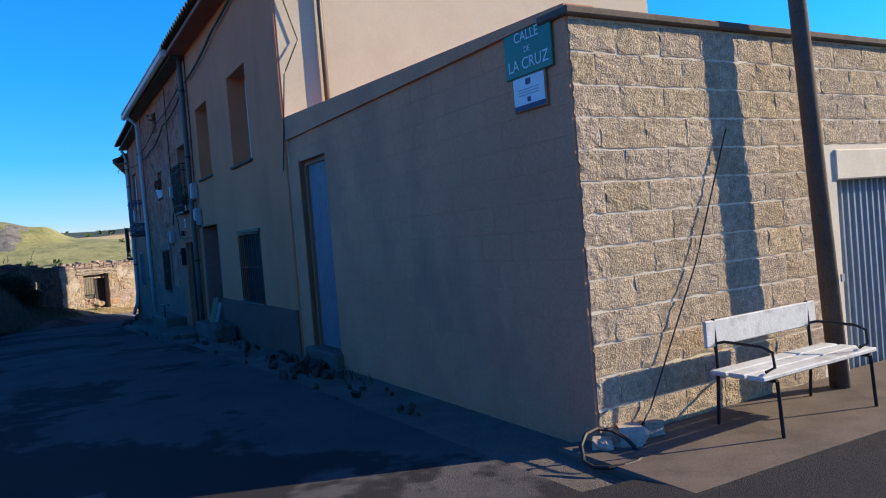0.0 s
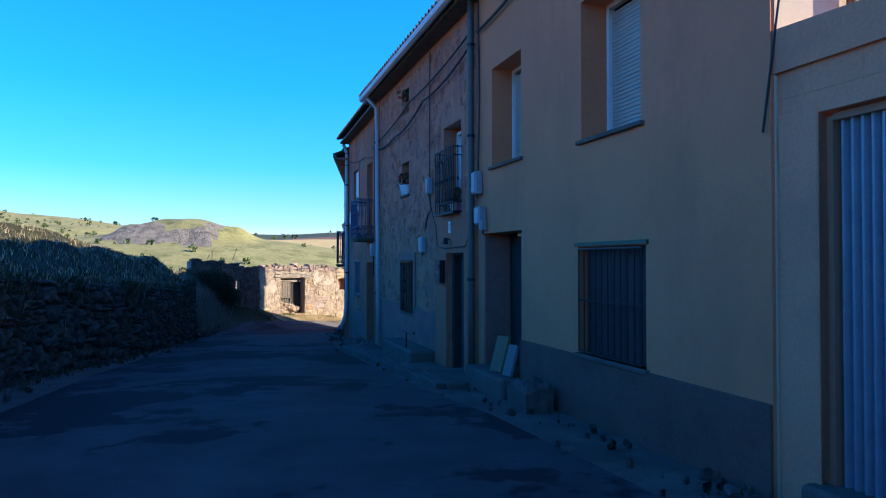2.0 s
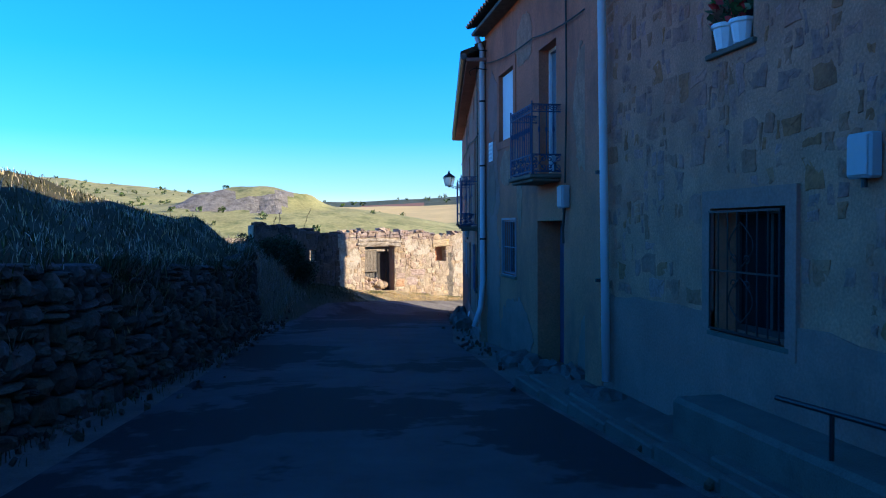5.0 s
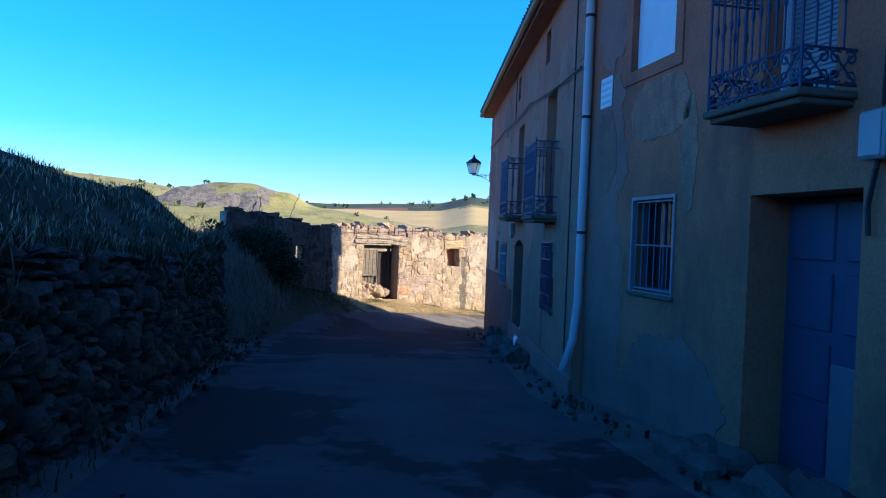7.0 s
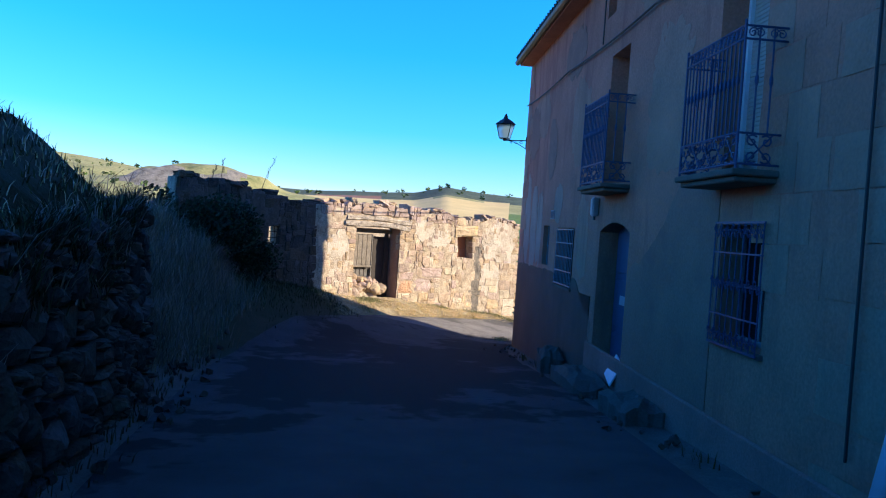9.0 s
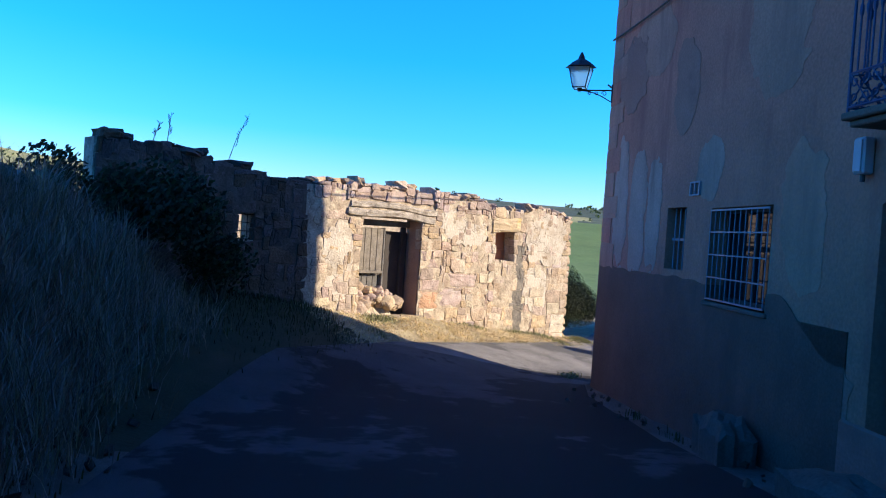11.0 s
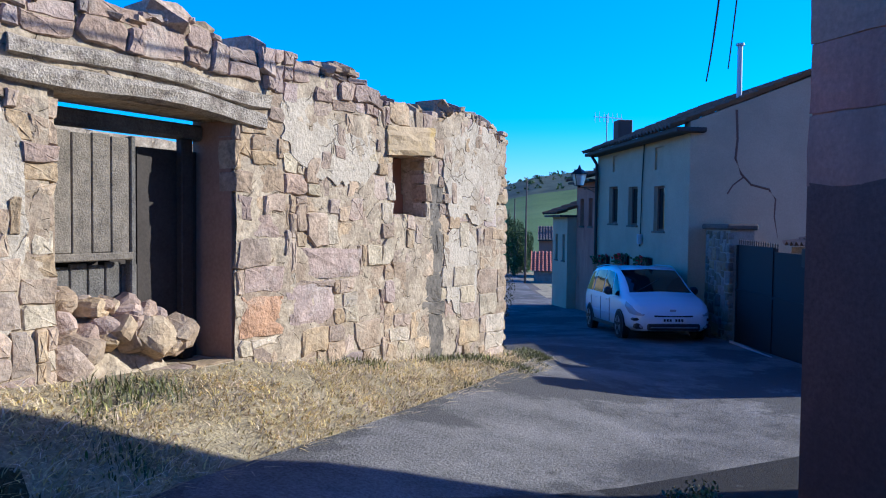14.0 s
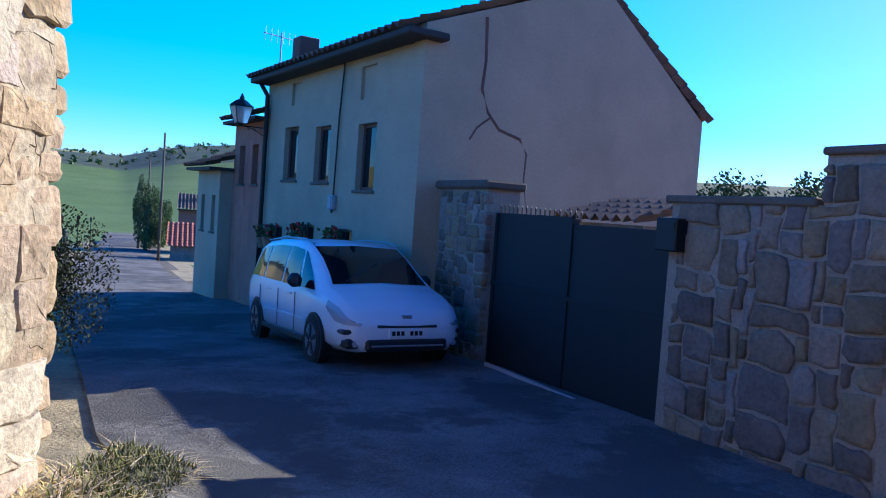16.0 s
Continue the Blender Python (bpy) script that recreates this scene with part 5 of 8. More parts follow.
# ---- stone house ----
def house_two():
    t = thing("house", F2, "rubble stone house with cement patches and an iron balcony", "house", "row houses")
    LX = 8.0
    dr, bw, w3, sw, uw = (0.65, 1.62, -0.5, 1.82), (0.85, 1.85, 2.5, 4.02), (3.95, 5.0, 0.6, 1.7), (4.42, 5.05, 3.1, 3.79), (4.42, 5.1, 4.85, 5.35)
    holes = [dr, bw, w3, sw, uw]
    part("wall", wall_mesh(0, LX, -1.2, 5.7, holes, 0.45), "mortar_h2", t)
    part("cement_patch", wall_mesh(0.02, 2.3, -0.6, 2.48, [(0.65, 1.62, -0.7, 1.82)], 0.03, y=0.026, step=0.2), "render_old", t, "tan cement around the door")
    part("lower_patch", wall_mesh(2.3, 7.4, -0.7, 0.8, [w3], 0.028, y=0.024, step=0.3, top=lambda x: 0.75 + 0.14 * noise.noise(Vector((x * 1.5, 0, 0)))), "render_grey", t, "grey cement along the foot of the wall")
    part("window_surround", wall_mesh(3.82, 5.14, 0.5, 1.86, [w3], 0.05, y=0.035), "render_grey", t, "grey cement window surround")
    part("strip", boxes((7.45, LX, -0.02, 0.02, -1.0, 5.7)), "render_old", t)
    part("eave", boxes((0, LX, -0.35, 0.3, 5.68, 5.76), bevel=0.01), "wood_grey", t)
    part("gutter", tubes((((0, 0.4, 5.78), (LX - 0.2, 0.4, 5.76)), 0.075), seg=8), "white", t, "white metal gutter")
    roof_sheet("roof", t, 0.0, LX, 0.42, 5.84, -3.5, 7.4)
    roof_sheet("roof", t, 0.0, LX, -7.4, 5.84, -3.5, 7.4)
    part("back_wall", boxes((0.0, LX, -7.0, -6.7, -1.2, 5.7)), "render_grey", t)
    # door and letter box
    panel_door(t, 0.65, 1.5, -0.4, 1.78, 0.2, "door_dark", 2, 1)
    part("door_post", boxes((1.5, 1.62, -0.3, -0.08, -0.45, 1.82), (0.65, 1.5, -0.26, -0.1, 1.78, 1.82)), "wood_dark", t, "dark wooden door frame")
    # balcony window
    shutter_window(t, 0.9, 1.8, 2.5, 3.95, 0.25, False, "white", 0.55)
    c = part("window_cage", boxes((0.8, 1.88, 0.0, 0.16, 2.47, 2.49), bevel=0.004), "iron", t, "black wrought iron window cage")
    for z in (2.5, 2.66, 3.42, 3.56):
        part("rail", tubes((((0.81, 0.0, z), (0.81, 0.15, z), (1.87, 0.15, z), (1.87, 0.0, z)), 0.011), seg=6), "iron", c)
    bar = mesh_of(tubes((((0, 0, 2.48), (0, 0, 3.0), (0, 0, 3.02), (0, 0, 3.06), (0, 0, 3.08), (0, 0, 3.58)), [0.009, 0.009, 0.017, 0.017, 0.009, 0.009]), seg=6), "iron", "bar")
    children(c, "bar", bar, [(0.81 + 1.06 * k / 9, 0.15, 0) for k in range(10)] + [(x, 0.07, 0) for x in (0.81, 1.87)])
    hoop = mesh_of(tubes(([(0.055 * math.sin(k * math.pi / 8), 0, 3.04 + 0.36 * math.cos(k * math.pi / 8)) for k in range(17)], 0.006), seg=5), "iron", "hoop")
    children(c, "hoop", hoop, [(0.93 + 0.177 * k, 0.155, 0) for k in range(6)])
    part("cage_lintel", boxes((0.72, 2.0, 0.0, 0.02, 2.36, 2.46), bevel=0.006), "render_old", t)
    # small windows
    for w in (w3, sw, uw):
        glass_window(t, *w, depth=0.22, sill=(w is not uw), sill_mat="concrete")
    grille(t, 3.97, 4.98, 0.62, 1.68, 0.06, 8, 1, "iron", True)
    # masonry
    keep = [(a - 0.16, b + 0.16, c_ - 0.1, d + 0.16) for a, b, c_, d in holes] + [(-0.1, 2.35, -2, 2.5), (2.2, 7.5, -2, 0.78), (7.35, 8.2, -2, 6)]
    rects = pack(0.08, LX - 0.1, -0.6, 5.62, 0.06, (2, 6), (2, 5), 3, keep)
    cells = fitted_cells(rects, 4, 0.55)
    set_cells(t, "stone", cells, ["stone_h2"], 0.06, (0.0, 0.007), 5, 0.016, 0.01, 300, lambda x: abs(x - 3.6))
    return t


house_two()
drain_pipe("drainpipe", [at(F2, 7.3, 0.38, 5.74), at(F2, 7.28, 0.12, 5.45), at(F2, 7.22, 0.1, 2.2), at(F2, 7.15, 0.1, -0.3)], 0.05, "pvc", "pale grey drainpipe down the stone house", (4.6, 2.2, 0.9))
meter_box(F2, 3.12, 2.0, 0.22, 0.3, 0.1)
meter_box(F2, 2.62, 3.08, 0.17, 0.3, 0.1)
cable([at(F2, 2.62, 0.04, 5.6), at(F2, 2.64, 0.04, 4.2), at(F2, 2.62, 0.05, 3.25)], 0.011, "black cable down the stone wall to a meter box")
cable([at(F2, 2.6, 0.06, 2.9), at(F2, 2.5, 0.05, 2.62), at(F2, 2.75, 0.05, 2.55), at(F2, 2.92, 0.05, 2.3)], 0.015, "thick black cable sleeve curving over the stone")
cable([at(F2, 2.45, 0.05, 2.6), at(F2, 2.2, 0.05, 2.3), at(F2, 2.1, 0.05, 1.95), at(F2, 1.6, 0.05, 1.9), at(F2, 0.5, 0.05, 1.92), at(F2, 0.15, 0.05, 2.2)], 0.009, "black cable running over the stone house door")
cable([at(F2, 0.1, 0.07, 5.05), at(F2, 3.0, 0.08, 4.75), at(F2, 5.4, 0.08, 4.45), at(F2, 8.0, 0.06, 4.55)], 0.02, "black cables strung along the stone facade", 0.1)
cable([at(F2, 0.1, 0.07, 5.25), at(F2, 4.0, 0.08, 4.95), at(F2, 8.0, 0.06, 4.62)], 0.016, "black cables strung along the stone facade", 0.07)


def wall_items():
    t = thing("letter_box", F2 @ Matrix.Translation((1.82, 0.03, 1.5)), "black metal letter box beside the grey door", "letter box")
    part("box", boxes((-0.14, 0.14, 0, 0.1, -0.2, 0.2), bevel=0.01), "iron", t)
    part("flap", boxes((-0.11, 0.11, 0.1, 0.115, 0.06, 0.12), bevel=0.004), "iron", t)
    part("label_plate", boxes((-0.04, 0.04, 0.1, 0.104, -0.02, 0.0)), "meter_box", t)
    t = thing("number_plate_tile", F2 @ Matrix.Translation((1.4, 0.03, 2.26)), "small white tile over the door", "tile")
    part("tile", boxes((-0.06, 0.06, 0, 0.012, -0.1, 0.1), bevel=0.004), "white", t)
    part("bar", boxes((-0.02, 0.02, 0.012, 0.014, -0.06, 0.06)), "door_blue", t)
    t = thing("wall_lamp", F2 @ Matrix.Translation((1.4, 0.03, 2.02)), "small black lamp above the door", "lamp")
    part("arm", tubes((((0, 0, 0.03), (0, 0.07, 0.05)), 0.012), seg=6), "iron", t)
    part("shade", tubes((((0, 0.08, 0.06), (0, 0.08, -0.05)), [0.03, 0.055]), seg=10), "iron", t)
    # low bench of cement with a rail
    t = thing("cement_ledge", F2 @ Matrix.Translation((0, 0, 0)), "low stained cement ledge along the stone house", "ledge")
    part("ledge", boxes((2.35, 4.85, 0.0, 0.5, -0.75, 0.05), bevel=0.04), "concrete", t)
    t = thing("handrail", F2 @ Matrix.Translation((0, 0, 0)), "black iron handrail beside the door step", "handrail")
    part("post", tubes((((2.95, 0.42, 0.04), (2.95, 0.42, 0.36)), 0.016), seg=8), "iron", t)
    part("rail", tubes((((2.35, 0.42, 0.38), (3.5, 0.42, 0.33)), 0.02), seg=8), "iron", t)
    t = thing("door_step", F2 @ Matrix.Translation((0, 0, 0)), "worn cement step at the grey door", "step")
    part("step", boxes((0.4, 2.3, 0.0, 0.45, -0.8, -0.14), bevel=0.05), "concrete", t)


wall_items()
for k, (x, z, s) in enumerate(((0.9, 2.5, 0.9), (1.12, 2.5, 0.75), (1.36, 2.5, 1.0), (1.62, 2.5, 0.85), (1.85, 2.5, 0.9))):
    flower_pot(F2, x * 0.85 + 0.15, -0.1, z, s, "", "potted plant behind the iron balcony bars", "flower_pink" if k % 2 else "flower_red", "flower_pink" if k == 1 else ("white" if k == 3 else "terracotta"))
flower_pot(F2, 4.6, -0.02, 3.1, 1.0, "", "white pot of red geraniums in a small window", "flower_red", "white")
flower_pot(F2, 4.85, -0.02, 3.1, 1.1, "", "pot of red geraniums in a small window", "flower_red", "white")
flower_pot(F2, 4.75, -0.02, 4.85, 1.1, "", "pot of red geraniums in the attic window", "flower_red", "terracotta")


# ---- patched ochre house ----
def house_three():
    t = thing("house", F3, "old ochre house with flaking render and iron balcony", "house", "row houses")
    LX = 6.7
    w4, d3, bwn, bd = (4.3, 5.28, 0.62, 1.7), (1.6, 2.95, -1.0, 1.65), (4.42, 5.5, 3.27, 4.6), (1.95, 2.85, 2.42, 4.5)
    part("wall", wall_mesh(-0.1, LX + 0.1, -1.6, 5.75, [w4, d3, bwn, bd], 0.45, y=0.0), "render_old", t)
    rng = random.Random(8)
    for k, (x0, x1, z0, z1) in enumerate(((5.45, 6.75, -1.3, 1.6), (5.5, 6.75, 1.2, 3.4), (5.6, 6.5, 3.3, 4.9), (0.0, 1.0, -1.0, 0.4), (3.2, 5.6, -1.4, 0.2))):
        part("cement_patch", flake((x0 + x1) / 2, (z0 + z1) / 2, (x1 - x0) * 0.46, (z1 - z0) * 0.46, 0.004 + 0.0015 * k, 0.012, 20 + k), "render_grey", t, "grey cement repair")
    part("dark_patch", flake(6.15, 2.35, 0.32, 0.5, 0.011, 0.012, 41), "render_patch", t, "dark cement repair")
    for k, (x, z, a, b) in enumerate(((4.75, 2.7, 0.7, 0.32), (4.05, 2.2, 0.16, 0.55), (3.7, 4.9, 0.5, 0.4), (0.7, 3.2, 0.4, 0.9))):
        part("flaked_render", flake(x, z, a, b, 0.007, 0.012, 30 + k), "render_pale", t, "paler rough remains of ochre render")
    part("eave", boxes((-0.3, LX + 0.1, -0.35, 0.3, 5.72, 5.79), bevel=0.01), "wood_grey", t)
    roof_sheet("roof", t, -0.3, LX + 0.05, 0.42, 5.84, -3.5, 7.4)
    roof_sheet("roof", t, -0.3, LX + 0.05, -7.4, 5.84, -3.5, 7.4)
    part("back_wall", boxes((0.0, LX, -7.0, -6.7, -1.6, 5.7)), "render_grey", t)
    # white boarded window with a cement surround
    part("window_surround", wall_mesh(4.26, 5.66, 3.12, 4.77, [bwn], 0.04, y=0.02), "render_old", t)
    w = part("window", boxes((4.44, 5.48, -0.12, -0.06, 3.29, 4.58), bevel=0.005), "white", t, "white boarded window")
    glass_window(t, *w4, depth=0.14, mat="door_blue")
    part("bar_frame", wall_mesh(4.27, 5.31, 0.59, 1.73, [(4.31, 5.27, 0.63, 1.69)], 0.05, y=0.02), "bar_grey", t)
    grille(t, 4.32, 5.26, 0.65, 1.68, -0.03, 7, 1, "bar_grey")
    panel_door(t, 1.6, 2.95, -0.75, 1.63, 0.4, "door_blue", 2, 4)
    part("window_board", boxes((1.66, 2.3, -0.4, -0.36, -0.72, 0.25), bevel=0.01), "door_grey", t)
    shutter_window(t, *bd, 0.2, False, "corrugated", 0.9)
    balcony(t, 1.7, 2.98, 2.3, 3.42, 0.5, "iron_blue", "concrete", 12)
    return t


house_three()
drain_pipe("drainpipe", [at(F3, 6.72, 0.2, 5.7), at(F3, 6.72, 0.08, 5.4), at(F3, 6.72, 0.08, 2.5), at(F3, 6.74, 0.08, 0.35), at(F3, 6.72, 0.14, -0.2), at(F3, 6.66, 0.3, -0.62)], 0.06, "pvc", "grey plastic drainpipe with a curved foot", (4.3, 2.9, 1.3))
meter_box(F3, 1.42, 2.0, 0.24, 0.34, 0.12)
cable([at(F3, 1.4, 0.04, 5.6), at(F3, 1.36, 0.04, 3.5), at(F3, 1.4, 0.05, 2.2)], 0.014, "black cables down to the meter box")
cable([at(F3, 1.42, 0.05, 1.85), at(F3, 1.5, 0.05, 1.5), at(F3, 1.48, 0.05, 1.3)], 0.02, "black cable end below the meter box")
cable([at(F3, 0.0, 0.05, 4.55), at(F3, 3.0, 0.06, 4.75), at(F3, 6.6, 0.06, 5.1)], 0.012, "black cable along the old ochre facade", 0.08)
for z in (5.35, 4.95):
    tagged(part("iron_hook", tubes(([at(F3, 6.5, 0.02, z), at(F3, 6.5, 0.3, z + 0.02), at(F3, 6.5, 0.42, z - 0.06), at(F3, 6.5, 0.38, z - 0.14)], 0.012), seg=6), "iron"), "rusty iron hook on the wall corner", "hook")


def wall_plate():
    t = thing("wall_plate", F3 @ Matrix.Translation((6.2, 0.01, 3.15)), "white enamel plate with worn blue lines", "plate")
    part("plate", boxes((-0.18, 0.18, 0, 0.015, -0.2, 0.2), bevel=0.01), "white", t)
    me = mesh_of(boxes((-0.15, 0.15, 0.015, 0.017, -0.02, 0.02)), "pvc", "text_bar")
    children(t, "text_bar", me, [(0, 0, -0.13 + 0.085 * k) for k in range(4)])


wall_plate()


M["step_stone"] = material("dark_step_stone", (0.13, 0.1, 0.08), 0.95, var=0.3, scale=3, fine=30, bump=0.8, dist=0.02)


def stone_step(m, x, y, z, w, d, h, label):
    me = piece_mesh("stone_step", 5, 0.22, 0.2, 0.1, int(x * 37) % 90 + 3, "step_stone")
    ob = new("stone_step", me)
    ob.matrix_basis = m @ Matrix.Translation((x, y, z)) @ Matrix.Rotation(radians(90), 4, "X") @ Matrix.Diagonal((w, h, d, 1))
    tagged(ob, label, "step")


stone_step(F3, 1.7, 0.3, -0.72, 1.0, 0.55, 0.4, "rough stone step at the blue door")
stone_step(F3, 2.9, 0.35, -0.78, 1.0, 0.6, 0.35, "rough stone step at the blue door")
stone_step(F3, 0.5, 0.3, -0.62, 1.1, 0.5, 0.4, "rough stone step at the foot of the wall")
stone_step(F2, 6.9, 0.3, -0.55, 0.9, 0.5, 0.45, "rough stone step at the foot of the wall")
stone_step(F1, 3.65, 0.26, 0.1, 0.5, 0.36, 0.34, "square stone block by the ochre house")


# ---- long corner house ----


def house_four():
    t = thing("house", F4, "long weathered house with two iron balconies", "house", "row houses")
    LX = L4
    w6, dr, w7, slit = (1.77, 2.7, 0.0, 1.12), (5.6, 7.1, -1.6, 1.15), (8.75, 10.15, -0.04, 1.06), (10.9, 11.55, 0.27, 1.1)
    b6, b7 = (2.1, 3.1, 1.62, 3.75), (6.2, 7.1, 1.75, 3.75)
    at1, at2 = (3.05, 3.5, 4.4, 5.0), (7.1, 7.55, 4.45, 5.0)
    holes = [w6, dr, w7, slit, b6, b7, at1, at2]
    part("wall", wall_mesh(0.0, LX, -2.6, 5.17, holes, 0.5), "render_h4", t)
    part("gable_wall", wall_mesh(-6.0, -0.03, -3.0, 5.17, [], 0.4, top=lambda x: 5.17 + 1.6 * (1 - abs(x + 3) / 3), step=0.5), "render_h4", t, m=Matrix.Translation((LX - 0.4, 0, 0)) @ Matrix.Rotation(radians(90), 4, "Z"))
    part("back_wall", boxes((0.0, LX - 0.4, -6.0, -5.7, -2.6, 5.17)), "render_grey", t)
    part("dado", wall_mesh(7.4, LX + 0.012, -2.6, 0.0, [w7, slit], 0.5, y=0.012, step=0.1, top=lambda x: 0.17 - 0.5 * smoothstep(8.6, 7.6, x) + 0.05 * noise.noise(Vector((x * 2.2, 0, 8)))), "render_bare", t, "bare brown lower render")
    part("eave", boxes((-0.1, LX + 0.05, -0.4, 0.3, 5.16, 5.24), bevel=0.01), "render_grey", t)
    part("gutter", tubes((((-0.1, 0.36, 5.27), (LX + 0.1, 0.36, 5.24)), 0.07), seg=8), "brown_pipe", t)
    roof_sheet("roof", t, -0.1, LX + 0.08, 0.4, 5.3, -3.0, 6.92)
    roof_sheet("roof", t, -0.1, LX + 0.08, -6.3, 5.32, -3.0, 6.92)
    # quoins and ashlar
    rng = random.Random(2)
    pool = [piece_mesh("quoin", 3, 0.08, 0.1, 0.02, 120 + k, "lime_wash" if k % 3 else "render_h4") for k in range(6)]
    z = -1.9
    k = 0
    while z < 4.85:
        h = rng.uniform(0.34, 0.46)
        for a, b in (((LX - (0.75 if k % 2 else 0.5), LX + 0.016)), (0.02, 0.55 if k % 2 else 0.9)):
            if not (b > 2 and z < 0.1):
                ob = new("quoin", pool[k % 6])
                ob.parent = t
                ob.matrix_basis = Matrix.Translation(((a + b) / 2, -0.022, z + h / 2)) @ Matrix.Diagonal((b - a - 0.012, 0.08, h - 0.012, 1))
        z += h
        k += 1
    # pale remains of lime wash beside the corner, then later coats of render with wandering edges
    for k, (x, z, a, b) in enumerate(((13.65, 1.2, 0.36, 1.05), (12.8, 1.1, 0.36, 1.0), (12.1, 1.0, 0.28, 0.85), (10.3, 1.5, 0.35, 0.4))):
        part("lime_wash", flake(x, z, a, b, 0.005, 0.01, 50 + k), "lime_pale", t, "pale remains of lime wash")
    for k, (x, z, a, b) in enumerate(((8.2, 0.9, 0.4, 0.7), (4.4, 2.7, 0.7, 0.9), (8.9, 3.0, 0.6, 0.8), (12.6, 3.6, 0.9, 0.5), (5.1, 4.4, 0.8, 0.5))):
        part("lime_wash", flake(x, z, a, b, 0.004, 0.01, 60 + k), "lime_wash", t, "faded lime wash")
    for k, (x, z, a, b) in enumerate(((13.6, 3.3, 0.8, 0.6), (9.6, 4.4, 0.7, 0.5), (11.2, 2.7, 0.4, 0.6), (5.0, -0.6, 0.5, 0.5), (7.9, -0.6, 0.6, 0.5))):
        part("bare_render", flake(x, z, a, b, 0.007, 0.012, 70 + k), "render_patch", t, "bare brown render")
    coat = lambda x: 0.55 + 1.35 * smoothstep(5.2, 3.4, x) + 0.2 * noise.noise(Vector((x * 1.1, 0, 3))) + 0.07 * noise.noise(Vector((x * 5, 0, 3)))
    part("lower_coat", wall_mesh(2.8, 5.55, -0.75, 0.4, [], 0.02, y=0.009, step=0.08, top=coat), "render_patch", t, "grey-brown cement coat with a wandering upper edge")
    rng = random.Random(12)
    ash = [piece_mesh("ashlar", 3, 0.06, 0.05, 0.02, 140 + k, "lime_wash" if k % 3 else "render_h4") for k in range(6)]
    for j in range(9):
        x = 0.95 + 0.2 * (j % 2)
        z = 0.75 + 0.42 * j
        while x < 1.7:
            ob = new("ashlar", ash[rng.randrange(6)])
            ob.parent = t
            ob.matrix_basis = Matrix.Translation((x + 0.24, -0.028, z)) @ Matrix.Diagonal((0.47, 0.07, 0.41, 1))
            x += 0.48
    glass_window(t, *w6, depth=0.2, mat="door_grey")
    grille(t, 1.74, 2.73, -0.03, 1.15, 0.06, 9, 3, "iron_blue", "bands")
    glass_window(t, *w7, depth=0.2, mat="wood_dark")
    grille(t, 8.77, 10.13, -0.02, 1.04, 0.02, 12, 3, "bar_grey")
    glass_window(t, *slit, depth=0.26, mat="wood_dark", mullions=0, sill=False)
    bar = mesh_of(tubes((((0, 0, 0.27), (0, 0, 1.1)), 0.012), seg=6), "bar_grey", "bar")
    g = part("slit_bars", boxes((10.9, 11.55, -0.1, -0.09, 0.66, 0.69)), "bar_grey", t)
    children(g, "bar", bar, [(10.98 + 0.16 * k, -0.09, 0) for k in range(4)])
    for w in (at1, at2):
        glass_window(t, *w, depth=0.25, sill=False, mullions=0)
    panel_door(t, 5.6, 7.1, -1.3, 1.15, 0.3, "door_blue", 2, 3)
    # shallow arch over the door
    arch = bmesh.new()
    pts = [(5.6 + 1.5 * k / 10, 1.15 - 0.14 * (2 * k / 10 - 1) ** 2) for k in range(11)]
    for (a, p), (b, q) in zip(pts, pts[1:]):
        vs = [arch.verts.new((x, y, z_)) for y in (-0.3, 0.0) for x, z_ in ((a, p), (b, q), (b, 1.16), (a, 1.16))]
        arch.faces.new(vs[:4])
        arch.faces.new(vs[4:])
        arch.faces.new((vs[0], vs[1], vs[5], vs[4]))
    bmesh.ops.remove_doubles(arch, verts=arch.verts, dist=0.001)
    part("arch", arch, "render_h4", t)
    door_grille = grille(t, 5.75, 6.25, -0.2, 0.95, -0.26, 6, 2, "bar_grey", False, "door_grille")
    shutter_window(t, *b6, 0.3, False, "shutter", 1.0)
    shutter_window(t, *b7, 0.3, False, "shutter", 1.0)
    balcony(t, 1.68, 2.98, 1.52, 2.78, 0.42, "iron_blue", "concrete", 15)
    balcony(t, 5.75, 7.08, 1.62, 2.92, 0.42, "iron_blue", "concrete", 16)
    v = part("vent", wall_mesh(10.5, 10.8, 1.23, 1.41, [(10.53, 10.64, 1.25, 1.39), (10.66, 10.77, 1.25, 1.39)], 0.03, y=0.03), "bar_grey", t)
    part("vent_back", boxes((10.52, 10.78, 0.002, 0.008, 1.24, 1.4)), "dado", v)
    part("plinth", boxes((0.0, 7.38, 0.0, 0.05, -2.6, -0.75), bevel=0.02), "render_grey", t)
    return t


house_four()
lantern(F4 @ Matrix.Translation((L4 - 0.05, 0.0, 3.2)) @ Matrix.Rotation(radians(-22), 4, "Z"), "black iron street lantern on the house corner")
cable([at(F4, 0.0, 0.05, 3.6), at(F4, 5.1, 0.05, 3.98), at(F4, 10.0, 0.05, 4.1), at(F4, L4, 0.05, 4.15)], 0.016, "black cable along the long house facade", 0.05)
cable([at(F4, 7.6, 0.04, 5.3), at(F4, 7.6, 0.04, 4.05)], 0.012, "black cable down from the eave of the long house")
cable([at(F4, 0.4, 0.05, 5.3), at(F4, 0.42, 0.05, 2.5), at(F4, 0.4, 0.05, -0.5)], 0.012, "black cable down the joint between two houses")
meter_box(F4, 7.3, 1.4, 0.14, 0.3, 0.1, "small grey box beside the arched door")
stone_step(F4, 6.3, 0.35, -1.28, 1.8, 0.6, 0.4, "rough stone step at the arched door")
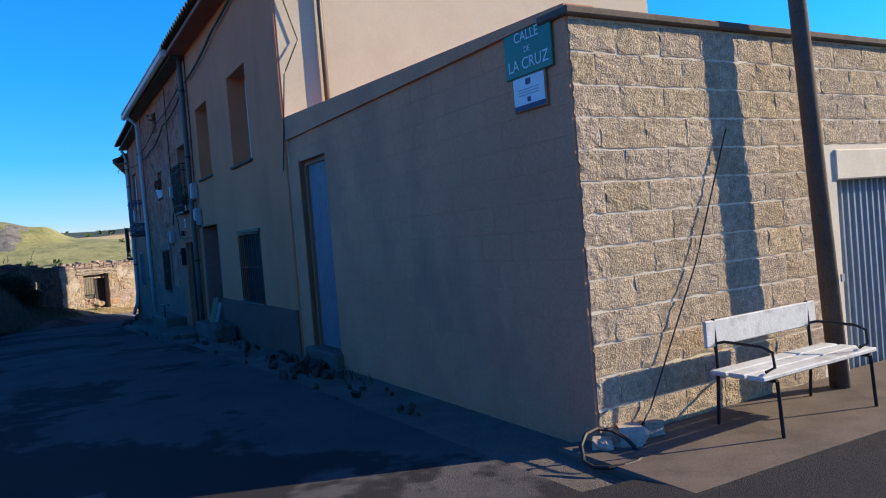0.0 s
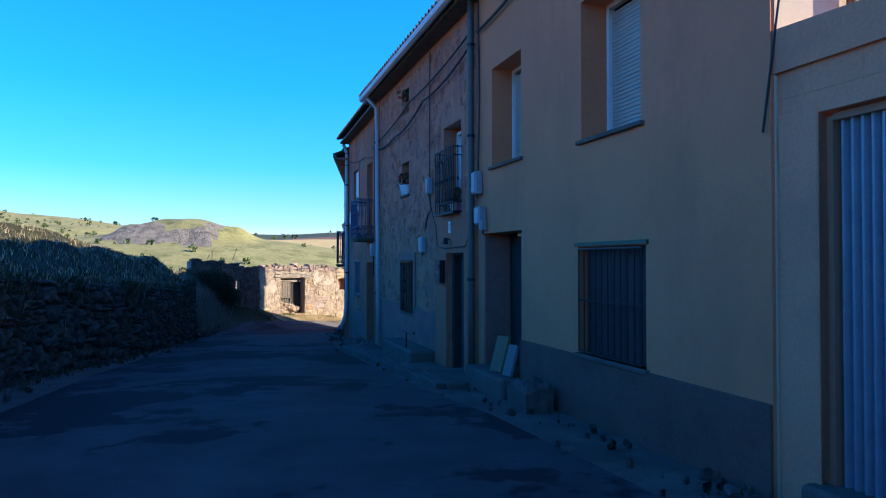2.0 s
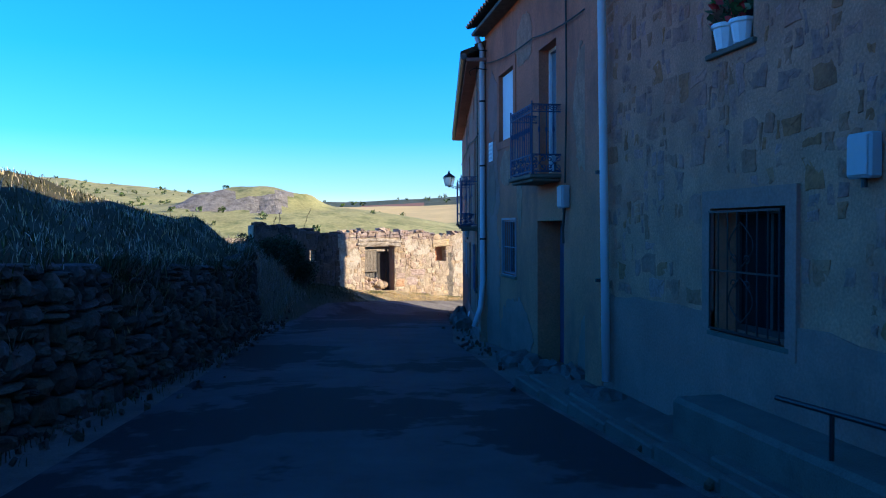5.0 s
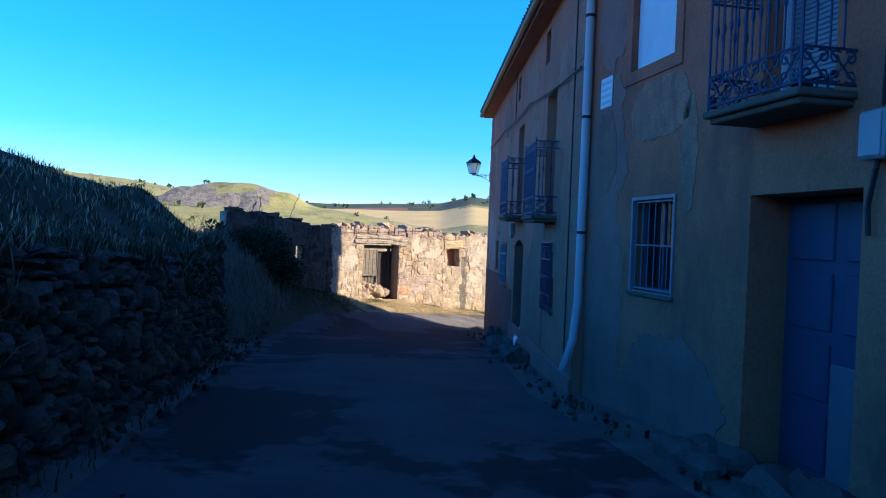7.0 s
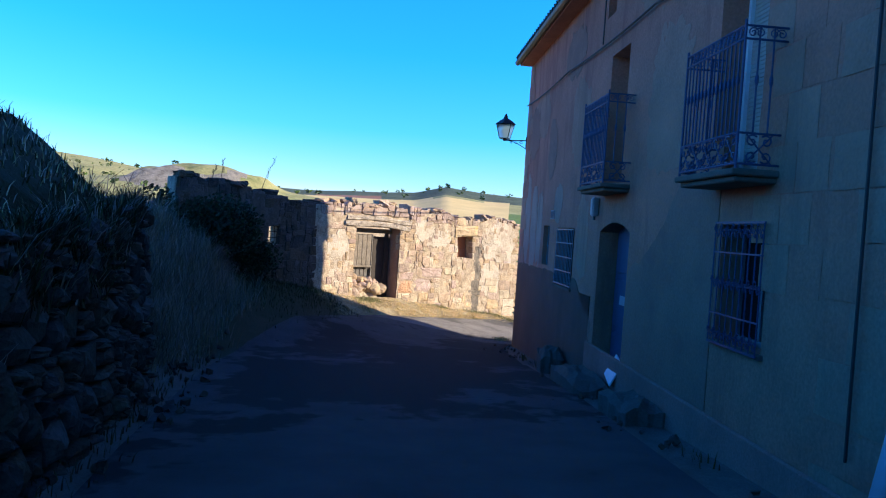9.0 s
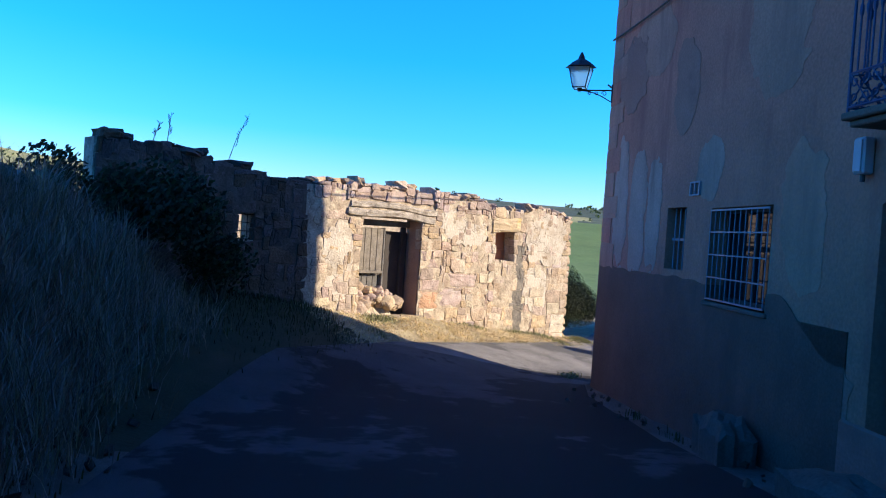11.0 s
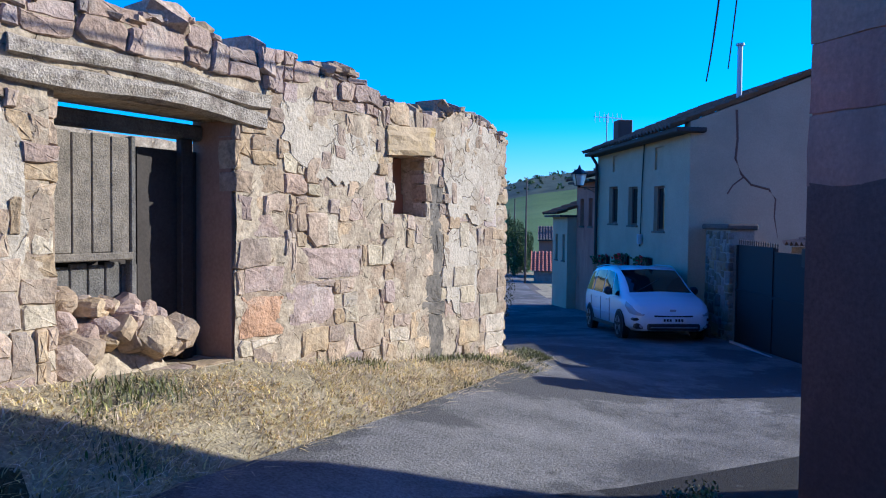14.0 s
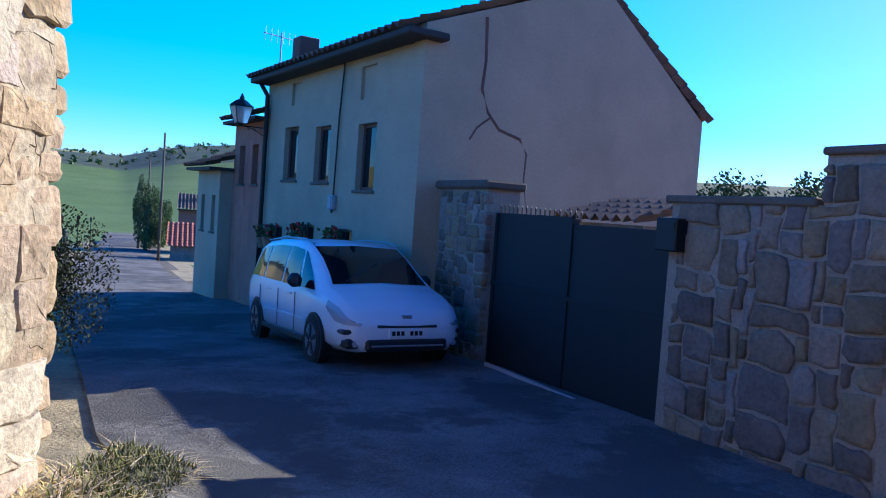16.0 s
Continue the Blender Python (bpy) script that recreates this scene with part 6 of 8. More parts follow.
stone_step(F4, 8.9, 0.25, -1.4, 0.9, 0.4, 0.5, "rough stone block at the foot of the wall")
stone_step(F4, 4.2, 0.3, -1.15, 1.1, 0.5, 0.4, "rough stone block at the foot of the wall")
sheet_board = part("board", boxes((0, 0.42, -0.012, 0.012, 0, 0.34), bevel=0.004), "white", m=F4 @ Matrix.Translation((5.62, 0.12, -1.12)) @ Matrix.Rotation(radians(24), 4, "X") @ Matrix.Rotation(radians(-14), 4, "Y"))
tagged(sheet_board, "pale board leaning on the arched door's step", "board")
tagged(part("letter_plate", boxes((6.42, 6.68, 0.0, 0.02, 0.02, 0.16), bevel=0.005), "meter_box", m=F4 @ Matrix.Translation((0, -0.28, -0.1))), "pale metal letter plate on the arched door", "letter plate")


# ---- ruined stone house ----
def rs(a, b, c, d):
    """From metres along the ruin's wall, counted from the shaded end, to its frame."""
    return (RUIN_L - b, RUIN_L - a, c, d)


RUIN_TOP = [(-4.5, 1.85), (-2.7, 1.75), (-1.9, 1.6), (-1.0, 1.42), (0, 1.46), (1.6, 1.5), (2.5, 1.48), (4.2, 1.48), (5.0, 1.28), (5.6, 1.24), (6.0, 1.38), (6.4, 1.42), (7.0, 1.3), (7.7, 1.2)]


def in_streak(x, z):
    """The darker run that goes down from the corner of the ruin's window."""
    wander = 5.82 + 0.06 * noise.noise(Vector((z * 1.6, 0, 5)))
    return z < 0.35 and abs(RUIN_L - x - wander) < 0.14 + 0.06 * noise.noise(Vector((x * 9, 2, z * 9))) + 0.05 * noise.noise(Vector((0, 4, z * 3)))


def skin(x0, x1, z0, holes, top, cell):
    """The uneven bed of mortar between and over the stones."""
    bm = bmesh.new()
    nx, nz = int((x1 - x0) / cell), int(4.6 / cell)
    cols = []
    for i in range(nx + 1):
        col = []
        x = x0 + (x1 - x0) * i / nx
        for j in range(nz + 1):
            z = min(z0 + j * cell, top(x))
            y = 0.034 * noise.fractal(Vector((x * 1.1, 4, z * 1.5)), 1.0, 2.0, 3) + 0.012 * noise.noise(Vector((x * 11, 1, z * 11))) - 0.005
            col.append(bm.verts.new((x, y, z)))
        cols.append(col)
    for i in range(nx):
        for j in range(nz):
            cx, cz = x0 + (i + 0.5) * cell, z0 + (j + 0.5) * cell
            if cz > top(cx) or any(a - 0.02 < cx < b + 0.02 and c - 0.02 < cz < d + 0.02 for a, b, c, d in holes):
                continue
            f = bm.faces.new((cols[i][j], cols[i][j + 1], cols[i + 1][j + 1], cols[i + 1][j]))
            f.material_index = 1 if in_streak(cx, cz) else 0
    bmesh.ops.delete(bm, geom=[v for v in bm.verts if not v.link_faces], context="VERTS")
    return bm


def ruin():
    t = thing("ruin", RUIN_M, "roofless ruined house of pinkish rubble stone", "ruin")
    top_s = lambda s: lerp_table(RUIN_TOP, s) - 0.06 + 0.09 * noise.noise(Vector((s * 2.1, 7, 0))) + 0.05 * noise.noise(Vector((s * 6, 2, 0)))
    top = lambda x: top_s(RUIN_L - x)
    door, win, grid = rs(1.03, 2.6, -1.3, 0.78), rs(4.93, 5.58, -0.03, 0.67), rs(-1.72, -1.37, 0.18, 0.65)
    x_l, x_r = 0.0, RUIN_L + 4.2
    part("wall", wall_mesh(x_l, x_r, -2.6, 1.2, [door, win, grid], 0.49, top=lambda x: top(x) - 0.1, y=-0.06, step=0.25), "ruin_mortar", t)
    part("mortar_skin", skin(0.0, RUIN_L + 0.35, -2.2, [door, win, grid], lambda x: top(x) - 0.08, 0.045), ["ruin_mortar", "streak"], t, "pale lime mortar smeared between the stones", smooth=True)
    part("mortar_skin", skin(RUIN_L + 0.36, x_r - 0.05, -1.6, [door, win, grid], lambda x: top(x) - 0.08, 0.06), ["wing_mortar", "streak"], t, "mortar over the shaded stones, darkened for the shade", smooth=True)
    part("end_wall", boxes((0.02, 0.52, -5.5, -0.56, -3.0, 1.0), bevel=0.05), "ruin_mortar", t)
    part("back_wall", wall_mesh(0.5, x_r, -2.6, 0.6, [], 0.4, y=-5.0, top=lambda x: 1.15 + 0.1 * noise.noise(Vector((x, 3, 0))), step=0.5), "ruin_mortar", t)
    pool = [rubble_mesh("stone", 200 + k, "stone", 0.2, 0.06, 11, 0.04) for k in range(10)]
    beam_hole = rs(0.6, 2.93, 0.72, 1.12)
    lintel_hole = rs(4.8, 5.7, 0.66, 1.02)
    holes = [door, win, grid, beam_hole, lintel_hole]
    jamb = [rs(2.62, 3.18, -1.14, -0.76), rs(3.24, 3.92, -1.12, -0.7), rs(3.35, 4.3, -0.66, -0.36)]
    lower = pack(0.0, RUIN_L + 0.25, -2.1, 0.15, 0.08, (2, 8), (2, 4), 21, holes + jamb, top)
    upper = pack(0.0, RUIN_L + 0.25, 0.15, 1.75, 0.065, (2, 7), (2, 4), 27, holes, top)
    cells = fitted_cells(lower + upper, 22)
    red = [q for q in cells if min(v[1] for v in q) > 0.95 and min(v[0] for v in q) > 2.6]
    set_cells(t, "stone", red, ["stone_red"], 0.2, (0.0, 0.05), 28, 0.008, 0.016, 120)
    streaked = [q for q in cells if q not in red and in_streak(sum(v[0] for v in q) / 8, sum(v[1] for v in q) / 8)]
    set_cells(t, "stone", streaked, ["streak"], 0.2, (-0.02, 0.008), 30, 0.003, 0.016)
    set_cells(t, "stone", [q for q in cells if q not in red and q not in streaked], ["stone"] * 8 + ["stone_pale", "stone_pale", "stone_red"], 0.2, (-0.02, 0.02), 29, 0.003, 0.016, 300, lambda x: abs(x - 3.4))
    big = [piece_mesh("stone", 5, 0.1, 0.08, 0.06, 285 + k, "stone_orange" if k == 0 else "stone_red") for k in range(3)]
    for k, r in enumerate(jamb):
        set_stones(t, "block_stone", [r], [big[k]], 0.2, (0.012, 0.018), 40 + k, 0.012, 2.0)
    # past the shadow edge the same masonry takes the shade-darkened colour
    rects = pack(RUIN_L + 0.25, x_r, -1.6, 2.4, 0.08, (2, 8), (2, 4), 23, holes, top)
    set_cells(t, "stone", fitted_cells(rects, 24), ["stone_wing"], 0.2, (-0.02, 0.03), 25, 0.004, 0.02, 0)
    # the end face
    e = part("end_face", boxes((-0.01, 0.02, -0.5, -0.06, -2.6, 1.05)), "ruin_mortar", t)
    rects = pack(-0.56, 0.0, -2.0, 1.25, 0.08, (2, 5), (2, 4), 25, (), None, 0.02)
    rng = random.Random(26)
    for a, b, c, d in rects:
        ob = new("stone", pool[rng.randrange(len(pool))])
        ob.parent = e
        ob.matrix_basis = Matrix.Rotation(radians(90), 4, "Z") @ Matrix.Translation(((a + b) / 2, 0.0 + rng.uniform(0, 0.04), (c + d) / 2)) @ Matrix.Rotation(radians(rng.uniform(-5, 5)), 4, "Y") @ Matrix.Diagonal((b - a - 0.01, 0.18, d - c - 0.01, 1))
    # plaster left on the sunny end, and beside the dark streak under the window
    part("plaster_patch", flake(RUIN_L - 6.75, 0.52, 0.85, 0.62, 0.014, 0.05, 3), "ruin_plaster", t, "grey lime plaster left on the stone")
    part("plaster_patch", flake(RUIN_L - 6.45, -0.75, 0.42, 0.55, 0.008, 0.05, 4), "ruin_plaster", t, "grey lime plaster left on the stone")
    part("plaster_patch", flake(RUIN_L - 3.9, 0.75, 0.75, 0.4, 0.006, 0.05, 6), "ruin_plaster", t, "grey lime plaster left on the stone")
    part("plaster_patch", flake(RUIN_L - 0.45, -0.2, 0.35, 0.8, 0.005, 0.05, 7), "ruin_plaster", t, "grey lime plaster left on the stone")
    rng = random.Random(5)
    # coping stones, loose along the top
    # second half of the pool is darkened for the shaded end
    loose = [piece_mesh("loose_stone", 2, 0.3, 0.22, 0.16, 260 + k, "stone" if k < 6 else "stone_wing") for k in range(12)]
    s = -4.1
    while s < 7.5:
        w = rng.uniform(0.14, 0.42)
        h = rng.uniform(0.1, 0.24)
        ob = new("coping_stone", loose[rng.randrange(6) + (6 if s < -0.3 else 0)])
        ob.parent = t
        ob.matrix_basis = Matrix.Translation((RUIN_L - s - w / 2, -0.25 + rng.uniform(-0.1, 0.12), top_s(s + w / 2) - 0.12 + h / 2)) @ Matrix.Rotation(radians(rng.uniform(-9, 9)), 4, "Y") @ Matrix.Rotation(radians(rng.uniform(-15, 15)), 4, "Z") @ Matrix.Diagonal((w, 0.42, h, 1))
        s += w * rng.uniform(0.9, 1.25)
    # door: lintel beams, hewn and split
    for z, hgt, dx, y in ((0.79, 0.17, 0.0, 0.03), (0.965, 0.15, 0.06, 0.02)):
        bm = bmesh.new()
        rings = []
        for k in range(41):
            u = k / 40
            x = RUIN_L - 0.62 - dx - u * 2.3
            zz = z + hgt / 2 + 0.03 * math.sin(u * 7 + z * 5) * (0.4 + u) - 0.05 * u
            ring = []
            for q in range(14):
                a = 2 * math.pi * q / 14 + 0.2
                ca, sa = math.cos(a), math.sin(a)
                sq = 1 / max(abs(ca), abs(sa)) ** 0.75
                w = 1 + 0.16 * noise.noise(Vector((u * 4, z * 9 + ca, sa * 1.5))) + 0.1 * noise.noise(Vector((u * 16, z * 9 + ca * 4, sa * 4)))
                ring.append(bm.verts.new((x, y - 0.1 + 0.12 * ca * sq * w, zz + hgt * 0.47 * sa * sq * w)))
            rings.append(ring)
        for a, b in zip(rings, rings[1:]):
            for q in range(14):
                bm.faces.new((a[q], a[(q + 1) % 14], b[(q + 1) % 14], b[q]))
        bm.faces.new(rings[0])
        bm.faces.new(rings[-1])
        part("lintel_beam", bm, "beam", t, "warped silvered timber lintel")
    bmx = piece_mesh("lintel_stone", 5, 0.12, 0.08, 0.05, 300, "yellow_lichen")
    ob = new("lintel_stone", bmx)
    ob.parent = t
    ob["label"] = "yellow lichened lintel stone"
    ob.matrix_basis = Matrix.Translation((RUIN_L - 5.25, -0.1, 0.84)) @ Matrix.Rotation(radians(4), 4, "Y") @ Matrix.Diagonal((0.92, 0.3, 0.33, 1))
    # blocked window back and cheeks
    a, b, c, d = win
    part("window_blocking", boxes((a, b, -0.45, -0.36, c, d), (a, b, -0.37, -0.33, c, c + 0.27), bevel=0.01), "terracotta", t, "brick blocking in the window")
    # door boards
    a, b, c, d = door
    part("door_back_lintel", boxes((a, b, -0.55, -0.4, 0.6, 0.73), bevel=0.02), "wood_grey", t)
    leaf = part("door", boxes((b - 0.76, b - 0.12, -0.37, -0.34, -0.34, 0.52)), "door_plank", t, "weathered plank door leaf hanging in the upper half")
    pl = mesh_of(boxes((0.004, 0.156, 0, 0.028, 0, 0.9), bevel=0.007), "door_plank", "plank")
    children(leaf, "plank", pl, [Matrix.Translation((b - 0.76 + 0.16 * k, -0.34, -0.36 + 0.012 * (k % 2))) for k in range(4)])
    part("door_rail", boxes((b - 0.78, b - 0.1, -0.33, -0.29, -0.41, -0.35), bevel=0.008), "door_plank", leaf)
    part("door_frame", boxes((b - 0.1, b - 0.01, -0.4, -0.3, -1.2, 0.6), (b - 0.84, b - 0.79, -0.42, -0.34, -1.2, 0.56), bevel=0.01), "wood_grey", t)
    low = mesh_of(boxes((0.004, 0.14, 0, 0.03, -1.2, -0.45), bevel=0.008), "wood_grey", "plank")
    low_leaf = part("lower_door", boxes((b - 0.9, b - 0.06, -0.5, -0.45, -1.2, -0.47)), "wood_grey", t, "grey plank lower door behind the rubble")
    children(low_leaf, "plank", low, [Matrix.Translation((b - 0.9 + 0.145 * k, -0.44, 0.02 * (k % 2))) for k in range(6)])
    # dark sheets behind the leaf stand in for the unlit interior
    part("dark_back", boxes((b - 0.95, b - 0.02, -0.56, -0.52, -1.3, 0.55)), "wood_dark", t)
    part("dark_interior", boxes((a + 0.02, b - 0.95, -0.52, -0.48, -1.3, 0.5)), "wood_dark", t)
    part("door_post", boxes((a + 0.12, a + 0.24, -0.48, -0.4, -1.3, 0.6), bevel=0.01), "wood_dark", t)
    part("jamb_plaster", boxes((a - 0.03, a + 0.02, -0.53, -0.04, -1.3, 0.76), bevel=0.01), "redsoil_jamb", t, "reddish plaster on the door jamb")
    bed = bmesh.new()
    n = 14
    rows = [[bed.verts.new((b - 1.32 * i / n, -0.12 - 0.4 * j / 5, -1.5 + (0.92 - 0.5 * (i / n) ** 1.5) * smoothstep(-0.3, 1.0, j / 5) * (1 - smoothstep(0.7, 1.0, i / n)) + 0.06 * noise.noise(Vector((i * 0.7, j * 0.9, 2))))) for j in range(6)] for i in range(n + 1)]
    for p, q in zip(rows, rows[1:]):
        for k in range(5):
            bed.faces.new((p[k], p[k + 1], q[k + 1], q[k]))
    part("rubble_bed", bed, "ruin_mortar", t, "crumbled mortar heaped in the doorway")
    # grid in the shaded wing
    a, b, c, d = grid
    grille(t, a, b, c, d, -0.1, 4, 2, "iron")
    return t


M["redsoil_jamb"] = material("reddish_jamb_plaster", (0.34, 0.2, 0.13), 0.93, var=0.2, scale=3, fine=30, bump=0.5)
M["ruin_plaster"] = material("grey_lime_plaster", (0.5, 0.43, 0.34), 0.94, var=0.22, scale=3, fine=25, bump=0.8, stain=(0.36, 0.29, 0.21), stain_amount=0.8, stain_scale=1.6, dist=0.04, crack=4.0)
M["streak"] = material("dark_streak", (0.155, 0.135, 0.112), 0.94, var=0.5, scale=5, fine=25, bump=0.8, dist=0.02, stain=(0.26, 0.22, 0.175), stain_amount=0.8, stain_scale=4)
# mortar of the shaded wing, with the shade put into its colour
M["wing_mortar"] = material("shade_dark_mortar", (0.12, 0.085, 0.064), 0.95, var=0.45, scale=5, fine=26, bump=0.9, dist=0.025, stain=(0.08, 0.06, 0.045), stain_amount=0.9, stain_scale=2.0)
ruin()


def rubble():
    """The heap of fallen stones in the ruin's doorway."""
    rng = random.Random(31)
    pool = [rubble_mesh("stone", 320 + k, "stone" if k % 3 else "stone_red", 0.3, 0.04, 9, 0.05) for k in range(8)]
    for k in range(46):
        at_s = rng.uniform(1.05, 2.32)
        crest = -0.6 - 0.5 * ((at_s - 1.05) / 1.27) ** 1.6
        z = -1.2 + (crest + 1.2) * rng.random() ** 0.8
        w = rng.uniform(0.12, 0.3) * (1.15 if z < -1.0 else 0.85)
        ob = new("stone", pool[k % 8])
        turn = Euler((rng.uniform(-0.5, 0.5), rng.uniform(-0.7, 0.7), rng.uniform(-0.9, 0.9))).to_matrix().to_4x4()
        ob.matrix_basis = RUIN_M @ Matrix.Translation((RUIN_L - at_s, -0.13 - 0.42 * (z + 1.2) + rng.uniform(-0.05, 0.05), z + 0.05)) @ turn @ Matrix.Diagonal((w, w * 0.85, w * rng.uniform(0.55, 0.85), 1))
        tagged(ob, "fallen pinkish stone in the ruin's doorway", "stone", "rubble in the doorway")


rubble()


# ---- dry stone retaining wall ----
def retaining_wall():
    ys = [-6 + 1.0 * k for k in range(40)]
    t = thing("retaining_wall", Matrix.Identity(4), "low dry stone retaining wall under the grassy bank", "wall", kind="structure")
    bm = bmesh.new()
    prev = None
    for y in ys:
        x = bank_line(y)
        z = street_z(x, y)
        h = 1.62 + 0.5 * smoothstep(28.5, 33, y) + 0.1 * noise.noise(Vector((y * 0.7, 0, 0)))
        cur = [bm.verts.new(p) for p in ((x - 0.08, y, z - 0.4), (x - 0.2, y, z + h), (x - 0.75, y, z + h + 0.03), (x - 0.75, y, z - 0.4))]
        if prev:
            for k in range(4):
                bm.faces.new((prev[k], cur[k], cur[(k + 1) % 4], prev[(k + 1) % 4]))
        prev = cur
    bm.faces.new(prev)
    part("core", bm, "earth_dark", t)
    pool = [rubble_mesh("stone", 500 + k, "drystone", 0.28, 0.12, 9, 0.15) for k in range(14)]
    rects = pack(0.0, 39.05, -0.15, 2.4, 0.09, (2, 6), (1, 4), 33, (), lambda x: 1.72 + 0.5 * smoothstep(34.5, 39, x) + 0.12 * noise.noise(Vector((x * 2, 1, 0))), 0.03)
    rng = random.Random(34)
    verts, faces = [], []
    rects.sort(key=lambda r: abs(r[0] - 31.0))
    for k, (a, b, c, d) in enumerate(rects):
        y = -6 + (a + b) / 2
        x = bank_line(y)
        slope = math.atan2(bank_line(y + 0.5) - bank_line(y - 0.5), 1.0)
        z = street_z(x, y) + (c + d) / 2
        me = pool[rng.randrange(14)]
        m = Matrix.Translation((x - 0.1 - 0.06 * (c + d) / 2 + rng.uniform(-0.05, 0.05), y, z)) @ Matrix.Rotation(radians(-90) - slope, 4, "Z") @ Matrix.Rotation(radians(rng.uniform(-10, 10)), 4, "Y") @ Matrix.Diagonal((b - a - 0.004, 0.3, d - c - 0.002, 1))
        if k < 300:
            ob = new("stone", me)
            ob.parent = t
            ob.matrix_basis = m
        else:
            base = len(verts)
            verts += [tuple(m @ v.co) for v in me.vertices]
            faces += [[base + i for i in p.vertices] for p in me.polygons]
    me = bpy.data.meshes.new("stonework")
    me.from_pydata(verts, [], faces)
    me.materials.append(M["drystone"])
    ob = new("stonework", me)
    ob.parent = t
    ob["kind"] = "stuff"


retaining_wall()


# ---- pavement along the houses ----
def pavement():
    t = part("pavement", boxes(*[(-0.62 + 0.0 * k, 0.25, 11.9 + 1.5 * k, 13.4 + 1.5 * k - 0.006, -1.0, street_z(0, 12.6 + 1.5 * k) + 0.1) for k in range(6)], bevel=0.02), "concrete")
    tagged(t, "cracked cement pavement along the stone house", "pavement", kind="structure")
    k = part("kerb", boxes(*[(-0.78, -0.63, 12.0 + 1.0 * k, 12.99 + 1.0 * k, -1.0, street_z(0, 12.5 + k) + 0.09) for k in range(9)], bevel=0.02), "concrete")
    tagged(k, "worn cement kerb", "kerb", kind="structure")
    a = part("apron", boxes((-0.12, 6.2, -1.1, 0.15, -0.5, 0.035), bevel=0.02), "concrete")
    tagged(a, "cement apron in front of the block wall", "pavement", kind="structure")


pavement()


# ---- far house with gable, garden wall and gate ----
def house_five():
    t = thing("house", H5, "beige rendered three-storey house with brown window frames", "house", "lane houses")
    wins = [(1.34, 2.0, -0.27, 0.84), (3.1, 3.78, -0.14, 0.9), (4.62, 5.35, -0.1, 0.97)]
    attic = [(1.46, 2.0, 1.25, 1.8), (4.6, 5.1, 1.4, 1.85)]
    low = [(2.0, 2.8, -1.9, -0.95), (3.6, 4.3, -1.95, -0.95), (5.2, 6.0, -2.0, -1.05)]
    part("wall", wall_mesh(0, L5, -3.6, 2.05, wins + attic + low, 0.4, top=lambda x: 1.93 + 0.035 * x), "render_h5", t)
    for w in wins:
        glass_window(t, *w, depth=0.1, mat="wood_brown", mullions=0, sill=True)
    for w in attic:
        part("attic_shutter", boxes((w[0], w[1], -0.12, -0.06, w[2], w[3])), "render_h5", t)
    for w in low:
        glass_window(t, *w, depth=0.15, mat="wood_brown", mullions=0)
        grille(t, w[0] - 0.03, w[1] + 0.03, w[2], w[3], 0.12, 7, 1, "iron")
    part("eave", boxes((-0.2, L5 + 0.1, -0.3, 0.4, 1.95, 2.06), bevel=0.02), "wood_dark", t)
    top = lambda x: 1.6 + (3.6 - 1.6) * min(1, x / 3.1) if x < 3.1 else 3.6 - (3.6 - 2.2) * (x - 3.1) / (LG - 3.1)
    g = part("gable_wall", wall_mesh(0.0, LG, -3.6, 2.0, [], 0.3, top=top, step=0.31, y=0.01), "render_h5", t, m=H5.inverted() @ HG)
    part("crack_cable", tubes(([(LG - 1.1, 0.0, 2.5), (LG - 1.14, 0.0, 1.84), (LG - 1.1, 0.0, 1.4), (LG - 1.25, 0.0, 1.06), (LG - 1.5, 0.0, 0.82), (LG - 1.95, 0.0, 0.72), (LG - 2.12, 0.0, 0.5), (LG - 2.1, 0.0, 0.1), (LG - 2.2, 0.0, -0.4)], [0.036, 0.03, 0.034, 0.03, 0.028, 0.03, 0.024, 0.02, 0.012]), ([(LG - 1.3, 0.0, 0.98), (LG - 1.05, 0.0, 0.8), (LG - 0.92, 0.0, 0.6)], 0.02), seg=6), "dado", g, "dark patched crack in the render")
    # roof planes over the gable, ridge parallel to the front
    u = (Vector((15.48, 56.04)) - Vector((12.54, 49.97))).normalized()
    inv = H5.inverted()
    ridge = inv @ (HG @ Vector((3.1, 0, 3.68)))
    eave_r = inv @ (HG @ Vector((-0.15, 0, 1.6)))
    roof_sheet("roof", t, -0.03, L5 + 0.2, 0.45, 2.06, ridge.y, 3.7, "roof_grey")
    roof_sheet("roof", t, 0.2, L5 + 0.2, eave_r.y, 1.62, ridge.y, 3.68, "roof_grey")
    part("chimney", boxes((L5 - 0.5, L5 - 0.05, -0.9, -0.45, 2.0, 3.05), bevel=0.02), "dado", t)
    part("flue", tubes((((0.9, -1.6, 2.6), (0.9, -1.6, 4.15)), 0.06), (((0.9, -1.6, 4.15), (0.9, -1.6, 4.2)), 0.1), seg=10), "pvc", t, "bright metal flue pipe")
    return t


M["wood_brown"] = plain("brown_window_wood", (0.11, 0.045, 0.03), 0.5)
house_five()
drain_pipe("drainpipe", [at(H5, L5 - 0.12, 0.3, 2.05), at(H5, L5 - 0.15, 0.08, 1.7), at(H5, L5 - 0.15, 0.08, -0.5), at(H5, L5 - 0.15, 0.08, -2.9)], 0.05, "iron", "black drainpipe at the end of the beige house")
cable([at(H5, 2.6, 0.04, 2.0), at(H5, 2.7, 0.04, 1.0), at(H5, 2.75, 0.04, -0.4)], 0.016, "dark cable down the beige facade")
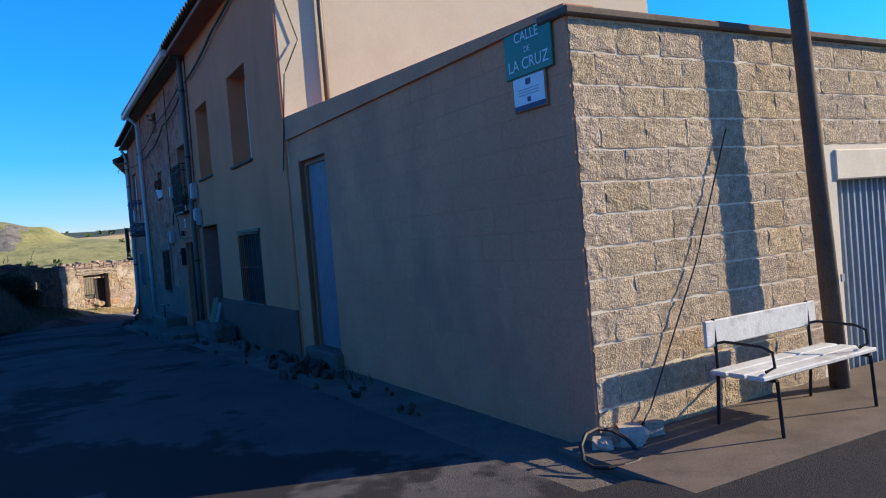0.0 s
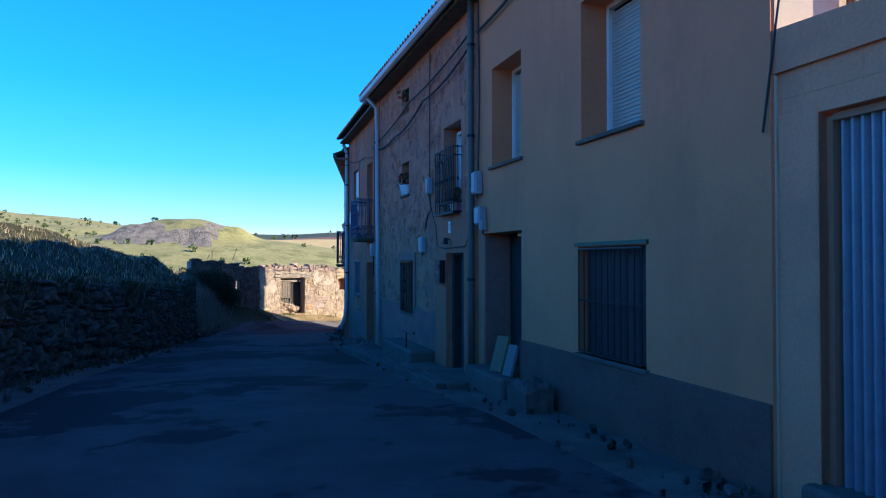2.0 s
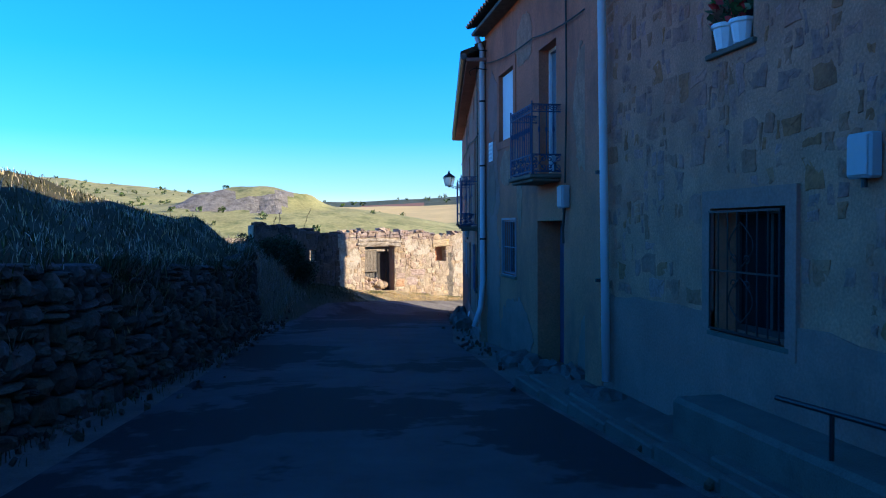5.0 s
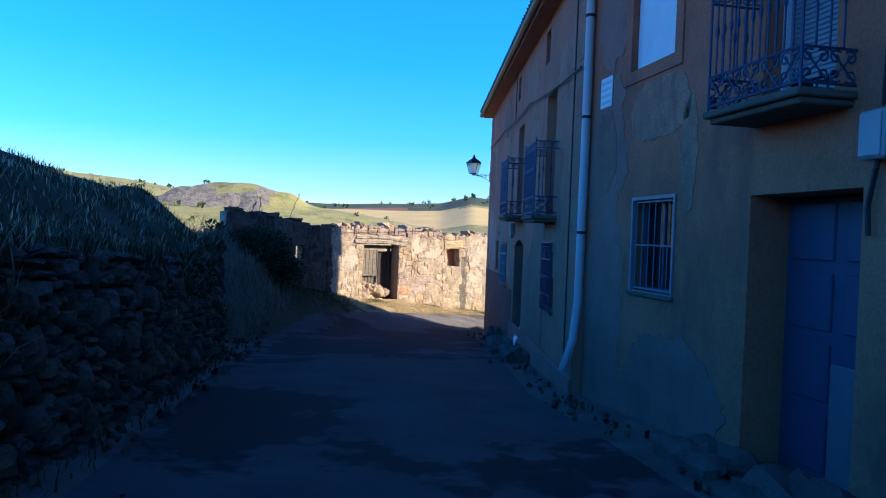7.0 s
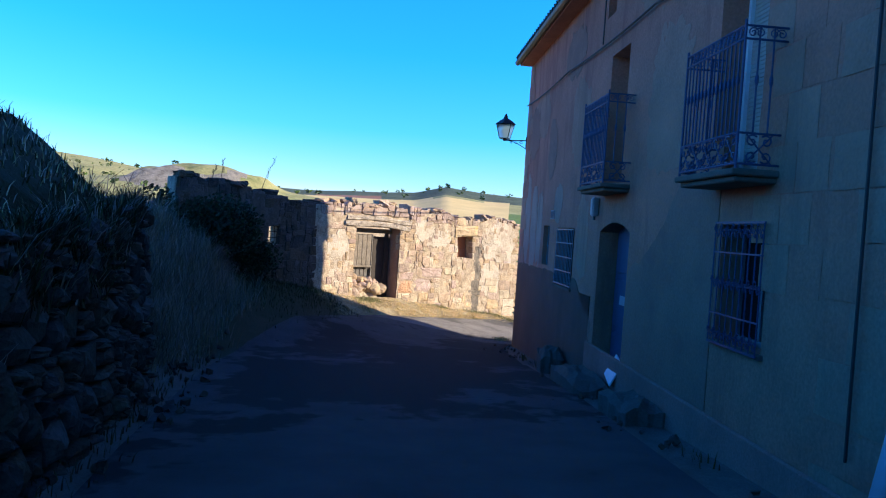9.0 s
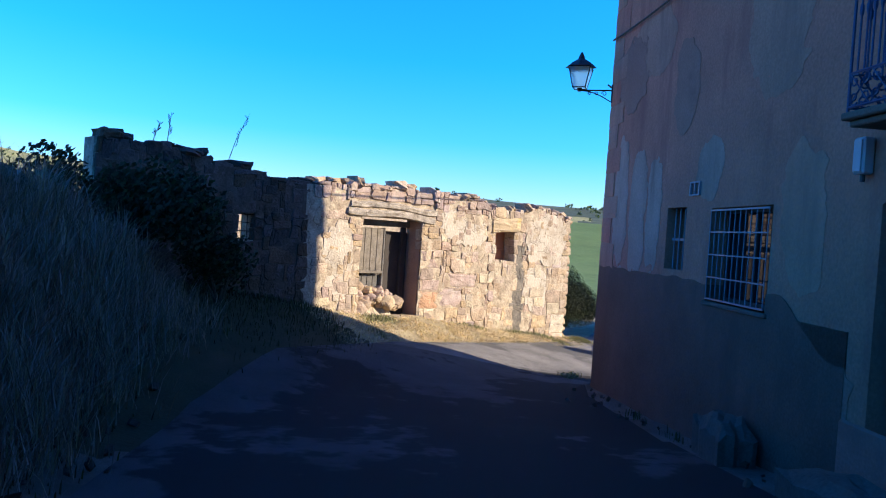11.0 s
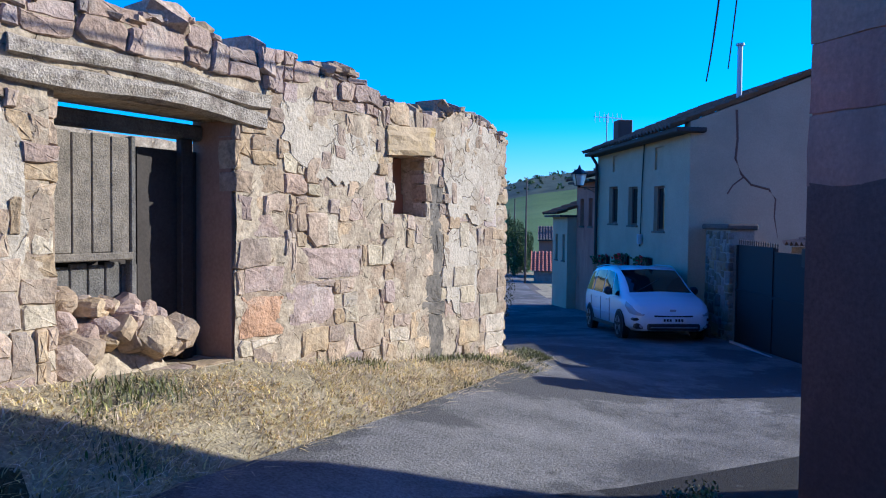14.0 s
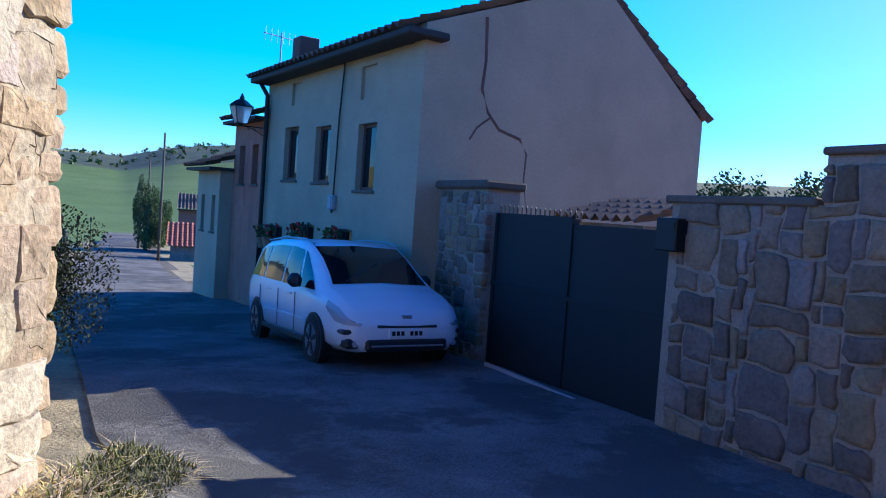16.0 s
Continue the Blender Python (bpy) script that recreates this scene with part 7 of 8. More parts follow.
meter_box(H5, 2.75, -0.5, 0.16, 0.26, 0.1, "small white box on the beige facade")
lantern(H5 @ Matrix.Translation((L5 - 0.05, 0.0, 0.95)), "black iron street lantern on the beige house")
for w0, w1, z in ((2.0, 2.8, -0.95), (3.6, 4.3, -0.95), (5.2, 6.0, -1.05)):
    flower_pot(H5, (w0 + w1) / 2 - 0.15, 0.2, z - 0.5, 1.2, "", "potted red geranium on a window guard", "flower_red")
    flower_pot(H5, (w0 + w1) / 2 + 0.18, 0.2, z - 0.5, 1.1, "", "potted red geranium on a window guard", "flower_red")
cable([Vector((13.7, 50.5, 3.3)), Vector((3.4, 42.0, 3.5))], 0.016, "overhead power cable over the lane", 0.3)
cable([Vector((14.1, 50.2, 3.6)), Vector((3.6, 41.95, 4.4))], 0.014, "overhead power cable over the lane", 0.2)


def small_house(m, w, h, depth, mat, label, wins, z0, chimney=False):
    t = thing("house", m, label, "house", "lane houses")
    part("wall", wall_mesh(0, w, z0, h, wins, 0.35), mat, t)
    part("side_wall", boxes((0.0, 0.3, -depth, -0.36, z0, h), (w - 0.3, w, -depth, -0.36, z0, h), (0.31, w - 0.31, -depth, -depth + 0.3, z0, h)), mat, t)
    for q in wins:
        glass_window(t, *q, depth=0.12, mat="wood_brown", mullions=0)
    part("eave", boxes((-0.1, w + 0.1, -0.3, 0.3, h, h + 0.07)), "wood_dark", t)
    roof_sheet("roof", t, -0.1, w + 0.1, 0.38, h + 0.1, -depth / 2, h + 0.1 + depth * 0.2)
    roof_sheet("roof", t, -0.1, w + 0.1, -depth - 0.3, h + 0.1, -depth / 2, h + 0.1 + depth * 0.2)
    if chimney:
        part("chimney", boxes((w * 0.6, w * 0.6 + 0.4, -1.6, -1.2, h, h + 1.5)), "white", t)
    return t


M["render_pink"] = material("dull_red_render", (0.3, 0.14, 0.1), 0.92, var=0.15, scale=0.8, fine=30, bump=0.3)
u5 = (Vector((15.48, 56.04)) - Vector((12.54, 49.97))).normalized()
P6 = Vector((12.54, 49.97)) + u5 * (L5 + 0.05)
P7 = P6 + u5 * 2.15
small_house(frame_of(P6, P6 + u5), 2.1, 1.2, 5, "render_h4", "narrow weathered house with a low eave", [(0.4, 0.8, -0.2, 0.7), (1.3, 1.7, -0.2, 0.7)], -3.8)
small_house(frame_of(P7 + Vector((-0.3, 0.1)), P7 + u5 + Vector((-0.3, 0.1))), 1.9, 0.1, 5, "render_h5", "low pale house farther down the lane", [(0.3, 0.6, -1.4, -0.5), (1.2, 1.5, -1.4, -0.5)], -4.4, False)
P8 = Vector((38.5, 79.8))
small_house(frame_of(P8, P8 + Vector((-0.77, 0.64))), 4.2, -1.5, 5, "render_pink", "reddish house beyond the lane", [(2, 2.7, -2.9, -2.1)], -6, True)


def antenna():
    b = at(H5, L5 + 1.6, -0.8, 1.9)
    t = thing("antenna", Matrix.Translation(b), "thin metal television antenna on a roof", "antenna")
    part("mast", tubes((((0, 0, 0), (0, 0, 1.6)), 0.02), seg=6), "pvc", t)
    part("boom", tubes((((-0.5, 0.1, 1.5), (0.6, -0.1, 1.5)), 0.012), seg=5), "pvc", t)
    me = mesh_of(tubes((((0, 0, -0.16), (0, 0, 0.16)), 0.008), seg=5), "pvc", "element")
    children(t, "element", me, [(-0.45 + 0.17 * k, 0.08 - 0.03 * k, 1.5) for k in range(7)])


antenna()


def shed():
    c = Vector((31.6, 73.7))
    m = frame_of(c, c + Vector((-0.77, 0.64)))
    t = thing("shed", m, "low stone shed with a bright red tile roof", "shed")
    z = -5.4
    part("wall", boxes((0, 3.1, -3, 0, z, -3.2), bevel=0.03), "wall_stone5", t)
    roof_sheet("roof", t, -0.2, 3.3, 0.3, -3.2, -2.6, -2.05, "roof_red", 0.24)


shed()


def garden_wall():
    """Built along the wall from the gate pillar; lengths run back along its frame."""
    fl = lambda a, b, *r: (-b, -a, *r)
    t = thing("garden_wall", GW, "low wall of large pale stones beside a black gate", "wall")
    part("core", boxes(fl(3.36, 4.88, -0.42, 0.0, -2.9, -0.32), fl(4.88, 5.45, -0.42, 0.0, -2.7, 0.06)), "mortar_grey", t)
    part("coping", boxes(fl(3.3, 4.85, -0.46, 0.05, -0.32, -0.25), fl(4.86, 5.5, -0.46, 0.05, 0.06, 0.12), bevel=0.015), "concrete", t)
    step = [(-4.88, -3.0, -0.34, 0.5)]
    rects = pack(-5.45, -3.38, -2.7, 0.06, 0.1, (2, 5), (2, 4), 41, step)
    set_cells(t, "stone", fitted_cells(rects, 42), ["wall_stone5"], 0.12, (0.01, 0.04), 42, 0.016, 0.02, smooth=True)
    p = thing("gate_pillar", GW, "square stone gate pillar with a slab cap", "pillar")
    part("core", boxes(fl(-1.35, 0.02, -0.5, 0.0, -3.0, -0.2)), "mortar_grey", p)
    rects = pack(-0.04, 1.37, -2.75, -0.2, 0.09, (2, 4), (2, 3), 43)
    set_cells(p, "stone", fitted_cells(rects, 44), ["wall_stone5"], 0.1, (0.0, 0.03), 44, 0.012, 0.016, smooth=True)
    part("cap", boxes(fl(-1.42, 0.1, -0.56, 0.08, -0.2, -0.08), bevel=0.03), "concrete", p)
    g = thing("gate", GW, "black sheet metal gate with a spiked top", "gate")
    part("leaf", boxes(fl(0.06, 1.68, -0.2, -0.14, -2.62, -0.5)), "gate_black", g)
    part("leaf", boxes(fl(1.7, 3.32, -0.2, -0.14, -2.6, -0.58)), "gate_black", g)
    part("gate_frame", boxes(fl(0.04, 3.34, -0.22, -0.12, -1.45, -1.4), fl(0.06, 0.12, -0.22, -0.12, -2.62, -0.5), fl(3.26, 3.32, -0.22, -0.12, -2.62, -0.58), fl(1.66, 1.72, -0.22, -0.12, -2.62, -0.52)), "gate_black", g)
    sp = mesh_of(tubes((((0, 0, 0), (0, 0, 0.1), (0, 0, 0.13)), [0.008, 0.012, 0.001]), seg=5), "iron", "spike")
    children(g, "spike", sp, [(-0.1 - 0.1 * k, -0.17, -0.505 - 0.025 * k * 0.1) for k in range(18)])
    # pale line on the ground before the gate, built as a thin bar
    r = part("gate_line", boxes(fl(0.45, 2.3, 0.1, 0.13, -2.5, -2.4)), "meter_box")
    r.matrix_basis = GW
    tagged(r, "pale line on the ground along the gate", "rail")
    b = thing("letter_box", GW @ Matrix.Translation((-3.45, 0.0, -0.6)), "black letter box on the garden wall", "letter box")
    part("box", boxes((-0.12, 0.14, 0.0, 0.14, -0.16, 0.14), bevel=0.01), "iron", b)
    part("flap", boxes((-0.1, 0.12, 0.14, 0.15, 0.04, 0.1)), "iron", b)
    r = thing("outhouse", GW @ Matrix.Translation((-1.45, -1.4, 0)), "small outhouse roof of old clay tiles", "shed")
    part("wall", boxes((0, 1.7, -1.2, 0, -2.7, -0.54)), "wall_stone5", r)
    roof_sheet("roof", r, -0.1, 1.8, 0.15, -0.5, -1.3, -0.16)


garden_wall()


# ---- parked car ----
def car():
    heading = Vector((10.23 - 11.6, 49.55 - 51.9)).normalized()
    ctr = Vector((11.66, 50.5))
    gz = street_z(ctr.x, ctr.y)
    m = Matrix.Translation((ctr.x, ctr.y, gz + 0.005)) @ Matrix.Rotation(math.atan2(heading.y, heading.x), 4, "Z") @ Matrix.Rotation(radians(-3.2), 4, "Y") @ Matrix.Scale(0.94, 4)
    t = thing("car", m, "white compact people carrier parked beside the beige house", "car")
    # stations along the length: x, sill height, bumper half width, belt z, roof z, roof half width
    ST = [(-2.28, 0.5, 0.62, 0.9, 0.95, 0.55), (-2.22, 0.36, 0.8, 0.95, 1.2, 0.6), (-2.0, 0.27, 0.88, 0.97, 1.48, 0.64), (-1.5, 0.24, 0.91, 0.97, 1.57, 0.67), (-0.8, 0.23, 0.915, 0.95, 1.61, 0.68), (0.0, 0.23, 0.915, 0.93, 1.6, 0.68),
          (0.45, 0.23, 0.915, 0.92, 1.54, 0.67), (0.85, 0.23, 0.91, 0.92, 1.37, 0.67), (1.2, 0.23, 0.91, 0.91, 1.16, 0.69), (1.45, 0.23, 0.9, 0.9, 1.01, 0.73), (1.75, 0.23, 0.88, 0.86, 0.94, 0.72), (2.0, 0.24, 0.85, 0.78, 0.85, 0.7), (2.16, 0.25, 0.79, 0.7, 0.76, 0.64), (2.24, 0.27, 0.7, 0.62, 0.66, 0.56), (2.28, 0.33, 0.58, 0.54, 0.56, 0.48)]
    NS = 11
    def ring(x, sill, hw, belt, roof, rw):
        pts = [(0.0, sill), (hw * 0.8, sill), (hw * 0.97, sill + 0.1), (hw, (sill + belt) / 2), (hw * 0.985, belt - 0.08), (hw * 0.95, belt)]
        k = [(0.15, 0.2), (0.5, 0.62), (0.85, 0.93), (1.0, 1.0)]
        for a, b in k:
            y = hw * 0.95 + (rw - hw * 0.95) * a
            pts.append((y, belt + (roof - belt) * b))
        pts.append((0.0, roof + 0.03))
        return pts
    body = bmesh.new()
    dense = []
    for a, b in zip(ST, ST[1:]):
        for k in range(3):
            u = k / 3
            dense.append([p + (q - p) * u for p, q in zip(a, b)])
    dense.append(list(ST[-1]))
    rings = [ring(*s) for s in dense]
    def quad(bm, i, j, side, off=0.0):
        vs = []
        for (ii, jj) in ((i, j), (i + 1, j), (i + 1, j + 1), (i, j + 1)):
            y, z = rings[ii][jj]
            vs.append(bm.verts.new((dense[ii][0], side * y, z)))
        return bm.faces.new(vs)
    for side in (1, -1):
        for i in range(len(rings) - 1):
            x = (dense[i][0] + dense[i + 1][0]) / 2
            for j in range(len(rings[0]) - 1):
                quad(body, i, j, side)
    for i in (0, len(rings) - 1):
        for side in (1, -1):
            body.faces.new([body.verts.new((dense[i][0], side * y, z)) for y, z in rings[i]])
    bmesh.ops.remove_doubles(body, verts=body.verts, dist=0.0005)
    part("body", body, "car_white", t, "white painted body", smooth=True)

    def section(x):
        return ring(x, *[lerp_table([(q[0], q[k]) for q in ST], x) for k in range(1, 6)])

    def side_y(x, z):
        pts = section(x)[2:]
        for (y0, z0), (y1, z1) in zip(pts, pts[1:]):
            if z0 <= z <= z1:
                return y0 + (y1 - y0) * (z - z0) / max(1e-6, z1 - z0)
        return pts[0][0] if z < pts[0][1] else pts[-2][0]

    def sheet(rows, name, mat_, label):
        bm = bmesh.new()
        vs = [[bm.verts.new(p) for p in r] for r in rows]
        for p, q in zip(vs, vs[1:]):
            for k in range(len(p) - 1):
                bm.faces.new((p[k], p[k + 1], q[k + 1], q[k]))
        part(name, bm, mat_, t, label, smooth=True)

    belt = lambda x: lerp_table([(q[0], q[3]) for q in ST], x)
    roof = lambda x: lerp_table([(q[0], q[4]) for q in ST], x)
    for s in (1, -1):
        for b0, b1, t0, t1 in ((-1.98, -1.22, -1.78, -1.22), (-1.14, -0.26, -1.14, -0.26), (-0.18, 0.55, -0.18, 0.36), (0.63, 1.2, 0.44, 0.5)):
            rows = []
            for i in range(7):
                u = i / 6
                row = []
                for j in range(6):
                    v = j / 5
                    xb, xt = b0 + (b1 - b0) * u, t0 + (t1 - t0) * u
                    x = xb + (xt - xb) * v
                    lo = belt(xb) + 0.035
                    z = lo + (belt(xt) + (roof(xt) - belt(xt)) * 0.86 - lo) * v
                    row.append((x, s * (side_y(x, z) + 0.007), z))
                rows.append(row)
            sheet(rows, "side_window", "pane", "dark tinted glass")
        rows = []
        for i in range(9):
            x = 1.7 + 0.555 * i / 8
            lo = lerp_table([(1.7, 0.76), (1.95, 0.62), (2.26, 0.57)], x)
            hi = lerp_table([(1.7, 0.86), (2.0, 0.78), (2.26, 0.6)], x)
            rows.append([(x + 0.012, s * (side_y(x, lo + (hi - lo) * j / 4) + 0.008), lo + (hi - lo) * j / 4) for j in range(5)])
        sheet(rows, "headlight", "headlight", "clear headlight")
    rows = []
    for i in range(11):
        x = 0.52 + 0.9 * i / 10
        rw = lerp_table([(q[0], q[5]) for q in ST], x)
        rows.append([(x, y * rw * 0.95, roof(x) + 0.03 * (1 - abs(y) * 0.95) + 0.008) for y in [-1 + k / 4 for k in range(9)]])
    sheet(rows, "windscreen", "pane", "dark tinted windscreen")
    # wheel arches, wheels
    for x in (-1.365, 1.365):
        for s in (1, -1):
            part("wheel_arch", tubes((((x, s * 0.88, 0.32), (x, s * 0.919, 0.32)), 0.35), seg=24), "black_plastic", t)
            w = part("wheel", tubes((((x, s * 0.74, 0.315), (x, s * 0.76, 0.315), (x, s * 0.92, 0.315), (x, s * 0.94, 0.315)), [0.28, 0.315, 0.315, 0.28]), seg=24), "rubber", t, "black tyre", smooth=False)
            part("rim", tubes((((x, s * 0.9, 0.315), (x, s * 0.945, 0.315)), 0.21), seg=20), "alloy", w)
            hub = mesh_of(boxes((-0.025, 0.025, 0, 0.014, 0.04, 0.2)), "black_plastic", "spoke_gap")
            children(w, "spoke_gap", hub, [Matrix.Translation((x, s * 0.945 - (0.0 if s > 0 else 0.012), 0.315)) @ Matrix.Rotation(radians(72 * k), 4, "Y") for k in range(5)])
    for s in (1, -1):
        mr = part("mirror", tubes((((0.72, s * 0.9, 0.98), (0.75, s * 1.0, 1.02)), 0.03), (((0.7, s * 0.98, 1.05), (0.8, s * 1.0, 1.05), (0.86, s * 1.02, 1.05)), [0.1, 0.1, 0.05]), seg=10), "black_plastic", t)
        part("fog_lamp_recess", boxes((2.0, 2.235, s * 0.68 - 0.12, s * 0.68 + 0.1, 0.3, 0.42), bevel=0.03), "black_plastic", t)
        part("bumper_slot", boxes((1.95, 2.215, s * 0.7 - 0.14, s * 0.7 + 0.1, 0.47, 0.53), bevel=0.02), "black_plastic", t)
        part("door_strip", boxes((-1.0, 1.0, s * 0.915 - 0.006, s * 0.915 + 0.012, 0.52, 0.56), bevel=0.004), "car_white", t)
        for x in (-0.75, 0.3):
            part("door_handle", boxes((x - 0.09, x + 0.09, s * 0.91 - 0.01, s * 0.91 + 0.02, 0.83, 0.86), bevel=0.006), "car_white", t)
    part("lower_grille", boxes((2.1, 2.305, -0.56, 0.56, 0.27, 0.42), bevel=0.03), "black_plastic", t)
    part("bumper_bar", boxes((2.2, 2.318, -0.5, 0.5, 0.325, 0.345), bevel=0.006), "alloy", t)
    for s in (1, -1):
        for x0, x1 in ((0.58, 0.585), (-0.22, -0.215), (-1.18, -1.175)):
            part("door_seam", boxes((x0, x1, s * 0.916 - 0.012, s * 0.916 + 0.003, 0.34, 0.88)), "bar_grey", t)
        part("sill_trim", boxes((-0.98, 0.98, s * 0.905 - 0.02, s * 0.905 + 0.014, 0.24, 0.32), bevel=0.01), "black_plastic", t)
        part("roof_rail", tubes((((-1.7, s * 0.64, 1.585), (-0.8, s * 0.65, 1.645), (0.2, s * 0.65, 1.62), (0.5, s * 0.64, 1.55)), 0.014), seg=6), "alloy", t)
        part("fog_lamp", tubes((((2.2, s * 0.68, 0.36), (2.242, s * 0.68, 0.36)), 0.04), seg=12), "headlight", t)
    part("upper_grille", boxes((2.16, 2.285, -0.42, 0.42, 0.545, 0.59), bevel=0.014), "black_plastic", t)
    part("chrome_bar", boxes((2.1, 2.24, -0.52, 0.52, 0.64, 0.655), bevel=0.005), "alloy", t)
    part("badge", boxes((2.16, 2.25, -0.07, 0.07, 0.645, 0.71), bevel=0.012), "alloy", t)
    n = part("number_plate", boxes((2.26, 2.3, -0.26, 0.26, 0.435, 0.54), bevel=0.004), "white", t)
    me = mesh_of(boxes((2.3, 2.303, -0.022, 0.022, 0.46, 0.515)), "iron", "text_bar")
    children(n, "text_bar", me, [(0, -0.2 + 0.062 * k, 0) for k in (0, 1, 2, 4, 5, 6)])
    part("wiper", tubes((((1.38, -0.5, 1.06), (1.0, 0.1, 1.32)), 0.012), seg=5), "black_plastic", t)


car()


# ---- plants ----
def blades(name, spots, mat, label, h=(0.15, 0.4), w=0.012, seed=1, lean=0.35, category="grass"):
    """Thin bent blades at the spots given as (x, y, z)."""
    rng = random.Random(seed)
    verts, faces = [], []
    for x, y, z in spots:
        a = rng.uniform(0, 6.28)
        hh = rng.uniform(*h)
        dx, dy = math.cos(a), math.sin(a)
        l = rng.uniform(0.1, 1) * lean * hh
        b = len(verts)
        ww = w * rng.uniform(0.6, 1.5)
        px, py = -dy * ww, dx * ww
        verts += [(x - px, y - py, z - 0.03), (x + px, y + py, z - 0.03), (x + dx * l * 0.4 - px * 0.7, y + dy * l * 0.4 - py * 0.7, z + hh * 0.6), (x + dx * l * 0.4 + px * 0.7, y + dy * l * 0.4 + py * 0.7, z + hh * 0.6), (x + dx * l, y + dy * l, z + hh)]
        faces += [(b, b + 1, b + 3, b + 2), (b + 2, b + 3, b + 4)]
    me = bpy.data.meshes.new(name)
    me.from_pydata(verts, [], faces)
    me.materials.append(M[mat])
    return tagged(new(name, me), label, category, kind="stuff")


# dry straw of the mound and wall, its colour darkened for the shade
M["grass_shade"] = material("shade_dark_straw", (0.33, 0.25, 0.17), 0.9, var=0.35, scale=2, fine=20, bump=0.0, per_piece=0.45)


def scatter():
    rng = random.Random(77)
    top, slope, foot_dry, foot_green, verge = [], [], [], [], []
    for k in range(60000):
        y = rng.uniform(-2, 34)
        d = rng.random() ** 1.6 * 11
        x = bank_line(y) - 0.3 - d
        if noise.noise(Vector((x * 1.4, y * 1.4, 9))) < rng.uniform(-0.5, 0.25):
            continue
        p = (x, y, ground_z(x, y) - 0.03)
        (top if rng.random() < 0.62 else slope).append(p)
    for k in range(22000):
        s = rng.uniform(-0.5, 8.5)
        q = rng.uniform(0.02, 1.0) ** 0.8 * (1.0 if s < 7.7 else 0.75) * (lerp_table(RUIN_EDGE, s) + 0.12 * noise.noise(Vector((s * 2.0, 1, 0))))
        v = RUIN_M @ Vector((RUIN_L - s, q, 0))
        z = ground_z(v.x, v.y) - 0.03
        clump = noise.noise(Vector((v.x * 1.3, v.y * 1.3, 4)))
        if clump < -0.25 and rng.random() < 0.7:
            continue
        (foot_green if clump + 0.25 * smoothstep(5.5, 7.5, s) - 0.25 * (q - 0.5) > rng.uniform(0.15, 0.65) else foot_dry).append((v.x, v.y, z))
    # weeds on the ruin's shaded side get the dark blades to deepen the shade
    for k in range(5000):
        s, q = rng.uniform(-7, 0), abs(rng.gauss(0.3, 1.0))
        v = RUIN_M @ Vector((RUIN_L - s, q, 0))
        verge.append((v.x, v.y, ground_z(v.x, v.y) - 0.03))
    for k in range(2600):
        y = rng.uniform(0, 41)
        if rng.random() < 0.6:
            x = bank_line(y) + abs(rng.gauss(0, 0.22))
        else:
            x = lerp_table([(0, 0.05), (27, 0.2), (41, 3.0)], y) - 0.08 - abs(rng.gauss(0, 0.12)) if y > 1 else -0.2
            if noise.noise(Vector((y * 0.9, 0, 2))) < 0.1:
                continue
        verge.append((x, y, ground_z(x, y) - 0.02))
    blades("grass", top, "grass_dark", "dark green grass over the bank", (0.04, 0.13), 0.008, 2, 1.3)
    blades("grass", slope, "grass_dry", "dry straw-coloured grass over the bank", (0.05, 0.17), 0.005, 3, 1.5)
    blades("dry_grass", foot_dry, "grass_dry", "flattened straw-yellow grass at the foot of the ruin", (0.012, 0.06), 0.005, 4, 6.0)
    blades("weeds", foot_green, "grass_green", "green weeds among the straw at the ruin", (0.03, 0.1), 0.006, 5, 1.3)
    blades("weeds", verge, "grass_dark", "thin weeds along the edges of the lane", (0.03, 0.13), 0.007, 6, 0.9)
    # tall dry grass and brambles between bank and ruin
    tall, bush = [], []
    for k in range(30000):
        x = rng.gauss(-5.3, 1.0)
        y = rng.uniform(33.2, 41.2)
        edge = lerp_table([(33, -4.7), (35, -4.5), (38, -3.95), (41, -3.0)], y)
        if x > edge - 0.35 * rng.random() or x < -8.0 or noise.noise(Vector((x * 1.1, y * 1.1, 12))) < rng.uniform(-0.7, 0.05):
            continue
        z = ground_z(x, y) - 0.03
        if z < 0.75:
            tall.append((x, y, z))
    hang = []
    hang_dry = []
    for k in range(46000):
        y = rng.uniform(-2, 32.5)
        wild = smoothstep(17, 11, y)
        drop = rng.random() ** (2.2 - 1.1 * wild) * (0.95 + 0.7 * wild)
        if noise.noise(Vector((y * 0.8, drop * 1.4, 21))) < rng.uniform(-0.15, 0.3) + 0.25 * drop * (1 - wild) - 0.2 * wild:
            continue
        x = bank_line(y)
        z = street_z(x, y) + 1.7 + 0.5 * smoothstep(28.5, 33, y) - drop
        (hang if rng.random() < 0.75 else hang_dry).append((x - 0.02 - 0.1 * (1.7 - drop) / 1.7 + rng.uniform(-0.12, 0.08), y, z))
    blades("grass", hang_dry, "grass_shade", "dry grass hanging over the top of the stone wall", (0.08, 0.3), 0.006, 14, 1.7)
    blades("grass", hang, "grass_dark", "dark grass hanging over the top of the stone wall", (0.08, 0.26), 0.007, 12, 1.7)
    feather = []
    for k in range(16):
        y = 34.6 + 5.2 * (k + rng.random()) / 16
        x = lerp_table([(33, -4.6), (35, -4.45), (38, -4.0), (41, -3.1)], y) - rng.uniform(0.2, 1.1)
        if ground_z(x, y) > 0.6:
            continue
        for j in range(520):
            a, r = rng.uniform(0, 6.28), abs(rng.gauss(0, 0.26))
            px, py = x + r * math.cos(a), y + r * math.sin(a)
            feather.append((px, py, ground_z(px, py) + rng.random() ** 1.5 * 0.55))
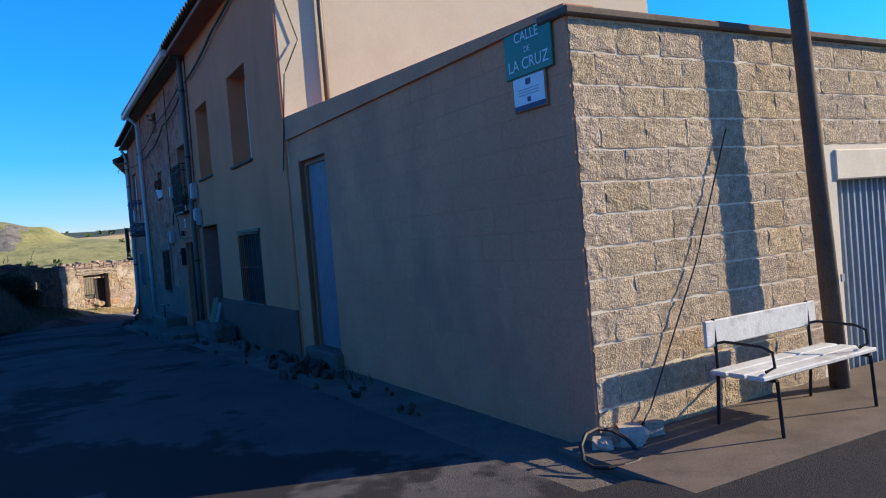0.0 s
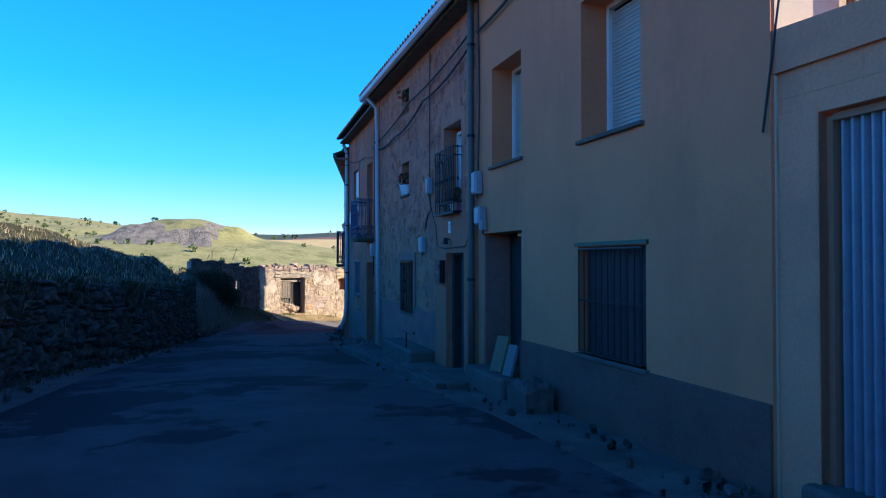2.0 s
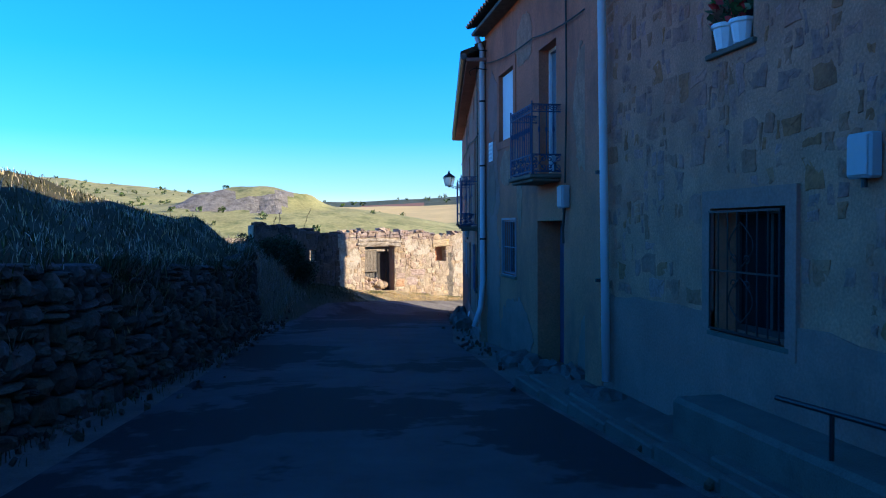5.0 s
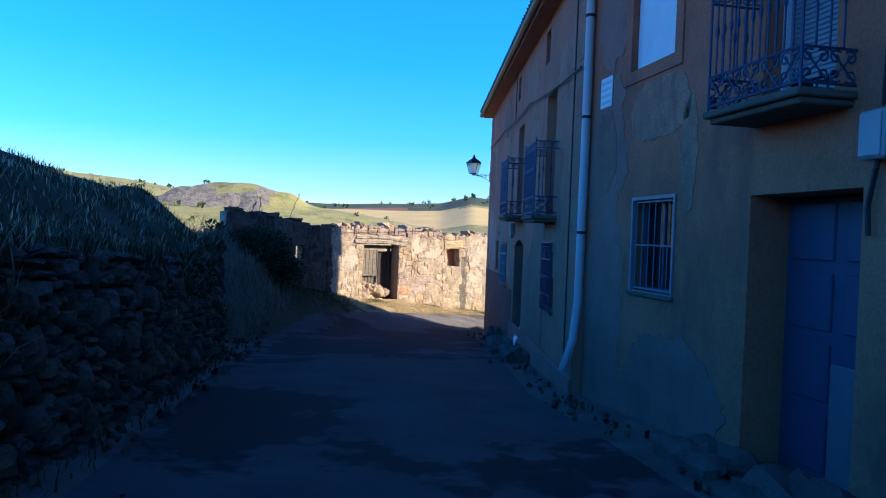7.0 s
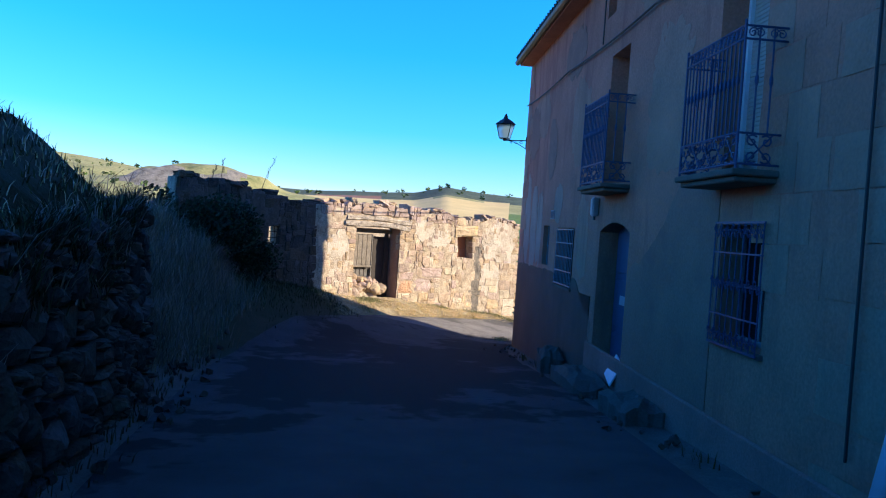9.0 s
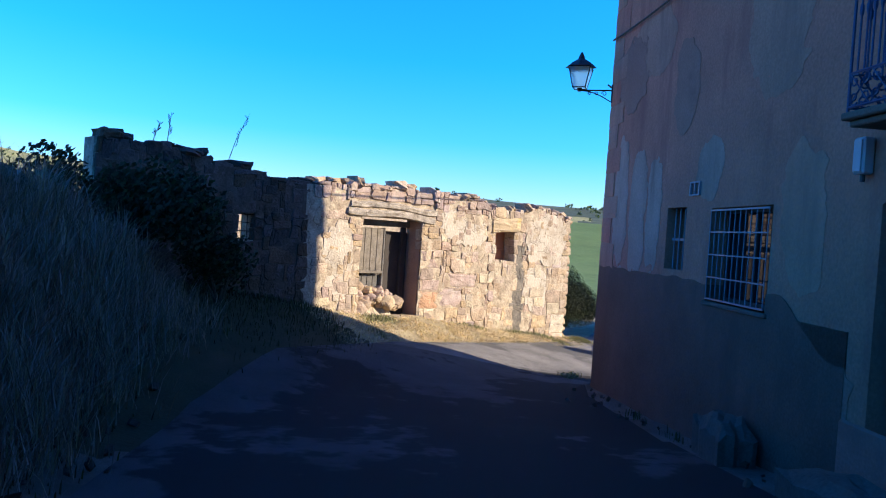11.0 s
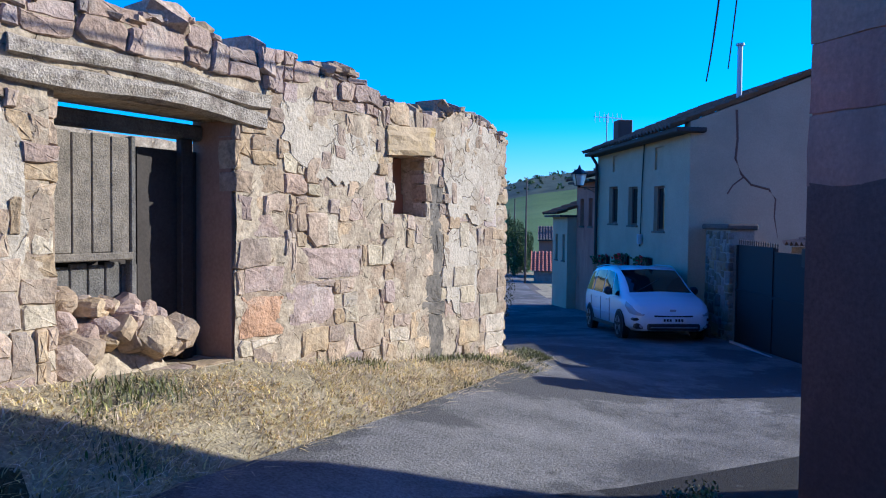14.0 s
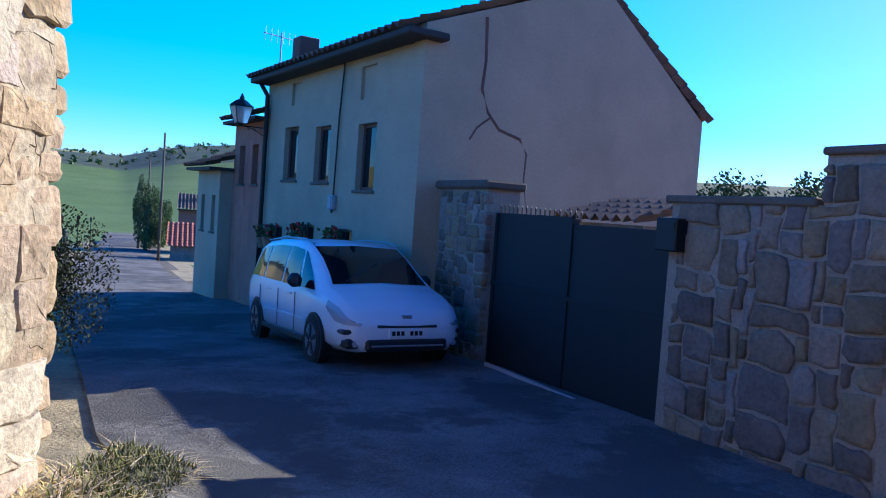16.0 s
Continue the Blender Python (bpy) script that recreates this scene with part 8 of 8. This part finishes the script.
    blades("dry_brush", feather, "grass_shade", "feathery grey dry brush at the end of the stone wall", (0.12, 0.42), 0.0045, 13, 1.2)
    blades("tall_grass", tall, "grass_shade", "tall dry grass at the end of the stone wall", (0.15, 0.6), 0.0045, 7, 1.3)


scatter()


def leaf_mass(bm, centre, radii, n, size, rng):
    for k in range(n):
        while True:
            p = Vector((rng.uniform(-1, 1), rng.uniform(-1, 1), rng.uniform(-1, 1)))
            if 0.25 < p.length < 1:
                break
        p = Vector((p.x * radii[0], p.y * radii[1], p.z * radii[2])) + centre
        nn = Vector((rng.uniform(-1, 1), rng.uniform(-1, 1), rng.uniform(-0.4, 1))).normalized()
        u = nn.orthogonal().normalized() * size * rng.uniform(0.6, 1.4)
        v = nn.cross(u) * 0.55
        bm.faces.new([bm.verts.new(p + q) for q in (u, v, -u, -v)])


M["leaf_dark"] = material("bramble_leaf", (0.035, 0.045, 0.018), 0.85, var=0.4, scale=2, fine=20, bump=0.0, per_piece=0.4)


def shrub(x, y, w, h, n, size, mat, label, seed):
    rng = random.Random(seed)
    z = ground_z(x, y)
    t = thing("shrub", Matrix.Translation((x, y, z - 0.05)), label, "shrub")
    part("stem", tubes(*[(((0, 0, 0), (rng.uniform(-0.4, 0.4) * w, rng.uniform(-0.4, 0.4) * w, h * rng.uniform(0.5, 0.9))), [0.03, 0.008]) for k in range(5)], seg=5), "bark", t)
    bm = bmesh.new()
    for k in range(7):
        c = Vector((rng.uniform(-0.5, 0.5) * w, rng.uniform(-0.5, 0.5) * w, h * rng.uniform(0.35, 0.75)))
        leaf_mass(bm, c, (w * 0.35, w * 0.35, h * 0.3), n // 7, size, rng)
    part("foliage", bm, mat, t)
    return t


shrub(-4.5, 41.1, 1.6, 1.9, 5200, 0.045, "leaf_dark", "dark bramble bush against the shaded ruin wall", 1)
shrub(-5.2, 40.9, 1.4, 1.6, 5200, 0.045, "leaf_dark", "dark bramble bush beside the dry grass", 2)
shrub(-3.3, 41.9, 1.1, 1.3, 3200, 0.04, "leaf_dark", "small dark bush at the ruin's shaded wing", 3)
shrub(3.1, 42.05, 0.35, 0.2, 420, 0.018, "grass_green", "low weeds at the house corner", 4)


def dry_bush(x, y, h, label, seed):
    """A leafless bush of forking pale twigs."""
    rng = random.Random(seed)
    rows = []
    for k in range(7):
        a = rng.uniform(0, 6.28)
        tip = Vector((math.cos(a) * 0.28 * h, math.sin(a) * 0.28 * h, h * rng.uniform(0.65, 1.0)))
        mid = tip * 0.5 + Vector((rng.uniform(-0.05, 0.05), rng.uniform(-0.05, 0.05), 0.05))
        rows.append(((((0, 0, 0)), tuple(mid), tuple(tip)), [0.014, 0.009, 0.004]))
        for j in range(4):
            p = mid.lerp(tip, rng.uniform(0.0, 0.9))
            rows.append(((tuple(p), tuple(p + Vector((rng.uniform(-0.2, 0.2), rng.uniform(-0.2, 0.2), rng.uniform(0.08, 0.25))) * h)), [0.006, 0.003]))
    o = part("dry_bush", tubes(*rows, seg=5), "grass_shade", m=Matrix.Translation((x, y, ground_z(x, y) - 0.05)))
    tagged(o, label, "bush")


dry_bush(-5.75, 36.2, 1.35, "leafless bush of pale twigs above the straw", 5)
dry_bush(-6.2, 36.8, 0.9, "small leafless bush of pale twigs in the straw", 6)


def thistle(s, h, lean, label, seed):
    """A tall dry flower stalk standing on top of the ruin."""
    rng = random.Random(seed)
    b = RUIN_M @ Vector((RUIN_L - s, -0.2, lerp_table(RUIN_TOP, s) - 0.1))
    rows = [(((0, 0, 0), (lean * 0.4, 0, h * 0.5), (lean, 0, h)), [0.008, 0.006, 0.003])]
    for k in range(12):
        u = 0.35 + 0.6 * k / 12
        p = Vector((lean * u, 0, h * u))
        a = rng.uniform(0, 6.28)
        rows.append(((tuple(p), tuple(p + Vector((0.05 * math.cos(a), 0.05 * math.sin(a), 0.05)))), [0.004, 0.008]))
    o = part("dry_stalk", tubes(*rows, seg=5), "bark", m=Matrix.Translation(b))
    tagged(o, label, "plant")


thistle(-1.9, 0.95, 0.34, "tall dry flower stalk on top of the ruined wall", 1)
thistle(-3.0, 0.6, 0.05, "short dry flower stalk on top of the ruined wall", 2)
thistle(-3.25, 0.4, 0.12, "short dry flower stalk on top of the ruined wall", 3)


def tree(x, y, h, w, label, seed, n=1100, leaf=0.16, slim=False, low=0.25):
    rng = random.Random(seed)
    z = ground_z(x, y)
    t = thing("tree", Matrix.Translation((x, y, z - 0.1)), label, "tree", "trees by the lane")
    rows = [(((0, 0, 0), (0.05 * w, 0, h * 0.35), (0, 0.05 * w, h * 0.8)), [0.06 * w + 0.05, 0.04 * w + 0.03, 0.02])]
    tips = []
    for k in range(9):
        a, u = rng.uniform(0, 6.28), rng.uniform(low, 0.7)
        tip = Vector((math.cos(a) * w * 0.4, math.sin(a) * w * 0.4, h * (u + 0.2)))
        tips.append(tip)
        rows.append((((0, 0, h * u), tuple(tip)), [0.04, 0.012]))
    part("trunk", tubes(*rows, seg=6), "bark", t)
    bm = bmesh.new()
    for tip in tips + [Vector((0, 0, h * 0.85)), Vector((0, 0, h * 0.6))]:
        leaf_mass(bm, tip, (w * (0.22 if slim else 0.3), w * (0.22 if slim else 0.3), h * 0.16), n // 11, leaf, rng)
    part("crown", bm, "leaf", t)


rng = random.Random(15)
for k in range(9):
    d = 52 + 3.4 * k
    b = radians(37.2 + 0.2 * k + rng.uniform(-0.4, 0.4))
    tree(3.3 + d * math.sin(b), 44 + d * math.cos(b), rng.uniform(3.8, 5.2), rng.uniform(1.1, 1.5), "slim dark green roadside tree beyond the shed", 50 + k, 5000, 0.05, True, -0.1)
for k, (bb, d, h) in enumerate(((76, 24, 3.6), (79.5, 25, 4.4), (82.0, 25, 4.1), (85.0, 23, 4.2), (87.0, 24, 3.9))):
    tree(3.3 + d * math.sin(radians(bb)), 44 + d * math.cos(radians(bb)), h, 1.7, "slim tree behind the garden wall", 80 + k, 2400, 0.06, True)
for k in range(14):
    d = 24 + 4.0 * k
    b = radians(32.6 - 0.02 * k)
    x, y = 3.3 + d * math.sin(b), 44 + d * math.cos(b)
    p = part("fence_post", boxes((-0.05, 0.05, -0.05, 0.05, -0.2, 1.1), bevel=0.01), "wood_grey", m=Matrix.Translation((x, y, ground_z(x, y))))
    tagged(p, "weathered wooden fence post beside the lane", "fence post", "fence posts")
for k, (bb, d, h) in enumerate(((38.5, 40, 6.5), (37.6, 58, 6.5), (37.2, 78, 6.5))):
    x, y = 3.3 + d * math.sin(radians(bb)), 44 + d * math.cos(radians(bb))
    utility_pole(x, y, h, 0.05, 0.07, "thin wooden utility pole beside the lane")
for k, (bb, d) in enumerate(((32.2, 46), (34.0, 62), (33.2, 54))):
    x, y = 3.3 + d * math.sin(radians(bb)), 44 + d * math.cos(radians(bb))
    t = thing("street_lamp", Matrix.Translation((x, y, ground_z(x, y) - 0.05)), "short black street lamp beside the lane", "street lamp", "lane street lamps")
    part("post", tubes((((0, 0, 0), (0, 0, 1.7)), [0.04, 0.025]), seg=8), "iron", t)
    part("lantern", tubes((((0, 0, 1.7), (0, 0, 1.95), (0, 0, 1.97), (0, 0, 2.1)), [0.05, 0.09, 0.11, 0.02]), seg=6), "iron", t)

for k, (x, y, h) in enumerate(((7.05, 51.3, 2.4), (8.0, 52.9, 2.2), (8.95, 54.7, 2.0), (10.1, 57.0, 1.8))):
    shrub(x, y, 1.5, h, 24000, 0.017, "leaf_dark", "dark hedge along the lane behind the ruin", 200 + k)

# distant shrubs and pines on the hills
def far_scrub():
    rng = random.Random(91)
    bm = bmesh.new()
    for k in range(900):
        th = rng.choice((rng.uniform(-22, 20), rng.uniform(-18, -4), rng.uniform(25, 46)))
        r = rng.uniform(230, 860)
        x, y = r * math.sin(radians(th)), 35 + r * math.cos(radians(th))
        kind = ground_kind(x, y, 0)
        if kind in (5, 7, 8, 3):
            continue
        if kind == 4 and noise.noise(Vector((x * 0.02, y * 0.02, 8))) < 0.05:
            continue
        z = ground_z(x, y)
        s = rng.uniform(0.8, 2.4) * (1.3 if kind == 6 else 0.8)
        leaf_mass(bm, Vector((x, y, z + s * 0.6)), (s, s, s * 0.8), 16, s * 0.5, rng)
    o = part("far_shrubs", bm, "leaf")
    tagged(o, "scattered dark shrubs and pines on far hills", "shrubs", kind="stuff")


far_scrub()


def pebbles():
    """Loose stones along the edges of the lane and at the yard door."""
    rng = random.Random(63)
    me = [piece_mesh("pebble", 1, 0.25, 0.25, 0.2, 700 + k, "drystone") for k in range(5)]
    verts, faces = [], []
    spots = [(lerp_table([(0, -0.1), (12, -0.15), (27, 0.1), (41, 2.9)], y) - abs(rng.gauss(0, 0.35)), y, rng.uniform(0.02, 0.09)) for y in [rng.uniform(1.5, 41) for k in range(260)]]
    spots += [(-0.1 - abs(rng.gauss(0, 0.3)), rng.gauss(5.2, 0.7), rng.uniform(0.04, 0.13)) for k in range(40)]
    spots += [(bank_line(y) + abs(rng.gauss(0.1, 0.3)), y, rng.uniform(0.03, 0.12)) for y in [rng.uniform(5, 40) for k in range(220)]]
    for x, y, s in spots:
        z = ground_z(x, y)
        m = Matrix.Translation((x, y, z + s * 0.15)) @ Euler((rng.uniform(0, 6), rng.uniform(0, 6), rng.uniform(0, 6))).to_matrix().to_4x4() @ Matrix.Diagonal((s, s * 0.8, s * 0.6, 1))
        q = rng.choice(me)
        b = len(verts)
        verts += [tuple(m @ v.co) for v in q.vertices]
        faces += [[b + i for i in p.vertices] for p in q.polygons]
    k = bpy.data.meshes.new("loose_stones")
    k.from_pydata(verts, [], faces)
    k.materials.append(M["drystone"])
    tagged(new("loose_stones", k), "loose stones and gravel along the lane's edges", "stones", kind="stuff")


pebbles()
